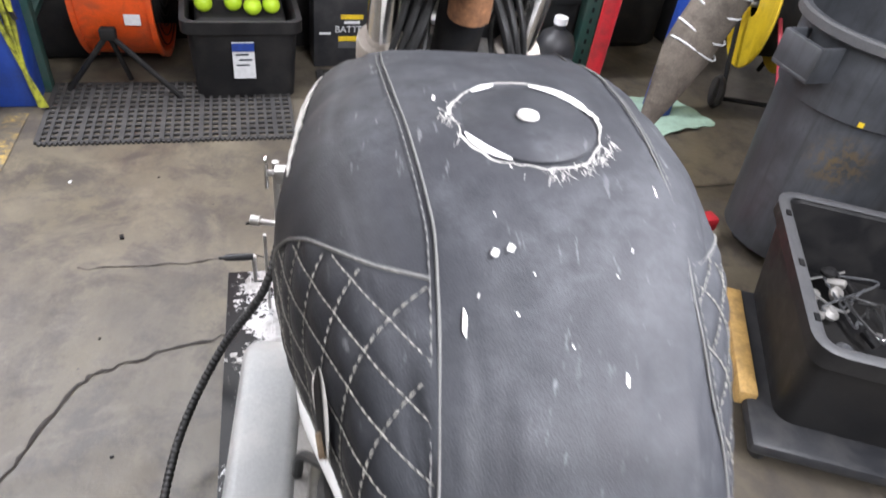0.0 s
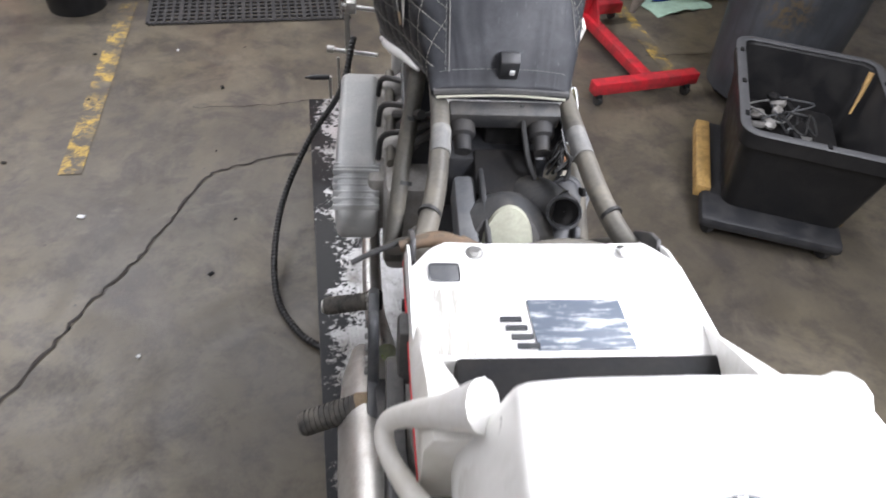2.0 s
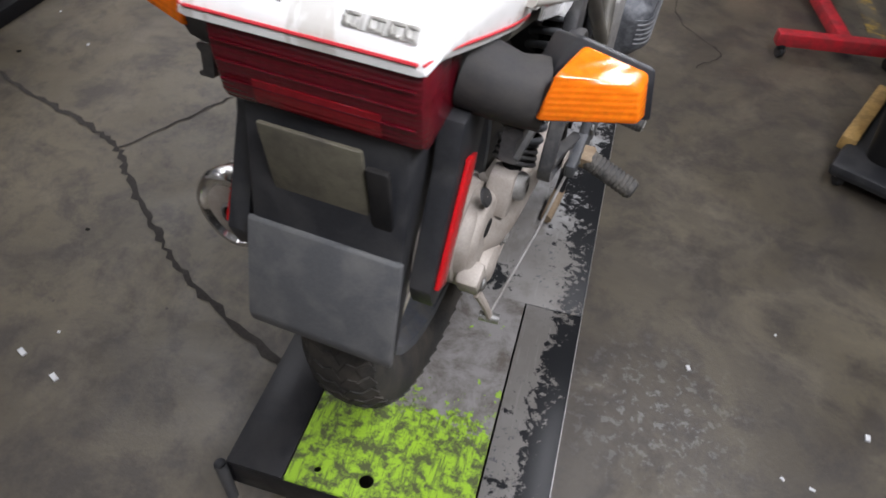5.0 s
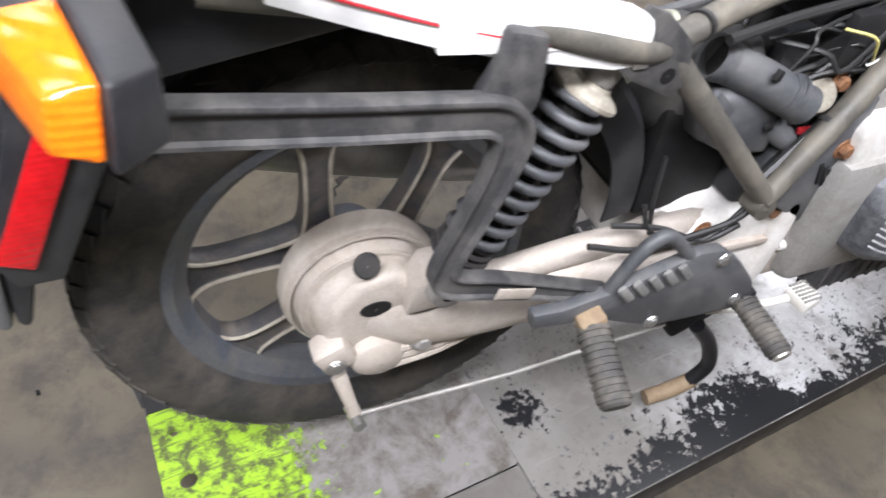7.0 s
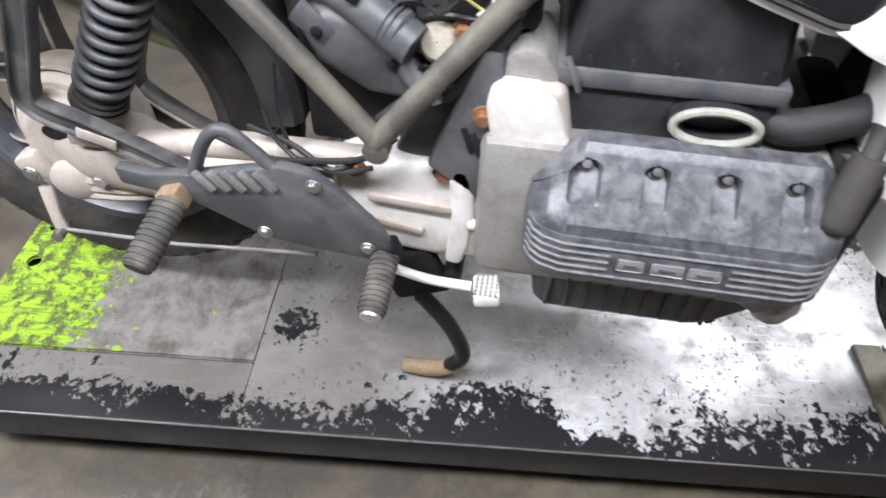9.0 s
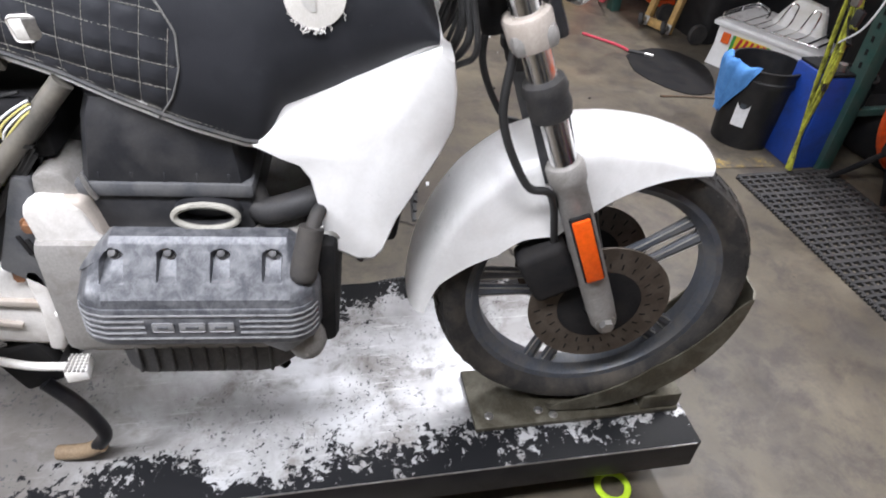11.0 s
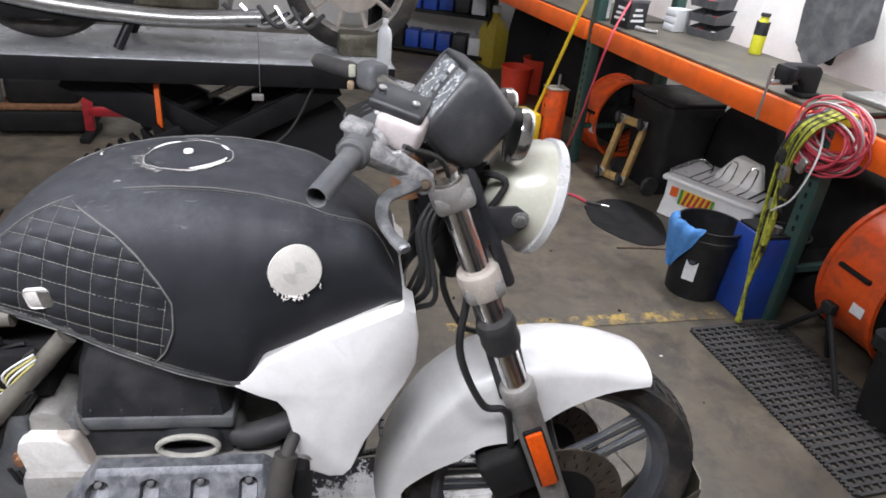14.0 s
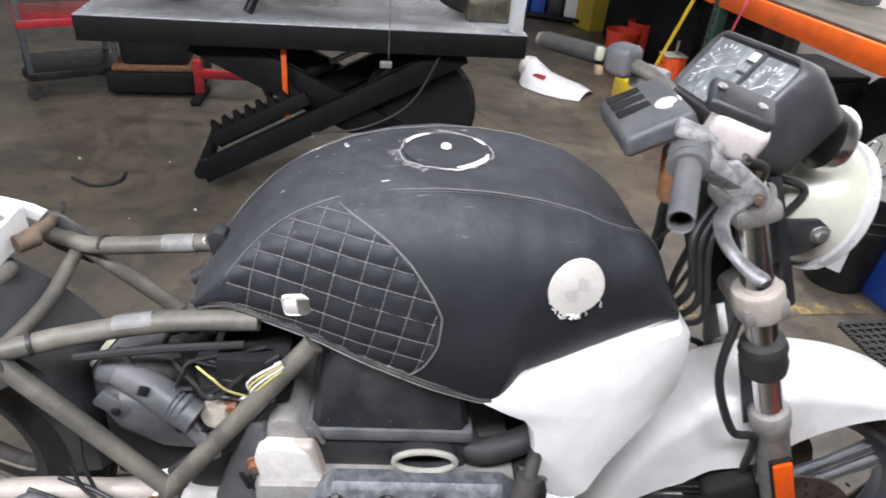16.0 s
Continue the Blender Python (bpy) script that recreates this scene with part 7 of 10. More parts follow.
# torn strip on the left flank where the white backing shows
rnd = random.Random(31)
rows = []
for k in range(40):
    y = 0.885 + 0.20 * k / 39
    zc = mid(y) + 0.62 * (TZ(y) - mid(y)) + 0.002 * math.sin(k * 1.3)
    half = 0.0085 * math.sin(math.pi * (k + 0.5) / 40) ** 0.6 * rnd.uniform(0.65, 1.15)
    rows.append([(-(tank_x(y, zc + half * q) + 0.0026 - 0.0016 * abs(q)), y, zc + half * q) for q in (-1, -0.4, 0.3, 1)])
part("torn_backing", shell(loft(rows, closed=False), 0.0015), M["cloth_white"], cover, "torn white cloth backing")
CAP = Vector((0.0, 0.876, 1.176))


def on_top(x, y, up=0.0):
    return Vector((x, y, tank_z(y, x) + up))


rnd = random.Random(2)
bm = bmesh.new()
for ring_r in (0.0610,):
    vs = []
    for k in range(80):
        a = 2 * math.pi * k / 80
        w = 0.0014 + 0.0034 * max(0.0, math.sin(2.0 * a + 0.9) + 0.4 * math.sin(7 * a)) * rnd.uniform(0.6, 1.0)
        j = rnd.uniform(-0.0014, 0.0014) + 0.0014 * math.sin(5 * a) + 0.0010 * math.sin(11 * a)
        vs.append([bm.verts.new(on_top((ring_r + o + j) * math.cos(a) * 0.98, CAP.y + (ring_r + o + j) * math.sin(a), 0.0010 + (0.0005 if abs(o) < 1e-6 else 0))) for o in (-w / 2, 0.0, w / 2)])
    for k in range(80):
        a, b = vs[k], vs[(k + 1) % 80]
        for i in range(2):
            bm.faces.new((a[i], a[i + 1], b[i + 1], b[i]))
for k in range(120):
    a = rnd.choice((rnd.gauss(-1.0, 0.18), rnd.gauss(3.15, 0.25), rnd.gauss(-1.55, 0.12), rnd.gauss(-0.6, 0.2)))
    r0, ln, w = 0.063 + rnd.uniform(-0.004, 0.008), rnd.uniform(0.002, 0.011), rnd.uniform(0.00015, 0.0005)
    p = Vector((r0 * math.cos(a), CAP.y + r0 * math.sin(a)))
    d = Vector((0.25 + rnd.uniform(-0.9, 0.9), -0.94)).normalized()
    e = p + d * ln
    s = Vector((-d.y, d.x)) * w
    bm.faces.new([bm.verts.new(on_top(q.x, q.y, 0.0025)) for q in (p - s, e - s * 0.3, e + s * 0.3, p + s)])
part("frayed_ring", bm, M["badge_thread"], cover, "frayed white edge round the filler opening", smooth=0)
cap = part("filler_cap", lathe([(0.001, 0.0022), (0.051, 0.0012), (0.055, -0.0015), (0.055, -0.01)], Matrix.Translation(on_top(0, CAP.y, 0.0)), 48), M["leather"], bike, "dark filler cap in the cover's opening")
part("cap_dot", lathe([(0.001, 0.007), (0.008, 0.0068), (0.009, 0.004)], Matrix.Translation(on_top(0, CAP.y)) @ Matrix.Diagonal((1, 0.8, 1, 1)), 20), M["cloth_white"], cap)
for a0, a1, w in ((12, 78, 0.009), (110, 134, 0.006), (-158, -112, 0.008)):
    pts = [Vector((0.0562 * math.cos(math.radians(a)), CAP.y + 0.0562 * math.sin(math.radians(a)), 0)) for a in np.linspace(a0, a1, 18)]
    part("cap_crescent", tube([on_top(p.x, p.y, 0.0022) for p in pts], [0.001, w * 0.45, w * 0.5, w * 0.45, 0.001], 8, flat=0.4), M["white"], cap)
cap.location.x = -0.004
# white scuffs on the cover's top
bm = bmesh.new()
for k in range(9):
    x, y = rnd.uniform(-0.08, 0.08), rnd.choice((rnd.gauss(0.74, 0.05), rnd.gauss(0.80, 0.03), rnd.uniform(0.6, 0.84)))
    ln, w, a = rnd.uniform(0.001, 0.003), rnd.uniform(0.0003, 0.0007), rnd.uniform(-0.6, 0.6) + 1.57
    d, s = Vector((math.cos(a), math.sin(a))) * ln, Vector((-math.sin(a), math.cos(a))) * w
    p = Vector((x, y))
    bm.faces.new([bm.verts.new(on_top(q.x, q.y, 0.0024)) for q in (p - d, p - s, p + d, p + s)])
for x, y, ln, w in ((-0.07, 0.905, 0.005, 0.0015), (-0.045, 0.742, 0.003, 0.003), (-0.035, 0.745, 0.003, 0.003), (-0.066, 0.70, 0.009, 0.0018), (0.032, 0.668, 0.004, 0.0015), (0.086, 0.80, 0.006, 0.0009)):
    bm.faces.new([bm.verts.new(on_top(x + a * w, y + b * ln, 0.0024)) for a, b in ((-1, -0.5), (0.2, -1), (1, 0.4), (-0.1, 1))])
tagged(part("scuffing", bm, M["cloth_white"], cover, "bare white scuffs in the leatherette", smooth=0), kind="stuff")


def patch(yc, zc, r, up, n=40, sg=1, inner=0.0):
    """A round cloth patch on the tank's side."""
    bm = bmesh.new()
    rows = []
    for k in range(n):
        a = 2 * math.pi * k / n
        row = []
        for q in (1.0, 0.97, 0.6, 0.25, 0.0) if not inner else (1.0, inner):
            y, z = yc + r * q * math.cos(a), zc + r * q * math.sin(a)
            row.append((sg * (tank_x(y, z) + (up if q < 1 else 0.0)), y, z))
        rows.append(row)
    return loft([*rows, rows[0]], closed=False, bm=bm)


BY, BZ = 1.036, 1.078
badge = part("round_badge", patch(BY, BZ, 0.036, 0.003), M["badge_cloth"], cover, "round pale embroidered badge, frayed at the bottom")
for k in range(2):
    pts = [(BY, BZ)] + [(BY + 0.016 * math.cos(a), BZ + 0.016 * math.sin(a)) for a in np.linspace(k * math.pi, k * math.pi + math.pi / 2, 8)]
    bm = bmesh.new()
    bm.faces.new([bm.verts.new((tank_x(y, z) + 0.0042, y, z)) for y, z in pts])
    part("badge_quarter", bm, M["badge_thread"], badge)
bm = bmesh.new()
for k in range(26):
    a = rnd.gauss(-1.75, 0.4)
    y, z = BY + 0.035 * math.cos(a), BZ + 0.035 * math.sin(a)
    pts = [(tank_x(y, z) + 0.003, y, z)]
    for j in range(3):
        y, z = y + rnd.uniform(-0.004, 0.004), z - rnd.uniform(0.0, 0.004)
        pts.append((tank_x(y, z) + rnd.uniform(0.002, 0.006), y, z))
    tube(pts, 0.0006, 4, bm=bm)
part("frayed_threads", bm, M["cloth_white"], badge)
# openings cut in the quilting
hx = tank_x(0.697, 1.016)
part("cut_opening", box((hx + 0.001, 0.697, 1.016), (0.006, 0.036, 0.034), 0.006, (6, 12, 0)), M["cloth_white"], cover, "square cut opening with white edges")
part("steel_tab", box((hx + 0.004, 0.706, 1.017), (0.006, 0.017, 0.030), 0.002, (4, 12, 0)), M["steel"], cover)


def slit_patch(grow, up):
    """A leaf-shaped patch on the left flank, from (y, z) 0.711, 1.082 down to 0.679, 1.020."""
    rows = []
    for t in np.linspace(0, 1, 18):
        y, z = 0.711 - 0.032 * t, 1.082 - 0.062 * t
        wd = (0.017 * math.sin(math.pi * min(1.0, t * 1.02)) ** 0.8 * (1 - 0.25 * t)) * grow + 0.0006
        rows.append([(-(tank_x(y + q * wd, z - 0.35 * q * wd) + up), y + q * wd, z - 0.35 * q * wd) for q in (-1, -0.5, 0, 0.5, 1)])
    return loft(rows, closed=False)


torn = part("cut_opening", slit_patch(1.0, 0.0030), M["cloth_white"], cover, "torn slit with white edges")
part("slit", slit_patch(0.52, 0.0042), M["dark"], torn)
part("foam_edge", tube([(-(tank_x(0.690, 1.04) + 0.0045), 0.690, 1.04), (-(tank_x(0.683, 1.03) + 0.0045), 0.683, 1.03), (-(tank_x(0.680, 1.024) + 0.0045), 0.680, 1.024)], 0.0035, 6, 3, flat=0.4), M["brown_tip"], torn)
rows = []
for t in np.linspace(0, 1, 22):
    y = 1.005 + 0.125 * t
    zc = 1.062 - 0.012 * t
    wd = 0.013 * math.sin(math.pi * t) ** 0.7 * (1 + 0.35 * math.sin(17 * t)) + 0.0008
    rows.append([(-(tank_x(y, zc + q * wd) + 0.0016), y, zc + q * wd) for q in (-1, -0.4, 0.4, 1)])
part("bare_patch", loft(rows, closed=False), M["cloth_white"], cover, "white patch where the leatherette has worn through")
latch = part("tank_latch", prism([(-0.014, -0.017), (0.013, -0.015), (0.016, 0.010), (0.005, 0.021), (-0.010, 0.015)], -0.0145, 0.0145, 0.0025, m=pose(0.0, 0.570, 1.024, 20, 0, 0)), M["plastic"], cover, "black buckle with a small white slot")
part("slot", box((0.002, 0.551, 1.022), (0.008, 0.003, 0.008), 0.001, (15, 0, 0)), M["badge_pale"], latch)

# the cover sits a little towards the left flank
for ob in (cover, tank, *cover.children_recursive):
    co = np.empty(len(ob.data.vertices) * 3)
    ob.data.vertices.foreach_get("co", co)
    co = co.reshape(-1, 3)
    co[:, 0] *= np.where(co[:, 0] < 0, 1.075, 0.912)
    ob.data.vertices.foreach_set("co", co.ravel())
    ob.data.update()

# radiator side panels
def side_panel(sg):
    top = [(0.942, 0.880), (0.962, 0.900), (0.99, 0.922), (1.03, 0.945), (1.19, 1.015)]
    rest = [(1.208, 1.0), (1.216, 0.955), (1.216, 0.905), (1.20, 0.865), (1.142, 0.755), (1.122, 0.70), (1.108, 0.682), (1.085, 0.682), (1.052, 0.700), (1.036, 0.725), (1.026, 0.79), (1.018, 0.828), (1.003, 0.850), (0.975, 0.862)]
    poly = [*top, *rest]
    cy, cz = 1.09, 0.86
    rings = []
    for k, up in ((1.0, -0.055), (1.0, -0.004), (0.985, 0.004), (0.95, 0.008), (0.6, 0.012), (0.2, 0.013)):
        row = []
        for y, z in poly:
            y2, z2 = cy + (y - cy) * k, cz + (z - cz) * k
            base = 0.150 - 0.10 * max(0.0, y2 - 1.14) ** 1.0 * 2.2 - 0.11 * max(0.0, 0.80 - z2) + 0.02 * max(0.0, z2 - 0.9)
            crease = 0.010 if z2 < 0.752 else 0.0
            row.append((sg * (base + up + crease), y2, z2))
        rings.append(row)
    return loft(rings)


for sg in (-1, 1):
    p = part("radiator_panel", side_panel(sg), M["white"], bike, "glossy white radiator side panel", smooth=32)
    part("panel_screw", lathe([(0.001, 0.003), (0.004, 0.002), (0.0045, 0)], pose(sg * 0.149, 1.09, 0.705, 0, 90 * sg, 0), 12), M["steel"], p)
part("radiator", box((0, 1.13, 0.84), (0.23, 0.07, 0.30), 0.01, (-8, 0, 0)), M["dark"], bike)
for k in range(14):
    part("radiator_fin", box((0, 1.172, 0.72 + 0.018 * k), (0.2, 0.006, 0.004), 0, (-8, 0, 0)), M["plastic_grey"], bike)

# cockpit
FM = Matrix.Translation((0, 1.2065, 1.3125)) @ Matrix(((1, 0, 0, 0), (0, 0.581, -0.814, 0), (0, 0.814, 0.581, 0), (0, 0, 0, 1)))


def dial_ring(hw, v0, v1, w, c=0.022, n=6):
    """A rounded rectangle across the dial face: half width, lower and upper edge, height over the face."""
    return [FM @ Vector((x, y + (v0 + v1) / 2, w)) for x, y, _ in rounded(hw, (v1 - v0) / 2, 0, c, n=n)]


cluster = part("instrument_panel", loft([dial_ring(*r) for r in ((0.060, -0.030, 0.020, -0.100), (0.088, -0.050, 0.036, -0.097), (0.100, -0.058, 0.046, -0.088), (0.108, -0.068, 0.055, -0.050), (0.113, -0.062, 0.060, -0.020), (0.112, -0.055, 0.055, -0.004), (0.110, -0.053, 0.053, 0.003), (0.107, -0.050, 0.050, 0.005), (0.104, -0.047, 0.047, 0.004, 0.018), (0.102, -0.045, 0.045, -0.003, 0.016))]), M["plastic_cluster"], bike, "black instrument housing with two scratched dials", smooth=45)


def on_face(c, s, bevel, mat, name, label=""):
    bm = box(c, s, bevel)
    bmesh.ops.transform(bm, matrix=FM, verts=bm.verts)
    return part(name, bm, mat, cluster, label)


on_face((-0.050, 0.0, -0.001), (0.098, 0.086, 0.004), 0.0015, M["glass"], "speedometer", "scratched grey speedometer glass")
on_face((0.064, 0.004, -0.001), (0.070, 0.076, 0.004), 0.0015, M["glass"], "tachometer", "scratched grey tachometer glass")
on_face((0.013, 0.0, 0.0005), (0.026, 0.088, 0.007), 0.002, M["plastic_cluster"], "lamp_bar")
for k in range(5):
    on_face((0.013, 0.033 - 0.0165 * k, 0.004), (0.018, 0.012, 0.003), 0.001, M["label"] if k == 0 else M["glass"], "warning_lamp")
rnd = random.Random(14)
bm = bmesh.new()
for cx, cy, rad in ((-0.052, 0.0, 0.036), (0.066, 0.004, 0.027)):
    for k in range(16):
        a = math.radians(-50 + k * 280 / 15)
        box((cx + rad * math.cos(a), cy + rad * math.sin(a), 0.0014), (0.0055, 0.0016, 0.0006), 0, (0, 0, math.degrees(a)), bm)
    box((cx - 0.008, cy - 0.004, 0.0015), (0.03, 0.0018, 0.0006), 0, (0, 0, 35), bm)
    for k in range(5):
        box((cx + rnd.uniform(-0.03, 0.03), cy + rnd.uniform(-0.03, 0.03), 0.0015), (rnd.uniform(0.006, 0.02), 0.0008, 0.0004), 0, (0, 0, rnd.uniform(0, 180)), bm)
bmesh.ops.transform(bm, matrix=FM, verts=bm.verts)
tagged(part("dial_marks", bm, M["label"], cluster, "white dial marks"), kind="stuff")

DIALS = Matrix.Translation((-0.012, 1.276, 1.273)) @ Matrix.Rotation(radians(-5), 4, "Y") @ Matrix.Diagonal((1.07, 1, 1, 1)) @ Matrix.Translation((0, -1.25, -1.29))
cluster.matrix_basis = DIALS

head = part("headlight_shell", lathe([(0.03, -0.075), (0.06, -0.06), (0.085, -0.03), (0.097, 0.0), (0.1, 0.028)], along((0, 1.385, 1.137), (0, 1.48, 1.112))[0], 48), M["cream"], bike, "cream headlight shell with a pale ring")
part("headlight_ring", lathe([(0.099, 0.02), (0.106, 0.022), (0.107, 0.036), (0.100, 0.042), (0.092, 0.042)], along((0, 1.385, 1.137), (0, 1.48, 1.112))[0], 48), M["badge_pale"], head)
part("headlight_lens", lathe([(0.095, 0.041), (0.06, 0.050), (0.001, 0.054)], along((0, 1.385, 1.137), (0, 1.48, 1.112))[0], 48), M["glass"], head)
for sg in (-1, 1):
    part("headlight_arm", prism([(1.268, 1.11), (1.275, 1.15), (1.35, 1.155), (1.372, 1.14), (1.372, 1.12), (1.355, 1.105), (1.30, 1.075)], sg * 0.098, sg * 0.106, 0.002), M["plastic"], head)
    part("headlight_bolt", hexbolt((sg * 0.106, 1.358, 1.131), (sg, 0, 0), 0.010, 0.008), M["steel"], head)
    part("horn", lathe([(0.001, 0.006), (0.012, 0.006), (0.014, 0.002), (0.024, 0.004), (0.028, 0.0), (0.036, 0.002), (0.038, -0.004), (0.036, -0.014), (0.02, -0.018), (0.001, -0.018)], along((sg * 0.052, 1.352, 1.246), (sg * 0.052, 1.45, 1.226))[0] @ Matrix.Scale(1.12, 4), 32), M["chrome"], bike, "round chromed horn")
part("headlight_loom", tube([(0.02, 1.31, 1.16), (0.05, 1.30, 1.19), (0.07, 1.335, 1.18), (0.06, 1.30, 1.11), (0.03, 1.28, 1.08)], 0.006, 8, 6), M["wire"], head)

hc = Vector((0, 1.345, 1.15))
head.matrix_basis = Matrix.Translation(hc) @ Matrix.Scale(0.89, 4) @ Matrix.Translation(-hc)

for sg in (-1, 1):
    tip = Vector((0.270, 1.080, 1.256)) if sg > 0 else Vector((-0.335, 1.045, 1.248))
    pts = [(0.02, 1.225, 1.20), (0.08, 1.19, 1.238), (0.13, 1.145, 1.262), (0.19, 1.112, 1.266), tip] if sg > 0 else [(-0.02, 1.225, 1.20), (-0.10, 1.205, 1.238), (-0.16, 1.165, 1.258), (-0.22, 1.12, 1.258), tip]
    h = part("handlebar", tube(pts, 0.0112, 14, 6), M["black"] if sg > 0 else M["tube"], bike)
    if sg > 0:
        m, ln = along((0.195, 1.110, 1.266), (0.299, 1.068, 1.252))
        part("throttle_tube", lathe([(0.0118, 0), (0.0142, 0.002), (0.0130, 0.01), (0.0126, ln - 0.002), (0.0120, ln), (0.0104, ln - 0.001), (0.0104, ln * 0.5), (0.001, ln * 0.5)], m, 24), M["plastic_grey"], h, "bare grey throttle tube, open at the end")
    else:
        m, ln = along((-0.215, 1.122, 1.258), (-0.325, 1.051, 1.249))
        part("grip_stub", lathe([(0.012, 0), (0.015, 0.002), (0.014, ln), (0.004, ln + 0.003)], m, 20), M["rubber"], h)
    c = Vector((0.190, 1.118, 1.284)) if sg > 0 else Vector((-0.185, 1.145, 1.262))
    if sg > 0:
        sw = part("throttle_collar", tube([(0.176, 1.118, 1.269), (0.190, 1.112, 1.268), (0.205, 1.106, 1.264)], [0.0205, 0.0215, 0.0185], 18, 3), M["plastic_grey"], bike, "dusty grey throttle collar")
        part("collar_guard", box((0.178, 1.112, 1.292), (0.030, 0.036, 0.012), 0.005, (-14, 8, -22)), M["perch"], sw)
        part("cable_wheel", lathe([(0.001, 0.006), (0.020, 0.006), (0.024, 0.0), (0.020, -0.006), (0.001, -0.006)], along((0.172, 1.128, 1.268), (0.120, 1.15, 1.272))[0], 20), M["perch"], sw)
    else:
        sw = part("switch_housing", box(c, (0.046, 0.044, 0.048), 0.012, (0, 0, 38), seg=3), M["plastic_grey"], bike, "dusty grey handlebar switch block")
        part("switch_button", box(c + Vector((-0.012, -0.034, 0.004)), (0.014, 0.012, 0.020), 0.003), M["dusty_cream"], sw)
        part("switch_button", box(c + Vector((0.006, -0.036, -0.016)), (0.018, 0.012, 0.014), 0.004), M["brown_tip"], sw)
    if sg > 0:
        pc = part("lever_perch", tube([(0.186, 1.118, 1.268), (0.182, 1.146, 1.254), (0.176, 1.172, 1.240), (0.172, 1.198, 1.226)], [0.021, 0.019, 0.015, 0.016], 10, 3, flat=0.8), M["perch"], sw, "chipped grey brake lever perch")
        part("perch_clamp", tube([(0.176, 1.116, 1.267), (0.200, 1.107, 1.265)], 0.0215, 16), M["plastic_grey"], pc)
        part("perch_plate", prism([(1.135, 1.262), (1.165, 1.268), (1.208, 1.238), (1.212, 1.215), (1.196, 1.209), (1.150, 1.238)], 0.182, 0.190, 0.003), M["perch"], pc)
        part("pivot_bolt", hexbolt((0.190, 1.198, 1.225), (1, 0, 0), 0.0055, 0.004), M["hinge"], pc)
        part("perch_bolt", hexbolt((0.190, 1.150, 1.256), (1, 0, 0), 0.006, 0.004), M["rust"], pc)
    else:
        part("lever_perch", box(c + Vector((-0.002, 0.048, -0.026)), (0.05, 0.05, 0.034), 0.010, (0, 0, 38)), M["perch"], sw)
    lv = part("brake_lever" if sg > 0 else "clutch_lever", tube([(0.176, 1.196, 1.226), (0.200, 1.170, 1.222), (0.226, 1.146, 1.219), (0.255, 1.142, 1.208), (0.280, 1.153, 1.198), (0.298, 1.164, 1.194), (0.303, 1.166, 1.193)], [0.012, 0.010, 0.0085, 0.0075, 0.007, 0.0085, 0.006], 12, 6, flat=0.75) if sg > 0 else
              tube([c + Vector((sg * 0.02, 0.045, -0.015)), c + Vector((sg * 0.07, 0.03, -0.02)), c + Vector((sg * 0.14, -0.02, -0.02)), c + Vector((sg * 0.17, -0.04, -0.02))], [0.010, 0.009, 0.008, 0.009], 10, 6, flat=0.6), M["lever"] if sg > 0 else M["black"], bike)
    part("cable", tube([c + Vector((0, 0.05, -0.01)), c + Vector((sg * -0.05, 0.11, -0.05)), (sg * 0.045, 1.255, 1.12), (sg * 0.055, 1.215, 1.02), (sg * 0.05, 1.19, 0.94)], 0.0035, 8, 8), M["wire"], bike)
    for k in range(3):
        part("loom", tube([(sg * (0.03 + 0.015 * k), 1.255, 1.16), (sg * (0.055 + 0.012 * k), 1.215 + 0.006 * k, 1.10), (sg * (0.075 + 0.010 * k), 1.222 + 0.010 * k, 1.03 - 0.015 * k), (sg * (0.05 + 0.012 * k), 1.205 + 0.006 * k, 0.965), (sg * 0.04, 1.17, 0.92)], 0.0065 - 0.001 * k, 9, 6), M["wire"], bike)
res = part("brake_reservoir", box((0.160, 1.166, 1.287), (0.044, 0.060, 0.046), 0.010, (-14, 14, -22), seg=3), M["reservoir"], bike, "yellowed clear brake fluid reservoir")
part("reservoir_lid", box((0.157, 1.164, 1.317), (0.050, 0.070, 0.016), 0.006, (-14, 14, -22), seg=3), M["plastic"], res, "black reservoir lid with two screws")
for o in (-0.022, 0.022):
    part("lid_screw", lathe([(0.001, 0.0025), (0.005, 0.002), (0.0055, 0)], pose(0.159 + o * 0.4, 1.162 + o * 0.9, 1.3262 - o * 0.30, -14, 14, 0), 12), M["steel"], res)
pod = part("switch_panel", prism([(-0.045, -0.015), (-0.04, 0.015), (0.05, 0.022), (0.055, -0.012)], -0.070, 0.070, 0.009, m=pose(-0.032, 1.138, 1.228, 26, 0, 0), seg=3), M["plastic_grey"], bike, "grey centre panel with three slotted vents")
for k in range(3):
    part("slot", box((-0.082 + 0.026 * k, 1.122, 1.2395), (0.018, 0.046, 0.006), 0.0025, (26, 0, 0)), M["dark"], pod)
part("key_switch", lathe([(0.001, 0.004), (0.010, 0.004), (0.012, 0.002), (0.017, 0.002), (0.018, -0.004)], pose(-0.01, 1.158, 1.2585, 26, 0, 0), 20), M["badge_pale"], pod)
part("ignition_stem", tube([(0, 1.19, 1.20), (0, 1.20, 1.13)], 0.026, 14), M["rust"], bike)

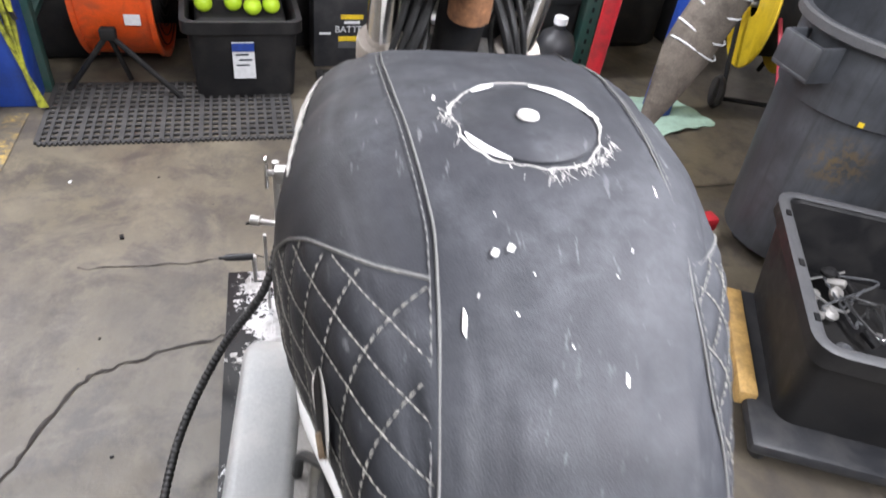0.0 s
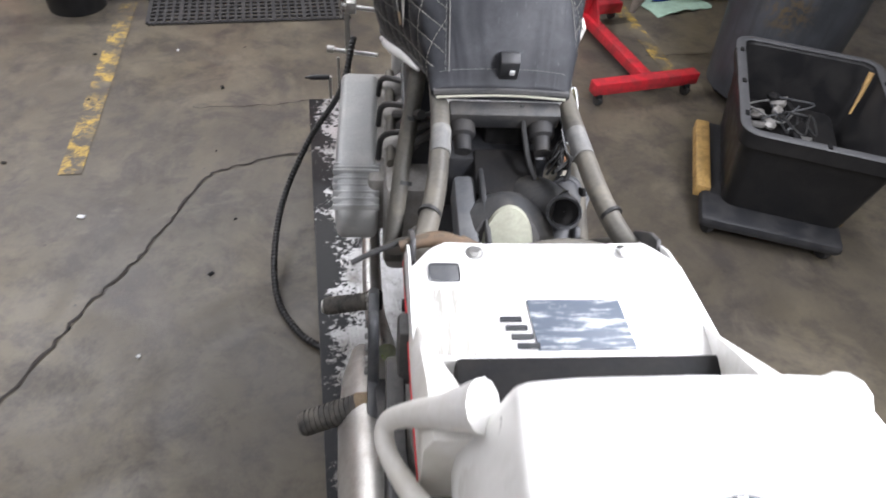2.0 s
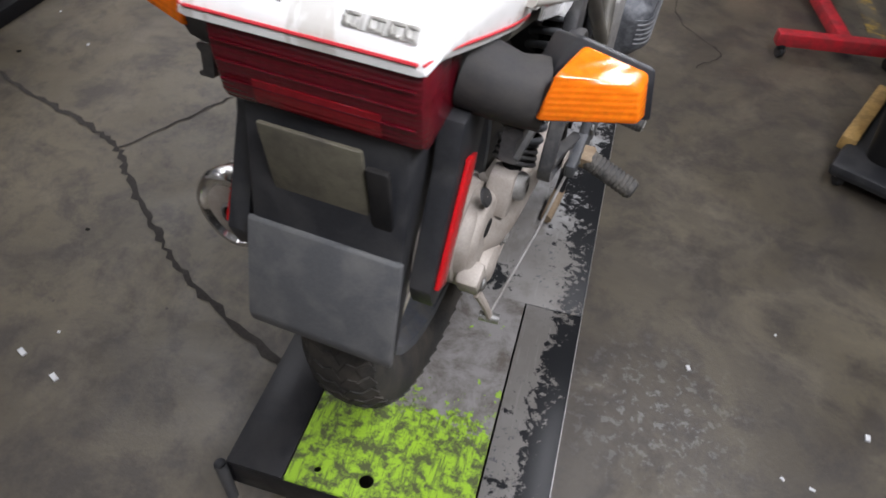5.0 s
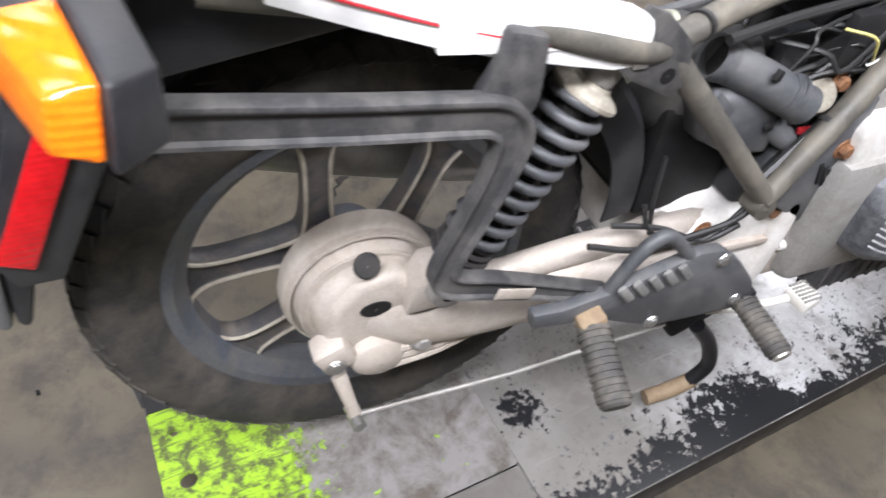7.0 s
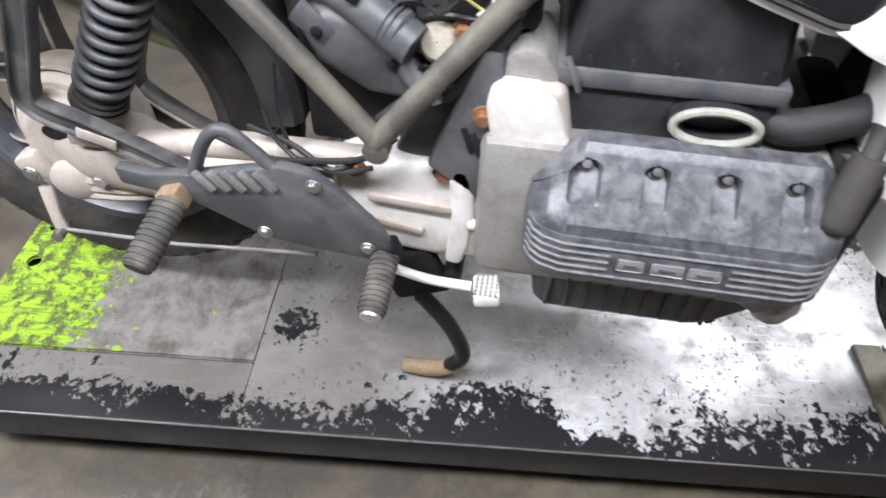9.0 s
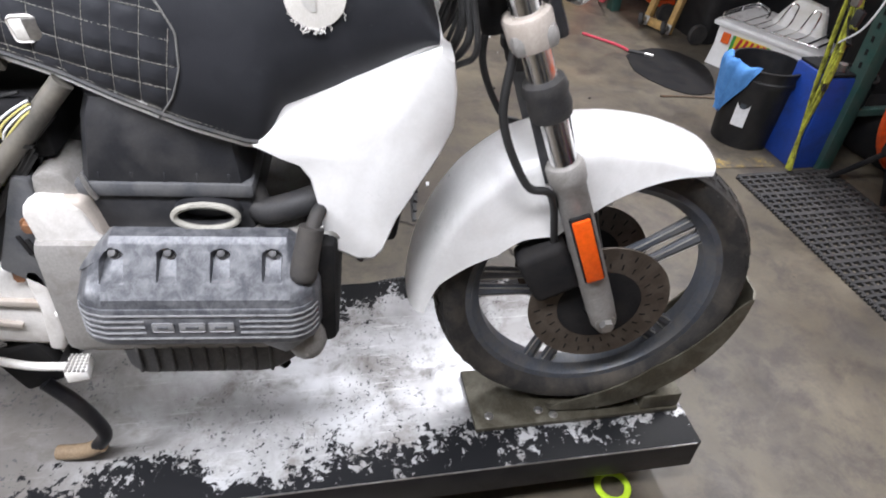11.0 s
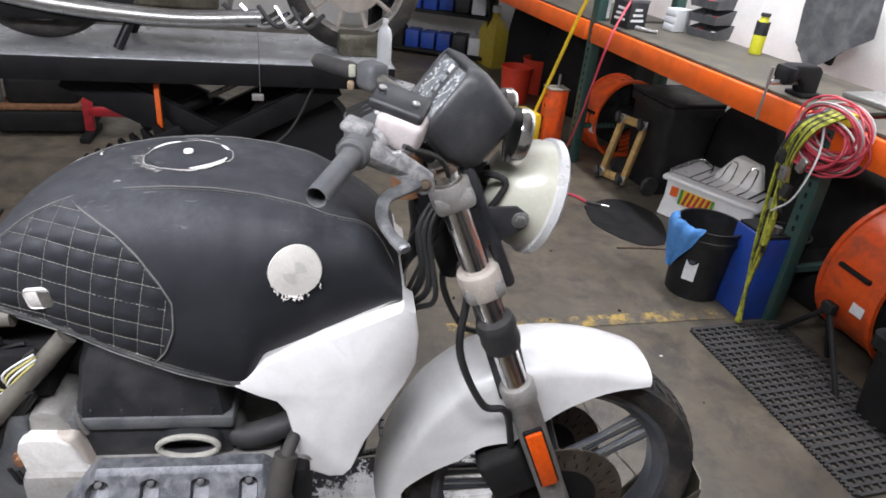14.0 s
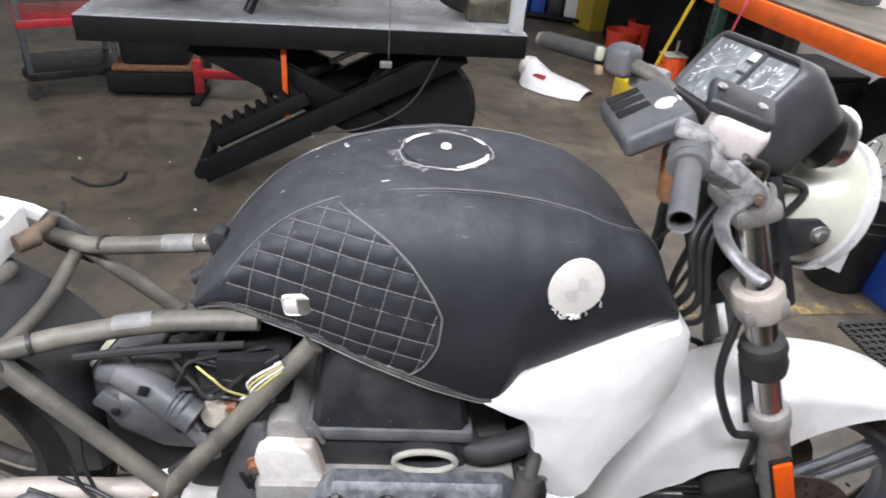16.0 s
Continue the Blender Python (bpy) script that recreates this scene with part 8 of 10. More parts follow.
# subframe
for sg in (-1, 1):
    rail = part("seat_rail", tube([(sg * 0.098, 0.64, 0.962), (sg * 0.100, 0.52, 0.955), (sg * 0.112, 0.40, 0.936), (sg * 0.130, 0.32, 0.922), (sg * 0.146, 0.262, 0.928), (sg * 0.140, 0.10, 0.975), (sg * 0.12, -0.1, 1.01)], 0.0145, 16, 6), M["tube"], bike, "dusty grey-beige frame tube")
    part("tape_wrap", tube([(sg * 0.100, 0.505, 0.9535), (sg * 0.104, 0.455, 0.947)], 0.0152, 16), M["tube_grey"], rail)
    part("zip_tie", tube([(sg * 0.122, 0.355, 0.9285), (sg * 0.124, 0.350, 0.928)], 0.0160, 16), M["wire"], rail)
    v = part("frame_strut", tube([(sg * 0.138, 0.300, 0.924), (sg * 0.152, 0.41, 0.81), (sg * 0.166, 0.512, 0.702)], 0.0135, 16), M["tube"], bike)
    v2 = part("frame_strut", tube([(sg * 0.166, 0.508, 0.700), (sg * 0.150, 0.60, 0.812), (sg * 0.120, 0.715, 0.945)], 0.0145, 16), M["tube"], bike)
    for t in (0.35, 0.68):
        q = Vector((sg * 0.166, 0.508, 0.700)).lerp(Vector((sg * 0.120, 0.715, 0.945)), t)
        part("zip_tie", tube([q, q + Vector((sg * -0.001, 0.004, 0.005))], 0.0165, 16), M["wire"], v2)
    gp = part("gusset", prism([(0.244, 0.952), (0.262, 0.972), (0.285, 0.962), (0.322, 0.930), (0.334, 0.884), (0.314, 0.872), (0.292, 0.884), (0.262, 0.898), (0.240, 0.915)], sg * 0.146, sg * 0.153, 0.0025), M["arm"], bike, "dark frame gusset plate with a bolt hole")
    part("gusset_hole", lathe([(0.001, 0.0), (0.0085, 0.0)], pose(sg * 0.1538, 0.304, 0.898, 0, 90 * sg, 0), 18), M["dark"], gp)
    part("frame_lug", lathe([(0.001, -0.016), (0.016, -0.016), (0.016, 0.014), (0.001, 0.016)], along_x((sg * 0.163, 0.510, 0.692)), 20), M["tube"], bike)
part("rear_cross_tube", tube([(-0.098, 0.575, 0.952), (0.098, 0.575, 0.952)], 0.016, 14), M["tube"], bike)
part("cross_plate", box((0, 0.556, 0.948), (0.17, 0.03, 0.035), 0.005, (20, 0, 0)), M["plastic_dusty"], bike)
for x in (-0.064, 0.058):
    part("rubber_mount", lathe([(0.001, 0.045), (0.013, 0.045), (0.014, 0.022), (0.02, 0.018), (0.021, 0.0), (0.012, -0.01)], along((x, 0.548, 0.932), (x, 0.45, 0.885))[0], 18), M["rubber"], bike)
part("cross_tube", tube([(-0.13, 0.30, 0.905), (0.0, 0.31, 0.90), (0.13, 0.30, 0.905)], 0.011, 12, 4), M["tube"], bike)
part("pull_cable", tube([(0.025, 0.556, 0.966), (0.03, 0.535, 0.935), (0.038, 0.505, 0.90), (0.05, 0.49, 0.875)], 0.0045, 8, 6), M["wire"], bike)
part("wire_bundle", tube([(0.05, 0.49, 0.875), (0.062, 0.492, 0.870), (0.07, 0.50, 0.86)], 0.003, 6, 5), M["wire_yellow"], bike)

# engine bay seen between the rails
part("battery_box", box((0.0, 0.60, 0.80), (0.16, 0.12, 0.15), 0.008), M["plastic"], bike)
part("tray", box((0.01, 0.53, 0.845), (0.10, 0.08, 0.05), 0.006, (25, 0, 0)), M["dark"], bike)
duct = part("air_duct", tube([(0.090, 0.440, 0.858), (0.106, 0.490, 0.836), (0.128, 0.550, 0.806)], [0.0235, 0.024, 0.024], 24), M["plastic_grey"], bike, "dusty grey open plastic canister")
DM = along((0.0855, 0.426, 0.864), (0.106, 0.49, 0.836))[0]
part("duct_mouth", lathe([(0.0215, 0.010), (0.0225, -0.002), (0.0260, -0.004), (0.0270, 0.004), (0.0245, 0.016)], DM, 24), M["plastic_grey"], duct)
for o in (0.105, 0.112):
    part("duct_ring", lathe([(0.0240, o - 0.002), (0.0262, o - 0.001), (0.0262, o + 0.001), (0.0240, o + 0.002)], DM, 24), M["plastic_grey"], duct)
part("duct_window", box((0.128, 0.484, 0.856), (0.006, 0.013, 0.013), 0.001, (-28, 0, 18)), M["dark"], duct)
part("duct_cap", lathe([(0.001, 0.128), (0.022, 0.127), (0.026, 0.122), (0.026, 0.116)], DM, 24), M["plastic_grey"], duct)
part("duct_hole", lathe([(0.001, 0.0), (0.0218, 0.0)], DM @ pose(0, 0, 0.008), 20), M["dark"], duct)
part("bell_housing", lathe([(0.001, 0.05), (0.05, 0.045), (0.072, 0.02), (0.078, 0.0), (0.074, -0.05), (0.06, -0.09)], along((0.005, 0.43, 0.80), (-0.01, 0.33, 0.88))[0], 32), M["plastic_dusty"], bike, "dusty round filter bell")
part("filter_disc", lathe([(0.001, 0.057), (0.048, 0.054), (0.052, 0.048)], along((0.005, 0.43, 0.80), (-0.01, 0.33, 0.88))[0] @ Matrix.Diagonal((0.72, 1.15, 1, 1)), 32), M["dusty_cream"], bike, "dusty pale oval disc")
part("intake_elbow", tube([(0.03, 0.52, 0.82), (0.06, 0.48, 0.845), (0.088, 0.45, 0.855)], [0.034, 0.034, 0.027], 18, 5), M["plastic_dusty"], bike)
part("tool_tray", box((-0.055, 0.455, 0.815), (0.035, 0.15, 0.06), 0.008, (8, 0, 0)), M["plastic_grey"], bike)
part("tray_fin", box((-0.030, 0.455, 0.835), (0.008, 0.15, 0.05), 0.003, (8, 0, 0)), M["plastic_dusty"], bike)
part("control_unit", box((0.03, 0.52, 0.755), (0.12, 0.14, 0.07), 0.012, (-18, 0, 0)), M["dark"], bike)
# moulded coil housing below the canister: a rounded body, a flange and two sockets
hs = part("coil_housing", loft([[(x, y + dy * k, z + dz * k) for y, dy, z, dz in ((0.425, -0.030, 0.800, 0.022), (0.450, -0.006, 0.818, 0.030), (0.500, 0.016, 0.800, 0.028), (0.540, 0.030, 0.765, 0.016), (0.535, 0.026, 0.735, -0.022), (0.490, 0.0, 0.742, -0.030), (0.440, -0.024, 0.775, -0.022))] for x, k in ((0.050, 0.3), (0.070, 0.55), (0.098, 0.50), (0.112, 0.30), (0.116, 0.0))]), M["plastic_grey"], bike, "dusty grey moulded coil housing", smooth=45)
part("housing_flange", box((0.112, 0.432, 0.812), (0.010, 0.050, 0.030), 0.004, (-40, 0, 0)), M["plastic_grey"], hs)
for y, z in ((0.436, 0.806), (0.520, 0.775)):
    part("housing_screw", lathe([(0.001, 0.004), (0.006, 0.003), (0.007, 0)], pose(0.118, y, z, 0, 90, 0), 12), M["dark"], hs)
part("coil_socket", tube([(0.105, 0.535, 0.770), (0.118, 0.556, 0.752), (0.126, 0.572, 0.738)], [0.016, 0.015, 0.010], 14, 3), M["plastic_grey"], hs)
for k in range(3):
    part("spark_cable", tube([(0.126, 0.570, 0.740), (0.138, 0.590, 0.752 + 0.006 * k), (0.142, 0.615, 0.782 + 0.008 * k), (0.132, 0.66, 0.846 + 0.010 * k)], 0.0042, 8, 5), M["wire"], hs)
part("connector", box((0.142, 0.575, 0.752), (0.012, 0.012, 0.010), 0.002, (30, 0, 0)), M["clear"], hs)
part("throttle_bell", lathe([(0.001, 0.010), (0.018, 0.009), (0.024, 0.002), (0.025, -0.02), (0.020, -0.03)], along((0.120, 0.575, 0.810), (0.175, 0.560, 0.835))[0], 22), M["hub_grime"], bike, "grimy cast throttle body")
def hugger():
    """Inner rear fender: an arc over the front of the rear tyre with turned-in sides."""
    rows = []
    for deg in np.linspace(9, 66, 22):
        a = math.radians(deg)
        out = 0.352 + 0.034 * math.sin(math.radians(min(90, deg * 2.6)))
        rows.append([AXR + Vector((x, r * math.cos(a), r * math.sin(a))) for x, r in ((-0.092, out - 0.052), (-0.091, out - 0.010), (-0.080, out), (0.080, out), (0.091, out - 0.010), (0.092, out - 0.052))])
    return shell(loft(rows, closed=False), 0.004)


part("inner_fender", hugger(), M["plastic"], bike, "black plastic inner fender")
part("loom", tube([(0.105, 0.62, 0.925), (0.11, 0.50, 0.915), (0.12, 0.40, 0.905)], 0.006, 8, 5), M["wire"], bike)
part("loom", tube([(0.150, 0.51, 0.72), (0.142, 0.57, 0.775), (0.135, 0.63, 0.835), (0.12, 0.69, 0.90)], 0.007, 8, 5), M["wire"], bike)
for k in range(5):
    part("loose_wire", tube([(0.13, 0.615 + 0.006 * k, 0.85), (0.142, 0.645 - 0.004 * k, 0.875 + 0.004 * k), (0.14, 0.672, 0.905 + 0.005 * k), (0.125, 0.695 - 0.008 * k, 0.91)], 0.0018, 6, 5), M["wire_yellow"] if k % 2 else M["label"], bike)
part("red_tab", box((0.126, 0.575, 0.765), (0.008, 0.02, 0.008), 0.002), M["red"], bike)
part("coil_pack", box((0.05, 0.63, 0.87), (0.14, 0.10, 0.08), 0.01), M["dark"], bike)
for k in range(4):
    part("hose", tube([(-0.06 - 0.02 * k, 0.62, 0.90), (-0.12 - 0.012 * k, 0.68 + 0.03 * k, 0.80), (-0.15, 0.72 + 0.05 * k, 0.72), (-0.17, 0.76 + 0.06 * k, 0.66)], 0.008, 8, 6), M["wire"], bike)

part("battery", box((-0.02, 0.46, 0.71), (0.20, 0.13, 0.17), 0.01), M["dark"], bike, "black battery under the seat rails")
rw_ = random.Random(31)
for k in range(14):
    p0 = Vector((rw_.uniform(0.06, 0.125), rw_.uniform(0.50, 0.56), rw_.uniform(0.72, 0.90)))
    p2 = Vector((rw_.uniform(0.08, 0.13), rw_.uniform(0.62, 0.69), rw_.uniform(0.82, 0.92)))
    pm = p0.lerp(p2, 0.5) + Vector((rw_.uniform(0, 0.03), rw_.uniform(-0.03, 0.03), rw_.uniform(-0.05, 0.03)))
    part("loose_wire", tube([p0, p0.lerp(pm, 0.6) + Vector((0.01, 0, 0.012)), pm, p2], rw_.uniform(0.0016, 0.0038), 6, 5), M["wire"] if k % 5 else M["wire_yellow"], bike)
# engine
gb = part("gearbox", prism([(0.405, 0.535), (0.43, 0.615), (0.47, 0.645), (0.62, 0.652), (0.655, 0.625), (0.665, 0.56), (0.64, 0.51), (0.58, 0.478), (0.47, 0.49)], -0.13, 0.135, 0.018, seg=3), M["alu_pale"], bike, "grimy cast aluminium gearbox")
part("flange", prism([(0.590, 0.490), (0.612, 0.486), (0.622, 0.520), (0.628, 0.577), (0.626, 0.640), (0.618, 0.660), (0.600, 0.662), (0.592, 0.650), (0.598, 0.577)], 0.118, 0.150, 0.007, seg=3), M["alu_pale"], gb, "pale bolted flange")
part("lower_housing", prism([(0.612, 0.500), (0.622, 0.577), (0.622, 0.612), (0.650, 0.618), (0.720, 0.610), (0.735, 0.55), (0.720, 0.498)], 0.05, 0.148, 0.012, seg=3), M["alu"], gb)
part("dowel", tube([(0.146, 0.622, 0.568), (0.150, 0.652, 0.573)], 0.0085, 12), M["alu_pale"], gb)
part("ledge", box((0.150, 0.680, 0.556), (0.010, 0.085, 0.010), 0.003, (4, 0, 0)), M["alu_pale"], gb)
part("gearbox_rib", box((0.138, 0.55, 0.585), (0.012, 0.13, 0.014), 0.004, (-4, 0, 0)), M["alu"], gb)
part("gearbox_rib", box((0.138, 0.50, 0.545), (0.010, 0.12, 0.012), 0.004, (-10, 0, 0)), M["alu"], gb)
for y, z, mt in ((0.471, 0.631, "rust"), (0.584, 0.638, "rust"), (0.62, 0.57, "alu_grey"), (0.60, 0.825, "rust"), (0.631, 0.7415, "rust")):
    part("bolt", hexbolt((0.134 if z < 0.7 else (0.150 if z < 0.8 else 0.119), y, z), (1, 0, 0), 0.0095, 0.011), M[mt], gb, "rusty bolt head" if mt == "rust" else "")
blk = part("engine_block", box((0.0, 0.83, 0.62), (0.36, 0.40, 0.22), 0.02), M["alu_grey"], bike, "grimy cast engine block")
part("bell_casting", prism([(0.642, 0.672), (0.652, 0.792), (0.715, 0.792), (0.735, 0.705), (0.76, 0.69), (0.76, 0.56), (0.74, 0.495), (0.66, 0.495), (0.645, 0.56)], 0.02, 0.162, 0.010, seg=3), M["alu"], blk)
part("white_casting", prism([(0.643, 0.706), (0.633, 0.768), (0.638, 0.786), (0.652, 0.794), (0.690, 0.792), (0.708, 0.780), (0.715, 0.765), (0.722, 0.738), (0.737, 0.716), (0.737, 0.706)], 0.05, 0.1665, 0.008, seg=3), M["alu_pale"], blk, "pale scrubbed casting")
part("casting_cap", prism([(0.645, 0.788), (0.650, 0.818), (0.668, 0.828), (0.690, 0.822), (0.706, 0.800), (0.708, 0.785)], 0.05, 0.146, 0.006), M["alu_grey"], blk)
part("top_ledge", box((0.11, 0.85, 0.714), (0.12, 0.28, 0.03), 0.008), M["alu_pale"], blk)
pb = part("side_cover", prism([(0.565, 0.66), (0.625, 0.82), (0.648, 0.815), (0.655, 0.70), (0.66, 0.63), (0.635, 0.61)], 0.118, 0.150, 0.006), M["plastic_grey"], bike, "dark grey plastic louvred side cover")
for k in range(3):
    part("louvre", box((0.1505, 0.614 + 0.0105 * k, 0.706 - 0.006 * k), (0.004, 0.0065, 0.036), 0.001, (18, 0, 0)), M["dark"], pb)


def crank_cover():
    """Long cover: flat top, upper face sloped out to a crease, upright band, drawn in below, corners cut; deep bolt pockets in the slope."""
    ends = np.array(((0.690, 0.045), (0.693, 0.030), (0.700, 0.017), (0.712, 0.007), (0.735, 0.0), (0.99, 0.0), (1.008, 0.006), (1.020, 0.016), (1.028, 0.030), (1.031, 0.045)))
    rings = []
    for y in np.r_[np.linspace(0.690, 0.735, 30), np.linspace(0.7365, 0.99, 170), np.linspace(0.992, 1.031, 24)]:
        e = float(np.interp(y, ends[:, 0], ends[:, 1]))
        top = 0.748 - 0.95 * max(0.0, 0.745 - y) - 0.8 * max(0.0, y - 0.985)
        low = 0.572 - 0.020 * max(0.0, 1 - abs(y - 0.975) / 0.035)
        crease = min(0.688, top - 0.03)
        sec = [(0.160, top), (0.182, top), (0.190, top - 0.006)]
        sec += [(0.190 + 0.043 * v, top - 0.006 + (crease - top + 0.006) * v) for v in np.linspace(0.04, 1.0, 34)]
        sec += [(0.240, crease - 0.008), (0.2435, 0.662), (0.2435, 0.606), (0.238, 0.592), (0.222, low + 0.004), (0.195, low), (0.160, low)]
        ring = []
        for k, (x, z) in enumerate(sec):
            v = (k - 3) / 33
            if -0.03 <= v <= 0.95:
                deep = 0.0
                for yc, hw in WELLS:
                    side = abs(y - yc) / hw
                    reach = (v - 0.10) / 0.70
                    if side < 1 and reach < 1:
                        # a round head at the upper end, open below
                        q = 1 - side**4 if reach > 0.18 else max(0.0, 1 - (side**2 + ((0.18 - reach) / 0.20) ** 2))
                        deep = max(deep, 0.0170 * min(1.0, 2.5 * q) * (1 - max(0.0, reach) ** 1.6) ** 0.7)
                x, z = x - 0.789 * deep, z - 0.614 * deep
            ring.append((max(0.160, x - (e if x > 0.2 else e * 0.5)), y, z + (e * 0.4 if z < 0.6 else 0.0)))
        rings.append(ring)
    return loft(rings)


WELLS = ((0.748, 0.0165), (0.822, 0.0135), (0.894, 0.0135), (0.965, 0.0135))
cc = part("crankcase_cover", crank_cover(), M["cover"], bike, "long dark grey ribbed engine cover with scuffed face", smooth=30)
WRAP = [(0.695, 0.030), (0.701, 0.017), (0.713, 0.007), (0.735, 0.0), (0.80, 0.0), (0.94, 0.0), (0.99, 0.0), (1.007, 0.006), (1.019, 0.016), (1.026, 0.030)]
part("cover_band", loft([[(x - e, y, z) for x, z in ((0.236, 0.668), (0.2450, 0.666), (0.2466, 0.662), (0.2466, 0.604), (0.2440, 0.598), (0.236, 0.594))] for y, e in WRAP]), M["cover"], cc, smooth=40)
for k, z in enumerate((0.657, 0.646, 0.635, 0.624, 0.613)):
    for a, b in ((0.69, 0.79), (0.91, 1.03)) if 0 < k < 4 else ((0.69, 1.03),):
        run = [(y, e) for y, e in WRAP if a < y < b]
        if b < 1.0:
            run.append((0.788, 0.0))
        elif a > 0.7:
            run.insert(0, (0.918, 0.0))
        part("cover_stripe", tube([(0.2468 - e, y, z) for y, e in run], 0.0020, 6), M["stripe"], cc)
for k, (y, w) in enumerate(((0.812, 0.030), (0.852, 0.036), (0.892, 0.036))):
    part("cast_mark", box((0.247, y, 0.635), (0.003, w, 0.017), 0.003), M["cover_mark"], cc, "worn cast maker's mark")
    part("cast_mark_inset", box((0.2485, y, 0.635), (0.0015, w * 0.5, 0.005), 0.0005), M["cover"], cc)
for y, hw in WELLS:
    part("cover_bolt", lathe([(0.0005, 0.009), (0.0052, 0.0085), (0.0062, 0.006), (0.0062, 0.0), (0.0095, 0.0), (0.0095, -0.002)], along((0.1880, y, 0.7235), (0.2670, y, 0.785))[0], 14), M["sump"], cc)
sump = part("sump", prism([(0.705, 0.56), (1.0, 0.56), (1.0, 0.50), (0.955, 0.462), (0.93, 0.452), (0.735, 0.452), (0.715, 0.47)], -0.17, 0.172, 0.010), M["sump"], bike, "dark grimy oil sump with ribs")
for k in range(9):
    part("sump_rib", box((0.173, 0.735 + 0.026 * k, 0.492), (0.008, 0.006, 0.06), 0.002), M["sump"], sump)
for k in range(6):
    part("sump_bolt", hexbolt((0.150, 0.735 + 0.045 * k, 0.452), (0, 0, -1), 0.007, 0.008), M["dark"], sump)
part("water_pump", tube([(0.16, 1.0, 0.60), (0.19, 1.005, 0.55), (0.17, 1.0, 0.53)], [0.03, 0.032, 0.02], 14, 4), M["alu_grey"], bike)
part("front_cover", box((0.06, 1.03, 0.64), (0.26, 0.05, 0.20), 0.015), M["dark"], bike)

part("side_panel", prism([(0.518, 0.652), (0.555, 0.72), (0.618, 0.805), (0.640, 0.80), (0.640, 0.605), (0.60, 0.61), (0.56, 0.64)], 0.060, 0.118, 0.006), M["plastic"], bike, "black plastic panel behind the frame tubes")
# air box
ab = part("air_box", loft([[(x * wx, yc + y * wy, z) for x, y in ((-1, -0.9), (-0.9, -1), (0.9, -1), (1, -0.9), (1, 0.9), (0.9, 1), (-0.9, 1), (-1, 0.9))] for z, wx, yc, wy in ((0.805, 0.138, 0.822, 0.112), (0.812, 0.14, 0.822, 0.112), (0.90, 0.130, 0.822, 0.098), (0.925, 0.12, 0.822, 0.09))]), M["plastic"], bike, "black plastic air box")
part("air_box_lip", box((0, 0.820, 0.798), (0.29, 0.240, 0.024), 0.007), M["plastic_grey"], ab)
part("air_box_base", box((0, 0.822, 0.750), (0.274, 0.230, 0.080), 0.010), M["plastic"], ab)
def oval(x, s=1.0, n=32):
    return [(x, 0.873 + 0.047 * s * math.cos(a), 0.766 + 0.0215 * s * math.sin(a)) for a in np.linspace(0, 2 * math.pi, n, endpoint=False)]


part("intake_neck", loft([oval(0.12), oval(0.158), oval(0.160, 0.8), oval(0.130, 0.78), oval(0.128, 0.02)]), M["plastic"], ab)
part("intake_ring", tube([*oval(0.160, 0.93), oval(0.160, 0.93)[0]], 0.0050, 8, caps=False), M["ring"], ab, "pale oval intake ring")
for k in range(5):
    part("air_box_rib", box((0.137, 0.735 + 0.043 * k, 0.814), (0.006, 0.004, 0.02), 0.001), M["plastic"], ab)
part("clip", tube([(0.14, 0.712, 0.82), (0.148, 0.722, 0.80), (0.146, 0.728, 0.785)], 0.0035, 6, 4), M["steel"], ab)
part("coolant_hose", tube([(0.09, 0.925, 0.775), (0.125, 0.945, 0.756), (0.13, 0.985, 0.765), (0.115, 1.03, 0.775), (0.09, 1.06, 0.78)], 0.0205, 16, 6), M["rubber"], bike, "thick black coolant hose")
ch = part("coolant_hose", tube([(0.184, 1.0205, 0.768), (0.198, 1.013, 0.732), (0.209, 1.0075, 0.702), (0.212, 1.006, 0.694)], [0.0180, 0.0192, 0.0205, 0.0170], 18, 4), M["rubber"], bike, "thick black coolant hose")
part("pipe_stub", tube([(0.135, 1.040, 0.776), (0.162, 1.029, 0.778), (0.184, 1.0205, 0.762)], 0.0105, 12, 4), M["rubber"], ch)
part("hose_clip", tube([(0.137, 1.0395, 0.733), (0.146, 1.038, 0.722)], 0.0255, 16), M["steel"], bike)

# left flank of the engine
vc = part("valve_cover", prism([(0.645, 0.59), (0.645, 0.66), (0.68, 0.70), (0.72, 0.722), (1.03, 0.725), (1.07, 0.70), (1.07, 0.61), (1.04, 0.575), (0.69, 0.565)], -0.272, -0.190, 0.016, seg=3), M["valve_cover"], bike, "pale grey ribbed valve cover")
for k in range(8):
    part("cover_rib", box((-0.231, 0.652 + 0.010 * k, 0.668 + 0.0085 * k if k < 5 else 0.712), (0.088, 0.0045, 0.014), 0.0015), M["valve_cover"], vc)
part("cylinder_head", box((-0.175, 0.865, 0.65), (0.07, 0.38, 0.13), 0.01), M["alu_grey"], bike)
part("injector_rail", tube([(-0.165, 0.70, 0.735), (-0.165, 1.02, 0.735)], 0.010, 10), M["tube"], bike)
for k in range(3):
    part("throttle_body", lathe([(0.001, 0), (0.024, 0), (0.024, 0.05), (0.02, 0.055), (0.02, 0.08)], along((-0.17, 0.76 + 0.1 * k, 0.72), (-0.11, 0.77 + 0.1 * k, 0.76))[0], 18), M["alu_grey"], bike)
    part("spark_lead", tube([(-0.19, 0.74 + 0.11 * k, 0.715), (-0.18, 0.74 + 0.1 * k, 0.77), (-0.13, 0.70 + 0.08 * k, 0.81)], 0.006, 8, 6), M["wire"], bike)

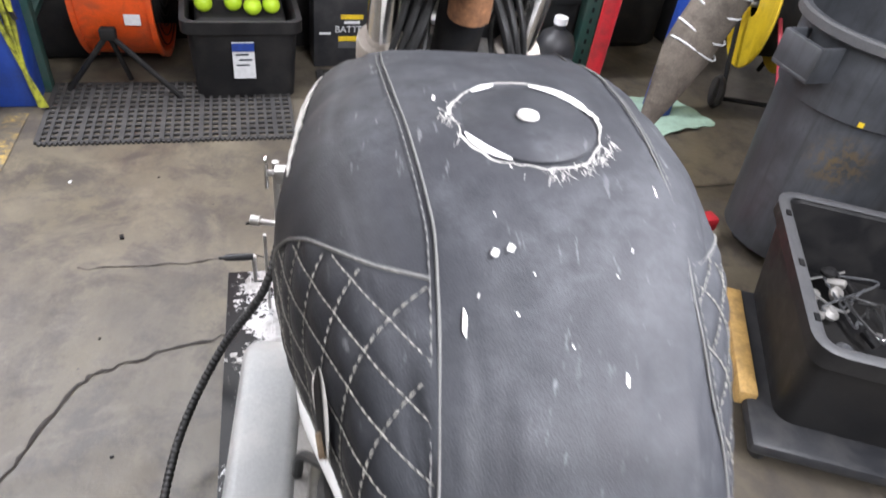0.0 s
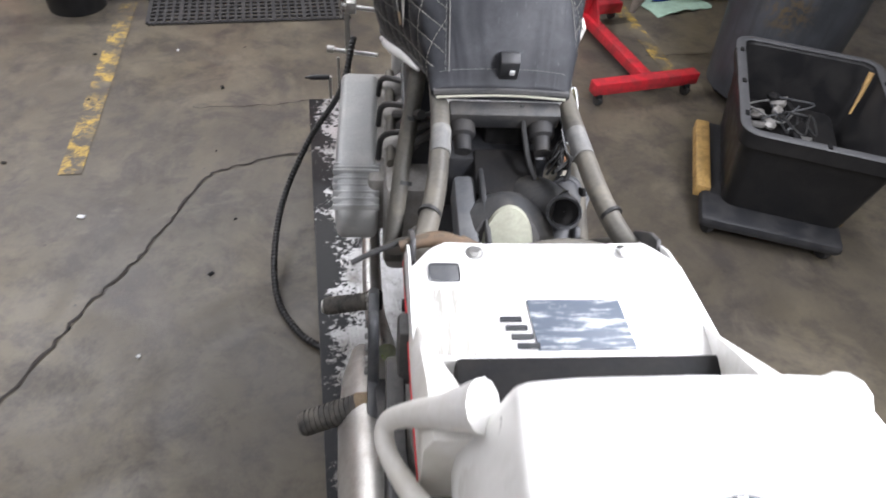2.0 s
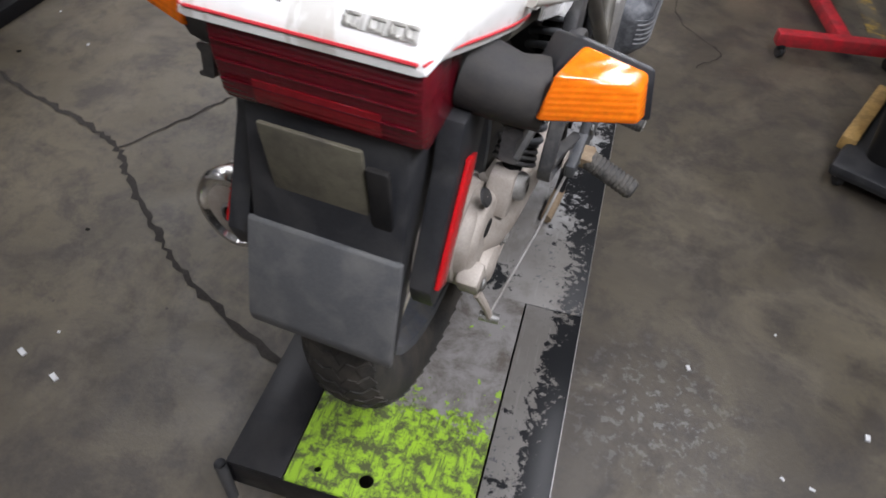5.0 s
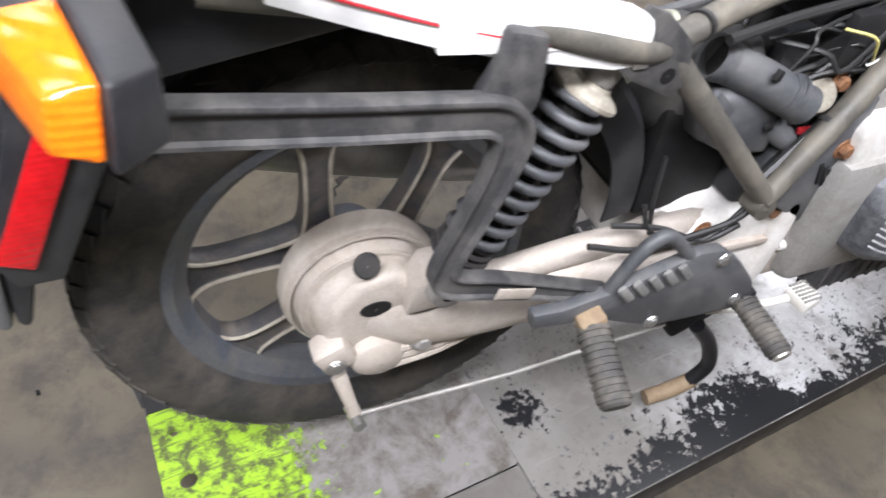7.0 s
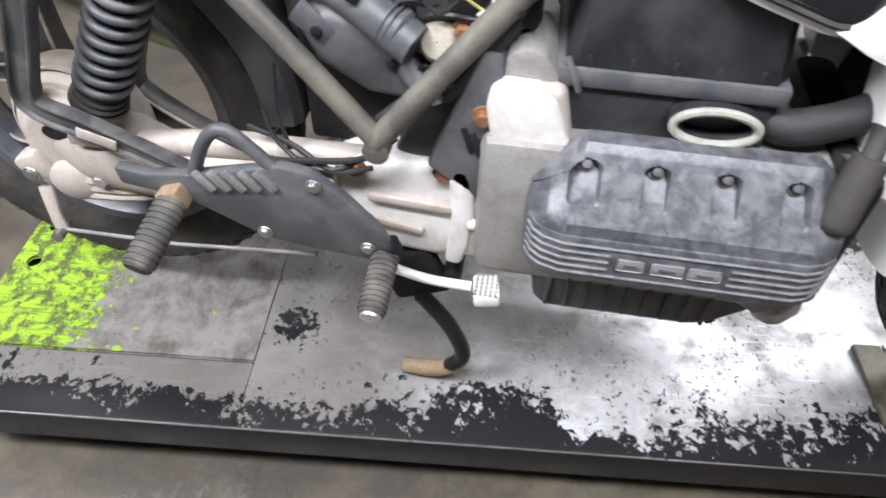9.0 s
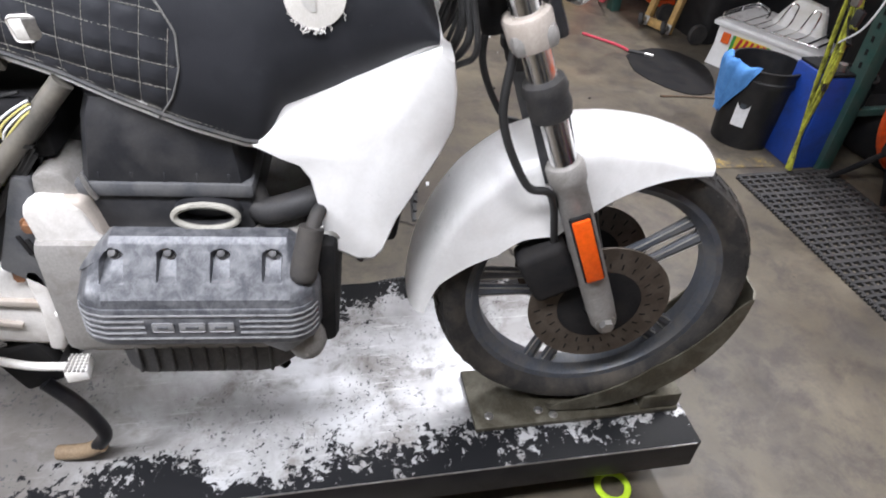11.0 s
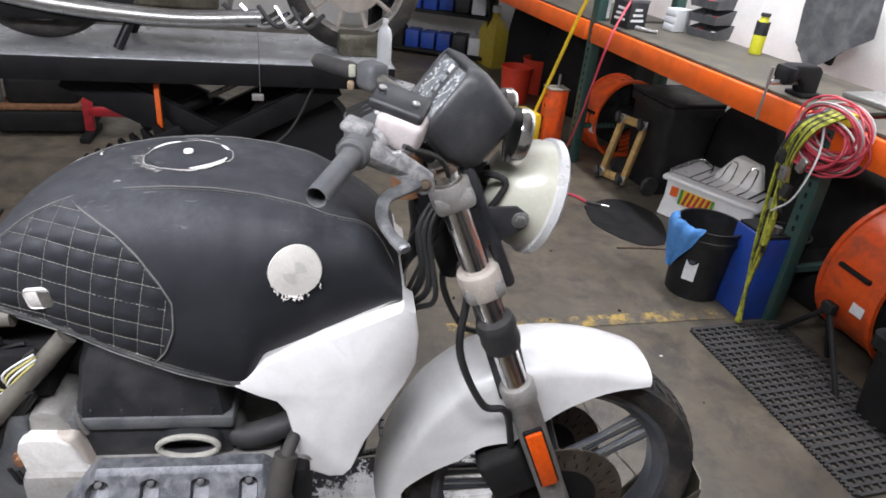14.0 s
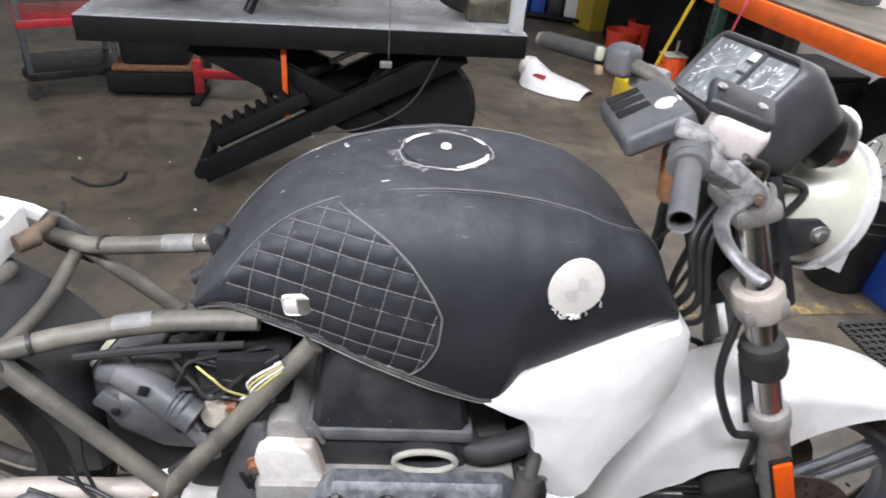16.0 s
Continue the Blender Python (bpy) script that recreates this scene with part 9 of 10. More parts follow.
# footrests, stands, pedals
for sg in (-1, 1):
    fr = part("footrest_plate", prism([(0.182, 0.645), (0.225, 0.640), (0.285, 0.648), (0.40, 0.678), (0.436, 0.672), (0.475, 0.640), (0.520, 0.588), (0.536, 0.545), (0.515, 0.535), (0.40, 0.548), (0.36, 0.556), (0.27, 0.605), (0.185, 0.618)], sg * 0.188, sg * 0.206, 0.005), M["plastic_grey"], bike, "dusty dark footrest plate with louvres")
    part("heel_loop", tube([(sg * 0.197, 0.285, 0.645), (sg * 0.197, 0.310, 0.695), (sg * 0.197, 0.332, 0.716), (sg * 0.197, 0.352, 0.710), (sg * 0.197, 0.385, 0.675), (sg * 0.197, 0.398, 0.665)], 0.0085, 10, 4), M["plastic_grey"], fr)
    for k in range(5):
        part("louvre", box((sg * 0.208, 0.302 + 0.020 * k, 0.643 + 0.003 * k), (0.006, 0.011, 0.034), 0.002, (38, 0, 0)), M["tube_grey"], fr)
    for y, z in ((0.44, 0.655), (0.25, 0.615), (0.365, 0.565), (0.50, 0.56)):
        part("plate_bolt", hexbolt((sg * 0.206, y, z), (sg, 0, 0), 0.007, 0.005), M["steel"], fr)
    for nm, a, b in (("rear_peg", (sg * 0.212, 0.259, 0.615), (sg * 0.309, 0.245, 0.582)), ("front_peg", (sg * 0.196, 0.522, 0.550), (sg * 0.291, 0.522, 0.533))):
        m, ln = along(a, b)
        wide = 1.12 if nm == "rear_peg" else 1.0
        prof = [(0.001, 0), (0.013, 0.0)]
        n = 11
        for k in range(n):
            z0 = ln * (0.10 + 0.86 * k / n)
            prof += [(0.0185, z0), (0.0185, z0 + ln * 0.045), (0.0165, z0 + ln * 0.05), (0.0165, z0 + ln * 0.075)]
        prof += [(0.017, ln * 0.97), (0.014, ln), (0.001, ln)]
        prof = [(a_ * wide, z_) for a_, z_ in prof]
        pg = part(nm, lathe(prof, m @ Matrix.Diagonal((1, 0.85, 1, 1)), 16), M["peg"], bike, "dusty ribbed rubber foot peg")
        part("peg_mount", box(a, (0.03, 0.034, 0.03), 0.005, (20, 0, 0)), M["brown_tip"] if nm == "rear_peg" else M["dark"], pg)
        if nm == "front_peg":
            part("peg_end", lathe([(0.001, ln + 0.004), (0.013, ln + 0.003), (0.014, ln)], m @ Matrix.Diagonal((1, 0.85, 1, 1)), 16), M["bright"], pg)
# rear carrier arms: flat castings with a groove along the outer face
def channel(pts, hw, ht, sg=1, n=6):
    """A flat bar in the upright plane along a path, grooved on its outer side."""
    q = [Vector(p) for p in spline(pts, n)]
    rings = []
    for k, p in enumerate(q):
        t = (q[min(k + 1, len(q) - 1)] - q[max(k - 1, 0)]).normalized()
        nrm = Vector((1, 0, 0)).cross(t).normalized()
        u = k / (len(q) - 1)
        w = hw * float(np.interp(u, (0.0, 0.42, 0.52, 0.72, 0.85, 1.0), (1.0, 1.0, 0.82, 0.82, 0.82, 0.55)))
        rings.append([p + nrm * w * a + Vector((sg * ht * b, 0, 0)) for a, b in ((-1, -0.8), (-0.85, -1), (0.85, -1), (1, -0.8), (1, 0.55), (0.92, 0.9), (0.78, 1), (0.60, 0.9), (0.45, 0.52), (-0.62, 0.45), (-0.74, 0.9), (-0.9, 1), (-1, 0.75))])
    return loft(rings)


ARM = [(-0.20, 0.950), (-0.10, 0.934), (0.0, 0.918), (0.085, 0.906), (0.118, 0.899), (0.135, 0.880), (0.131, 0.845), (0.108, 0.785), (0.086, 0.732), (0.082, 0.708), (0.098, 0.692), (0.14, 0.679), (0.20, 0.660), (0.285, 0.630)]
for sg in (-1, 1):
    arm = part("pannier_arm", channel([(sg * (0.172 + 0.09 * max(0.0, y - 0.12) * (z < 0.7)), y, z) for y, z in ARM], 0.0190, 0.010, sg), M["arm"], bike, "worn black carrier arm", smooth=40)
    part("arm_slot", box((sg * 0.1885, 0.163, 0.672), (0.003, 0.050, 0.016), 0.002, (-18, 0, 0)), M["alu"], arm)
    part("arm_strut", prism([(0.098, 0.915), (0.116, 0.945), (0.121, 0.975), (0.159, 0.965), (0.160, 0.905), (0.148, 0.880)], sg * 0.150, sg * 0.170, 0.006), M["arm"], arm)
# rear shock
SA, SB = Vector((0.113, 0.130, 0.680)), Vector((0.122, 0.268, 0.922))
m, ln = along(SA, SB)
sh = part("rear_shock", lathe([(0.001, -0.03), (0.016, -0.03), (0.018, 0.0), (0.018, ln * 0.8), (0.016, ln * 0.82), (0.016, ln * 0.98), (0.001, ln)], m, 24), M["dark"], bike, "rear shock absorber with a black coil spring")
for k in range(4):
    part("boot_ring", lathe([(0.018, 0.010 * k - 0.012), (0.035 - 0.0015 * k, 0.010 * k - 0.011), (0.037 - 0.0015 * k, 0.010 * k - 0.008), (0.035 - 0.0015 * k, 0.010 * k - 0.004), (0.018, 0.010 * k - 0.003)], m, 24), M["rubber"], sh)
coil = [m @ Vector((0.0305 * math.cos(a), 0.0305 * math.sin(a), 0.022 + (ln * 0.78 - 0.022) * a / (2 * math.pi * 9.5))) for a in np.linspace(0, 2 * math.pi * 9.5, 250)]
part("coil_spring", tube(coil, 0.0060, 10), M["plastic_grey"], sh)
part("shock_cap", lathe([(0.012, ln * 0.775), (0.034, ln * 0.777), (0.037, ln * 0.785), (0.037, ln * 0.80), (0.033, ln * 0.812), (0.022, ln * 0.83), (0.020, ln * 0.845), (0.014, ln * 0.85)], m, 28), M["hub_grime"], sh, "grimy pale alloy spring cap")
part("shock_top", lathe([(0.0185, ln * 0.85), (0.0195, ln * 0.87), (0.0195, ln * 0.98), (0.012, ln * 1.02)], m, 20), M["alu_grey"], sh)
part("shock_bolt", hexbolt((0.144, 0.268, 0.922), (1, 0, 0), 0.013, 0.012), M["bright"], sh)
# final drive and swing arm
fd = part("final_drive", lathe([(0.045, -0.045), (0.106, -0.042), (0.110, -0.030), (0.110, -0.012), (0.107, -0.007), (0.098, -0.004), (0.096, -0.003), (0.093, 0.010), (0.090, 0.016), (0.080, 0.019), (0.078, 0.028), (0.070, 0.036), (0.045, 0.041), (0.001, 0.043)], along_x((0.060, 0.030, 0.582)) @ Matrix.Diagonal((0.93, 0.93, 1, 1)), 64), M["alu"], bike, "grimy cast aluminium final drive")
part("drive_snout", tube([(0.062, 0.035, 0.575), (0.080, 0.09, 0.556), (0.095, 0.20, 0.556), (0.104, 0.33, 0.572), (0.110, 0.45, 0.588)], [0.050, 0.052, 0.046, 0.043, 0.048], 20, 6, flat=1.0), M["alu"], fd)
part("arm_top", tube([(0.10, 0.16, 0.600), (0.105, 0.30, 0.618), (0.112, 0.50, 0.628)], [0.018, 0.020, 0.018], 12, 4), M["alu"], fd)
part("pinion_nose", lathe([(0.001, 0.052), (0.022, 0.050), (0.030, 0.044), (0.036, 0.020), (0.040, -0.02)], along_x((0.078, 0.030, 0.520)) @ Matrix.Diagonal((1.0, 1.15, 1, 1)), 28), M["alu"], fd)
part("drive_body", prism([(-0.035, 0.555), (-0.020, 0.500), (0.020, 0.482), (0.10, 0.492), (0.20, 0.505), (0.20, 0.572), (0.10, 0.625), (0.055, 0.655), (0.01, 0.650), (-0.025, 0.61)], 0.04, 0.108, 0.016, seg=4), M["alu"], fd)
for k, o in enumerate((0, 0.015, 0.030)):
    part("snout_rib", tube([(0.118, 0.045, 0.530 - o), (0.118, 0.11, 0.527 - 0.8 * o), (0.108, 0.185, 0.528 - 0.6 * o)], [0.008, 0.006, 0.004], 8, 4), M["alu"], fd)
for rad, xo in ((0.094, 0.060), (0.082, 0.076)):
    part("drive_rib", lathe([(rad, -0.003), (rad + 0.003, -0.002), (rad + 0.003, 0.002), (rad, 0.003)], along_x((xo, 0.030, 0.582)), 56), M["alu"], fd)
part("drive_recess", lathe([(0.001, 0.001), (0.015, 0.001), (0.018, -0.004)], along_x((0.1085, 0.030, 0.603)) @ Matrix.Diagonal((0.8, 1.25, 1, 1)), 20), M["dark"], fd)
part("shock_eye", lathe([(0.008, 0.024), (0.020, 0.022), (0.024, 0.015), (0.024, -0.03)], along_x((0.122, 0.106, 0.640)), 20), M["alu_grey"], fd)
part("shock_foot", prism([(0.060, 0.60), (0.125, 0.60), (0.135, 0.64), (0.118, 0.668), (0.085, 0.668), (0.068, 0.64)], 0.085, 0.128, 0.006), M["alu"], fd)
part("inspection_plug", lathe([(0.001, 0.004), (0.013, 0.004), (0.016, 0.0)], pose(0.100, 0.022, 0.672, 0, 60, 0), 20), M["rubber"], fd)
part("filler_plug", lathe([(0.001, 0.012), (0.018, 0.010), (0.022, 0.0)], pose(0.108, 0.092, 0.585, 0, 88, 0), 20), M["alu_grey"], fd)
part("drive_boss", box((0.105, -0.024, 0.540), (0.040, 0.046, 0.046), 0.009, (25, 0, 0)), M["alu"], fd)
part("boss_bolt", hexbolt((0.127, -0.026, 0.534), (1, 0, 0), 0.009, 0.004), M["steel"], fd)
part("drain_plug", hexbolt((0.125, 0.085, 0.538), (1, 0, 0), 0.011, 0.008), M["alu_grey"], fd)
part("brake_arm", tube([(0.118, -0.022, 0.505), (0.135, -0.014, 0.465), (0.142, -0.008, 0.435)], [0.011, 0.009, 0.010], 10, 3, flat=0.7), M["alu"], fd)
part("arm_pin", tube([(0.125, -0.012, 0.437), (0.160, -0.008, 0.437)], 0.009, 12), M["steel"], fd)
part("brake_rod", tube([(0.140, -0.008, 0.437), (0.165, 0.20, 0.468), (0.185, 0.42, 0.512)], 0.0030, 8), M["alu_grey"], bike)
for pts, r in (([(0.135, 0.29, 0.655), (0.148, 0.36, 0.640), (0.156, 0.43, 0.652), (0.160, 0.49, 0.668), (0.155, 0.53, 0.70)], 0.0042), ([(0.120, 0.33, 0.665), (0.140, 0.39, 0.662), (0.158, 0.45, 0.640), (0.160, 0.50, 0.655)], 0.0038), ([(0.130, 0.36, 0.70), (0.138, 0.372, 0.665), (0.150, 0.41, 0.640), (0.158, 0.46, 0.646), (0.150, 0.52, 0.69)], 0.0032), ([(0.118, 0.378, 0.76), (0.126, 0.376, 0.70), (0.130, 0.385, 0.645)], 0.0030)):
    part("brake_pipe", tube(pts, r, 8, 6), M["wire"], bike)
# brake pedal and centre stand
pd = part("brake_pedal", tube([(0.178, 0.50, 0.505), (0.185, 0.57, 0.492), (0.195, 0.635, 0.500)], 0.007, 10, 4), M["alu_pale"], bike)
part("pedal_pad", box((0.202, 0.655, 0.504), (0.040, 0.034, 0.022), 0.004, (4, 0, 8)), M["white_dirty"], pd, "pale pedal pad")
bm = bmesh.new()
for i in range(6):
    for j in range(5):
        box((0.186 + 0.0065 * i, 0.642 + 0.0065 * j, 0.5158), (0.004, 0.004, 0.003), 0, (4, 0, 8), bm)
tagged(part("pad_tread", bm, M["alu_grey"], pd), kind="stuff")
cs = part("centre_stand", tube([(-0.14, 0.60, 0.44), (0.14, 0.60, 0.44)], 0.014, 12), M["black"], bike, "black centre stand with a tan foot lever")
part("foot_lever", tube([(0.14, 0.555, 0.40), (0.145, 0.60, 0.34), (0.148, 0.625, 0.27), (0.146, 0.60, 0.222)], 0.013, 12, 6), M["black"], cs)
part("lever_tip", tube([(0.147, 0.612, 0.232), (0.142, 0.575, 0.208), (0.138, 0.524, 0.199)], [0.014, 0.015, 0.014], 12, 5), M["brown_tip"], cs)
part("stand_spring", ribbed([(0.10, 0.50, 0.47), (0.13, 0.55, 0.40)], 0.008, 10, 0.004, 0.2, 3), M["dark"], cs)
part("stand_bracket", box((0.12, 0.54, 0.43), (0.03, 0.09, 0.09), 0.008, (25, 0, 0)), M["dark"], cs)

# exhaust
def tri_oval(y, zc, r, n=40):
    """A rounded-triangle section with its point downwards."""
    return [(-0.17 - 0.07 * (y + 0.2) + r * (math.cos(a) + 0.07 * math.cos(2 * a)), y, zc + r * (1.06 * math.sin(a) - 0.11 * math.cos(3 * (a - math.pi / 6)) * 0.6)) for a in np.linspace(0, 2 * math.pi, n, endpoint=False)]


def mz(y):
    return 0.735 - 0.37 * (y + 0.2)


ex = part("muffler", loft([tri_oval(y, mz(y), r) for y, r in ((-0.205, 0.053), (-0.16, 0.056), (0.0, 0.058), (0.25, 0.055), (0.36, 0.045), (0.44, 0.024))]), M["muffler"], bike, "chrome tri-oval muffler with dark outlet", smooth=50)
part("end_rim", loft([tri_oval(y, mz(y), r) for y, r in ((-0.180, 0.0575), (-0.196, 0.0595), (-0.212, 0.0585), (-0.222, 0.053), (-0.224, 0.046), (-0.216, 0.040))]), M["chrome"], ex, "polished end rim", smooth=60)
part("muffler_face", loft([tri_oval(y, mz(-0.2) + 0.004, r) for y, r in ((-0.212, 0.047), (-0.216, 0.040), (-0.2165, 0.030), (-0.2165, 0.010))]), M["alu"], ex)
OM = along((-0.166, -0.2155, 0.737), (-0.166, -0.40, 0.737))[0]
part("outlet", lathe([(0.0165, -0.002), (0.0205, 0.0), (0.0205, 0.004), (0.0175, 0.006), (0.0165, 0.004), (0.0160, 0.002)], OM, 24), M["alu_grey"], ex)
part("outlet_bore", lathe([(0.001, 0.0022), (0.0168, 0.0022)], OM, 24), M["soot"], ex)
for k in range(5):
    yy = -0.15 + 0.07 * k
    part("rivet", lathe([(0.001, 0.004), (0.005, 0.002), (0.006, 0)], pose(-0.175 - 0.07 * (yy + 0.2) + 0.022 * (-1) ** k, yy, mz(yy) + 0.058, -20, 0, 0), 10), M["steel"], ex)
part("header_pipe", tube([(-0.175, 0.43, 0.512), (-0.20, 0.60, 0.47), (-0.20, 0.90, 0.47), (-0.15, 1.05, 0.52)], 0.02, 12, 6), M["steel"], bike)

# ---- tail ----
def tail_ring(y, w, wt, zt, zb):
    """One section of the tail cowl: a flat top with a tight shoulder, sides that flare outwards below it."""
    h = zt - zb
    right = [(w * 0.94, zb), (w, zb + h * 0.28), (w * 0.99, zb + h * 0.45), (wt + (w - wt) * 0.30, zt - h * 0.20), (wt + 0.0035, zt - min(0.011, h * 0.12)), (wt + 0.001, zt - min(0.006, h * 0.06)), (wt - 0.005, zt - 0.0022), (wt - 0.014, zt - 0.0006), (w * 0.5, zt + 0.002), (0.0, zt + 0.003)]
    return [(x, y, z) for x, z in right] + [(-x, y, z) for x, z in right[-2::-1]]


TAIL = [(-0.058, 0.140, 0.104, 1.158, 1.012), (-0.062, 0.143, 0.109, 1.167, 1.013), (-0.072, 0.145, 0.112, 1.173, 1.016), (-0.12, 0.147, 0.1165, 1.180, 1.028), (-0.155, 0.145, 0.1165, 1.1755, 1.038), (-0.175, 0.142, 0.1150, 1.169, 1.043), (-0.205, 0.136, 0.1130, 1.155, 1.050),
        (-0.237, 0.129, 0.1105, 1.133, 1.058), (-0.262, 0.122, 0.1095, 1.110, 1.063), (-0.280, 0.1175, 0.1090, 1.091, 1.065), (-0.290, 0.1145, 0.108, 1.080, 1.064), (-0.2955, 0.112, 0.106, 1.072, 1.063)]


def tail_shell():
    ys = np.unique(np.r_[np.linspace(TAIL[0][0], TAIL[-1][0], 48), [r[0] for r in TAIL]])[::-1]
    cols = [np.interp(ys, [r[0] for r in TAIL][::-1], [r[k] for r in TAIL][::-1]) for k in (1, 2, 3, 4)]
    rings = [tail_ring(y, *row) for y, *row in zip(ys, *cols)]
    return loft(rings, closed=True, caps=True)


tail = part("tail_cowl", tail_shell(), M["tail"], bike, "dusty white tail cowl with a round badge", smooth=48)
part("pinstripe", tube([(sg_x * 0.1085, -0.2962, 1.0735) for sg_x in (-0.97, 0, 0.97)], 0.0017, 6), M["red_line"], tail, "thin red pinstripe")
for sg in (-1, 1):
    cols = [np.interp(np.linspace(-0.10, -0.295, 26), [r[0] for r in TAIL][::-1], [r[k] for r in TAIL][::-1]) for k in (1, 4)]
    part("pinstripe", tube([(sg * (w * 0.965 + 0.0012), y, zb + 0.010) for y, w, zb in zip(np.linspace(-0.10, -0.295, 26), *cols)], 0.0013, 5), M["red_line"], tail)
    wing = [[(sg * (x0 + 0.004) - 0.012, y, zb), (sg * 0.1545 - 0.012, y, zb + 0.01), (sg * 0.1545 - 0.012, y, zt - 0.016), (sg * 0.148 - 0.012, y, zt - 0.003), (sg * x0 - 0.012, y, zt), (sg * x0 - 0.012, y, zb)] for y, x0, zb, zt in ((-0.07, 0.112, 1.014, 1.110), (-0.04, 0.118, 1.006, 1.100), (0.0, 0.126, 0.992, 1.078), (0.04, 0.134, 0.978, 1.050), (0.08, 0.141, 0.966, 1.022), (0.115, 0.146, 0.958, 0.998))]
    part("cowl_wing", loft(wing, closed=True, caps=True), M["white_dirty"], tail, "white cowl shoulder running down to the tray", smooth=35)
    # long side skin running forward under the seat
    skin = [[(sg * ((0.158 if sg > 0 else 0.152) + 0.002 * math.sin(q * 3)), y, z0 + (z1 - z0) * q) for q in np.linspace(0, 1, 6)] for y, z0, z1 in ((0.271, 0.934, 0.950), (0.268, 0.922, 0.958), (0.258, 0.914, 0.966), (0.240, 0.914, 0.976), (0.20, 0.923, 0.986), (0.13, 0.940, 0.994), (0.066, 0.959, 1.007), (0.0, 0.984, 1.03), (-0.06, 1.008, 1.05))]
    part("side_skin", shell(loft(skin, closed=False), 0.003), M["white"], tail, "white side skin with a red pinstripe").location.x = -0.012
    part("pinstripe", tube([(0.1605 if sg > 0 else -0.1545, y, z) for y, z in ((0.266, 0.929), (0.20, 0.942), (0.13, 0.960), (0.066, 0.979), (0.0, 1.003), (-0.06, 1.026))], 0.0014, 5, 4), M["red_line"], tail).location.x = -0.012
    part("grab_handle", tube([(sg * 0.128, -0.060, 1.135), (sg * 0.150, -0.050, 1.112), (sg * 0.176, -0.032, 1.078), (sg * 0.192, -0.030, 1.060), (sg * 0.190, -0.050, 1.052), (sg * 0.170, -0.090, 1.058), (sg * 0.146, -0.125, 1.066)], [0.020, 0.014, 0.010, 0.0085, 0.0085, 0.010, 0.013], 12, 6, flat=0.9), M["white_dirty"], tail, "white moulded grab handle")
EM = pose(-0.001, -0.172, 1.1725, 15.5, 0, 0)
bd = part("round_emblem", lathe([(0.001, 0.0032), (0.0275, 0.0030), (0.0285, -0.003)], EM, 40), M["badge_dark"], tail, "round dark and white enamel emblem")
part("emblem_rim", lathe([(0.0274, 0.003), (0.0285, 0.0038), (0.0298, 0.002), (0.0302, -0.004)], EM, 40), M["badge_pale"], bd)
part("emblem_centre", lathe([(0.001, 0.0042), (0.0180, 0.0040), (0.0185, 0.003)], EM, 32), M["badge_pale"], bd)
for a in (128, 90, 52):
    bm = box((0.0232 * math.cos(math.radians(a)), 0.0232 * math.sin(math.radians(a)), 0.0034), (0.0062, 0.0052, 0.001), 0.0004, (0, 0, a - 90))
    bmesh.ops.transform(bm, matrix=EM, verts=bm.verts)
    part("emblem_mark", bm, M["badge_pale"], bd)
MM = pose(0.069, -0.2835, 1.0905, 48, 0, 0)
for x, w in ((-0.024, 0.013), (-0.003, 0.014), (0.014, 0.012), (0.026, 0.009)):
    for c, sz in (((x, 0.0045, 0.001), (w, 0.0026, 0.003)), ((x - w * 0.42, 0, 0.001), (0.0026, 0.0115, 0.003)), ((x, -0.0045, 0.001), (w * 0.8, 0.0024, 0.003))):
        bm = box(c, sz, 0.0006)
        bmesh.ops.transform(bm, matrix=MM, verts=bm.verts)
        part("model_mark", bm, M["silver"], tail, "worn silver model mark")
# the letters' shadow, laid in as a thin grey plate behind them
bm = box((0.001, 0, 0.0), (0.062, 0.013, 0.0016), 0.0004)
bmesh.ops.transform(bm, matrix=MM, verts=bm.verts)
part("mark_shadow_plate", bm, M["old_label"], tail, "grey plate drawn as the shadow behind the model mark")
for x, y, r in ((-0.052, -0.232, 0.0022), (-0.055, -0.238, 0.0016), (-0.02, -0.282, 0.0018)):
    part("chip", lathe([(0.001, 0.0006), (r, 0.0003), (r * 1.2, 0)], pose(x, y, float(np.interp(y, [q[0] for q in TAIL][::-1], [q[3] for q in TAIL][::-1])) + 0.0022, 34, 0, 0), 7), M["dark"], tail)
# under-seat tray
tray = part("seat_tray", loft([[(x, y, z) for x, z in ((-w, z0), (-w, z0 + 0.045), (-w + 0.012, z0 + 0.052), (-w * 0.5, z0 + 0.05), (w * 0.5, z0 + 0.05), (w - 0.012, z0 + 0.052), (w, z0 + 0.045), (w, z0))] for y, w, z0 in ((0.066, 0.157, 0.955), (0.15, 0.156, 0.945), (0.205, 0.154, 0.94), (0.232, 0.135, 0.938), (0.238, 0.128, 0.938))]), M["white"], bike, "white moulded seat tray with a cut-out and old labels")
part("tray_hole", box((-0.120, 0.188, 0.9935), (0.034, 0.026, 0.003), 0.004), M["plastic_grey"], tray)
part("tray_label", box((-0.104, 0.118, 1.0000), (0.064, 0.092, 0.003), 0.001, (-6.8, 0, 0)), M["old_label"], tray, "peeling grey label")
part("tray_label", box((0.012, 0.112, 1.0008), (0.098, 0.070, 0.003), 0.001, (-6.8, 0, 0)), M["print_label"], tray, "grey printed label")
for k in range(4):
    part("label_bar", box((-0.058 + 0.004 * k, 0.118 - 0.012 * k, 1.0020 + 0.0014 * k), (0.022, 0.006, 0.002)), M["badge_dark"], tray)
part("tray_bolt", hexbolt((-0.083, 0.222, 0.99), (0, 0, 1), 0.007, 0.006), M["steel"], tray)
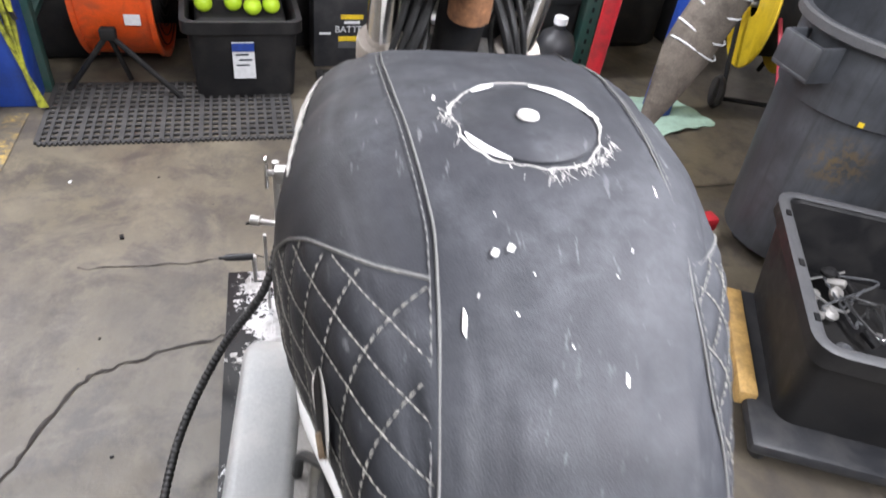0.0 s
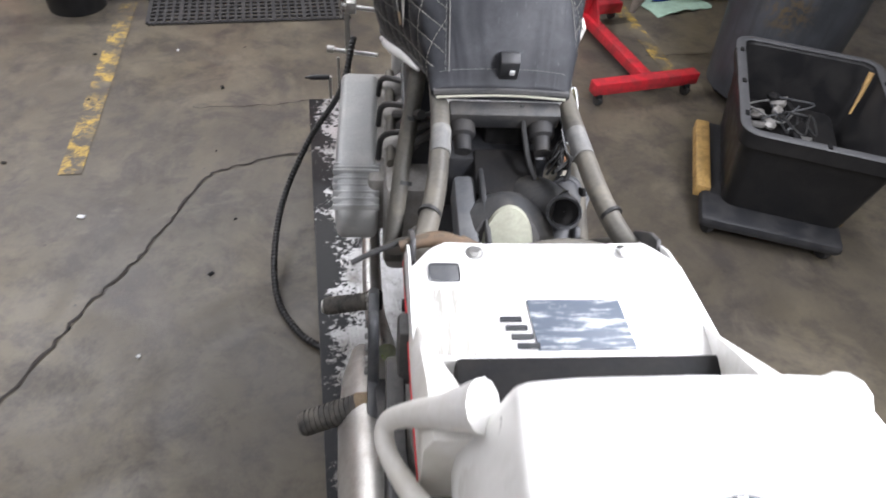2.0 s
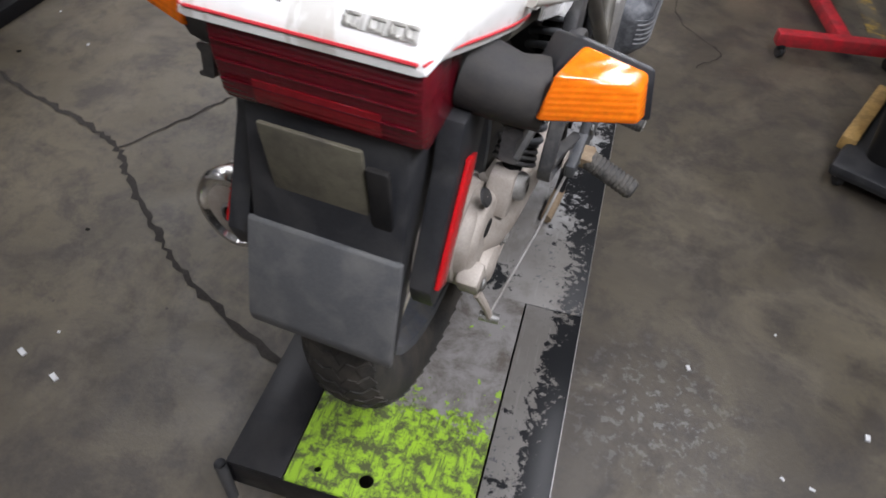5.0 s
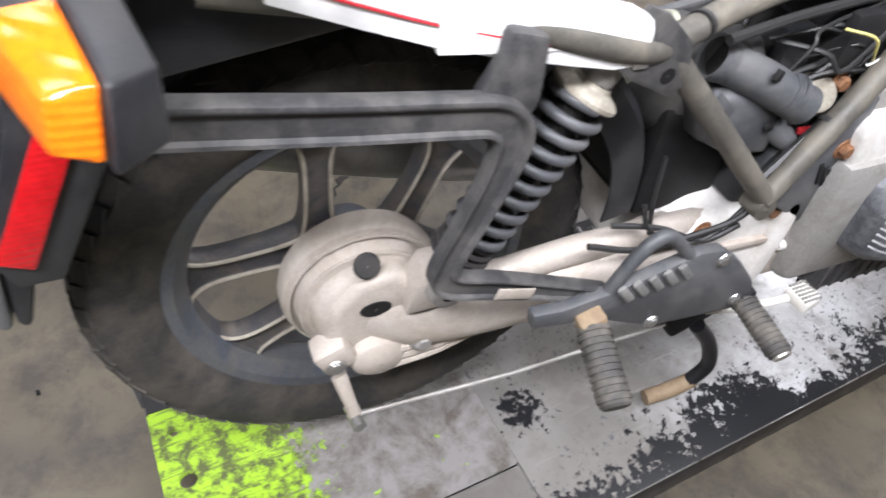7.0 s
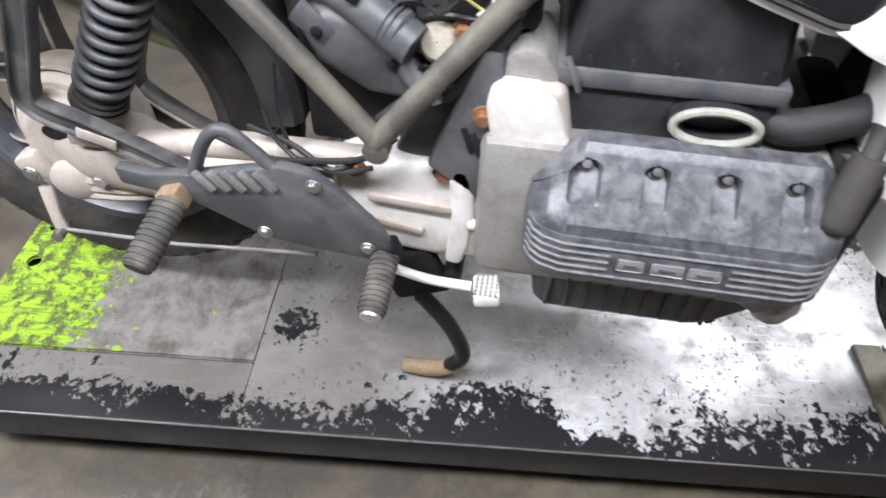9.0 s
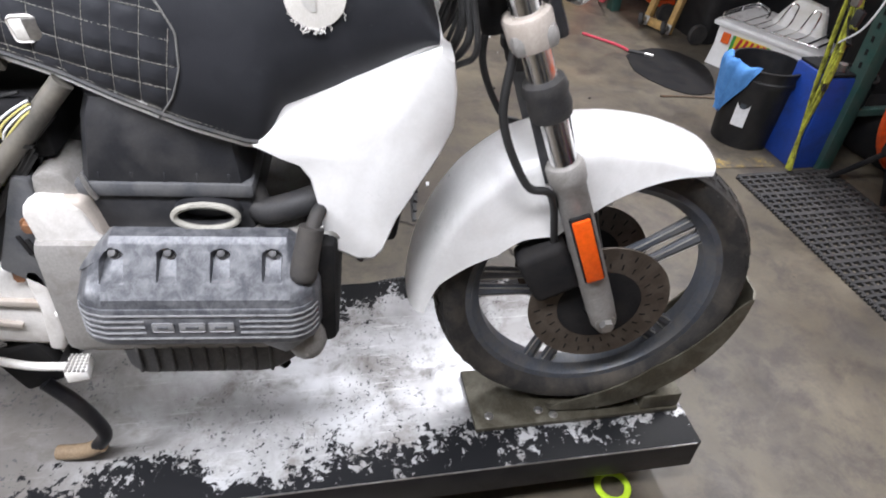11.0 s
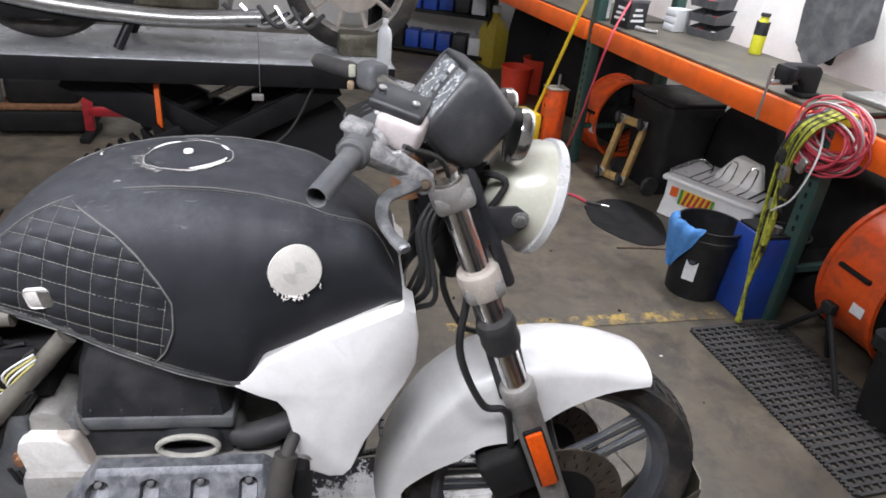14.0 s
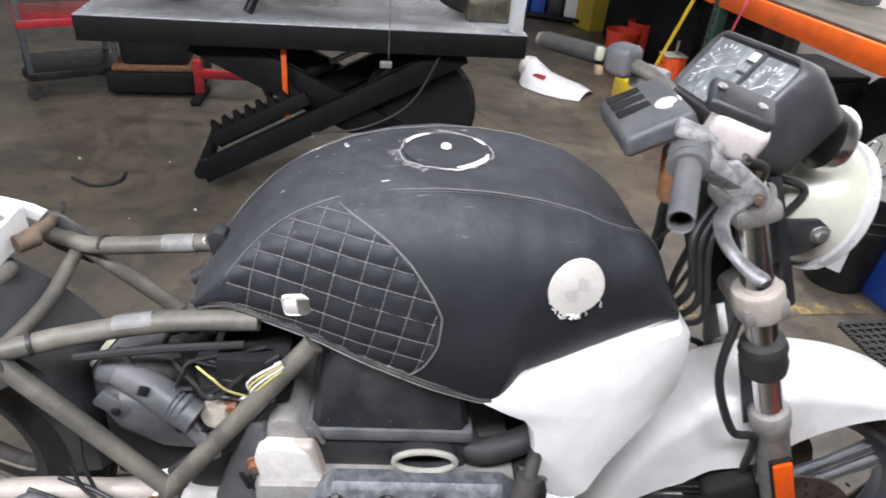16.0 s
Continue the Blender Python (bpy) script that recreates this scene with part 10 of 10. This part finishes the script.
part("tray_peg", tube([(0.088, 0.255, 0.965), (0.088, 0.215, 1.000)], 0.006, 10), M["steel"], tray)
part("tail_gap_strip", box((0.01, 0.035, 1.0), (0.26, 0.060, 0.030), 0.006), M["dark"], tray)

# rear lamp, plate holder and mudflap
lamp = part("tail_lamp", prism([(-0.289, 1.064), (-0.290, 1.030), (-0.284, 0.982), (-0.268, 0.972), (-0.20, 0.98), (-0.16, 1.02), (-0.16, 1.06)], -0.102, 0.102, 0.008), M["tail_lens"], bike, "dark red ribbed tail lamp")
for k in range(3):
    part("lens_rib", box((0, -0.2880 - 0.0016 * k, 1.005 + 0.020 * k), (0.19, 0.003, 0.002), 0.0005, (-6, 0, 0)), M["tail_lens"], lamp)
part("stop_lens", box((0, -0.2862, 1.0), (0.125, 0.004, 0.026), 0.001, (7, 0, 0)), M["stop_lens"], lamp)
under = part("rear_mudguard", prism([(-0.27, 0.985), (-0.315, 0.70), (-0.305, 0.69), (-0.25, 0.84), (-0.14, 0.93), (0.02, 0.955), (0.16, 0.955), (0.16, 0.985), (-0.10, 1.02)], -0.088, 0.088, 0.006), M["plastic"], bike, "black plastic rear mudguard")
part("plate_holder", box((-0.004, -0.2845, 0.900), (0.108, 0.006, 0.150), 0.003, (8, 0, 0)), M["plate"], under, "bare beige plate panel")
part("plate_slot", box((0.064, -0.2875, 0.905), (0.024, 0.008, 0.105), 0.003, (8, 0, 0)), M["dark"], under)
part("mudflap", prism([(-0.298, 0.842), (-0.330, 0.715), (-0.328, 0.698), (-0.318, 0.698), (-0.290, 0.842)], -0.091, 0.091, 0.004), M["flap"], under, "grey rubber mudflap")
for sg in (-1, 1):
    w = part("reflector_wing", prism([(-0.150, 0.985), (-0.232, 0.985), (-0.243, 0.930), (-0.296, 0.812), (-0.285, 0.778), (-0.250, 0.778), (-0.170, 0.920)], sg * 0.096, sg * 0.122, 0.003), M["plastic"], under)
    part("side_reflector", prism([(-0.219, 0.937), (-0.195, 0.928), (-0.265, 0.800), (-0.290, 0.813)], sg * 0.1225, sg * 0.128, 0.002), M["red_lens"], under, "red side reflector")
    # indicators: stalk, body, lens
    stalk = part("indicator_stalk", tube([(sg * 0.110, -0.185, 1.010), (sg * 0.150, -0.188, 1.005), (sg * 0.178, -0.180, 1.002)], [0.038, 0.034, 0.036], 14, 4, flat=0.95), M["rubber"], bike, "black rubber indicator stalk")
    rear = [(0.184, -0.222, 1.000), (0.190, -0.213, 1.045), (0.262, -0.184, 1.032), (0.268, -0.190, 1.002)]
    front = [(0.172, -0.200, 0.994), (0.205, -0.172, 1.056), (0.264, -0.157, 1.036), (0.272, -0.165, 0.994)]
    back = [(0.150, -0.160, 0.982), (0.172, -0.146, 1.050), (0.240, -0.130, 1.030), (0.248, -0.132, 0.986)]
    mx, mz_ = sum(p[0] for p in front) / 4, sum(p[2] for p in front) / 4
    frame_ = [(mx + (x - mx) * 1.16, y + 0.003, mz_ + (z - mz_) * 1.16) for x, y, z in front]
    for nm, p, q, mt, lb in (("indicator_lens", rear, front, "orange_lens", "orange indicator lens"), ("indicator_body", frame_, back, "plastic", "")):
        bm = bmesh.new()
        a, b = [bm.verts.new((sg * x, y, z)) for x, y, z in p], [bm.verts.new((sg * x, y, z)) for x, y, z in q]
        bm.faces.new(a), bm.faces.new(b[::-1])
        for k in range(4):
            bm.faces.new((a[k], a[(k + 1) % 4], b[(k + 1) % 4], b[k]))
        bmesh.ops.recalc_face_normals(bm, faces=bm.faces)
        bmesh.ops.bevel(bm, geom=list(bm.edges), offset=0.004, segments=3, affect="EDGES", profile=0.5)
        part(nm, bm, M[mt], stalk, lb, smooth=35)
    stalk.location.x = 0.012
for ob, x in ((tail, 0.007), (lamp, 0.014), (under, 0.012)):
    ob.location.x = x
# seat hinge and latch rods in front of the tray
hinge = part("seat_hinge_rod", tube([(-0.165, 0.265, 0.955), (-0.12, 0.272, 0.962), (-0.08, 0.255, 0.958)], [0.007, 0.010, 0.012], 10, 4), M["hinge"], bike, "rusty seat hinge rod")
part("hinge_knuckle", tube([(-0.094, 0.268, 0.955), (-0.068, 0.248, 0.955)], 0.014, 12), M["hinge"], hinge)
part("release_lever", tube([(-0.165, 0.272, 0.955), (-0.195, 0.262, 0.950), (-0.222, 0.248, 0.945)], 0.0035, 8, 4), M["wire"], hinge)
part("seat_latch_rod", tube([(-0.02, 0.262, 0.945), (0.03, 0.268, 0.955), (0.07, 0.262, 0.958), (0.088, 0.238, 0.972)], [0.012, 0.009, 0.008, 0.007], 10, 4), M["tube"], bike, "dusty seat latch rod")
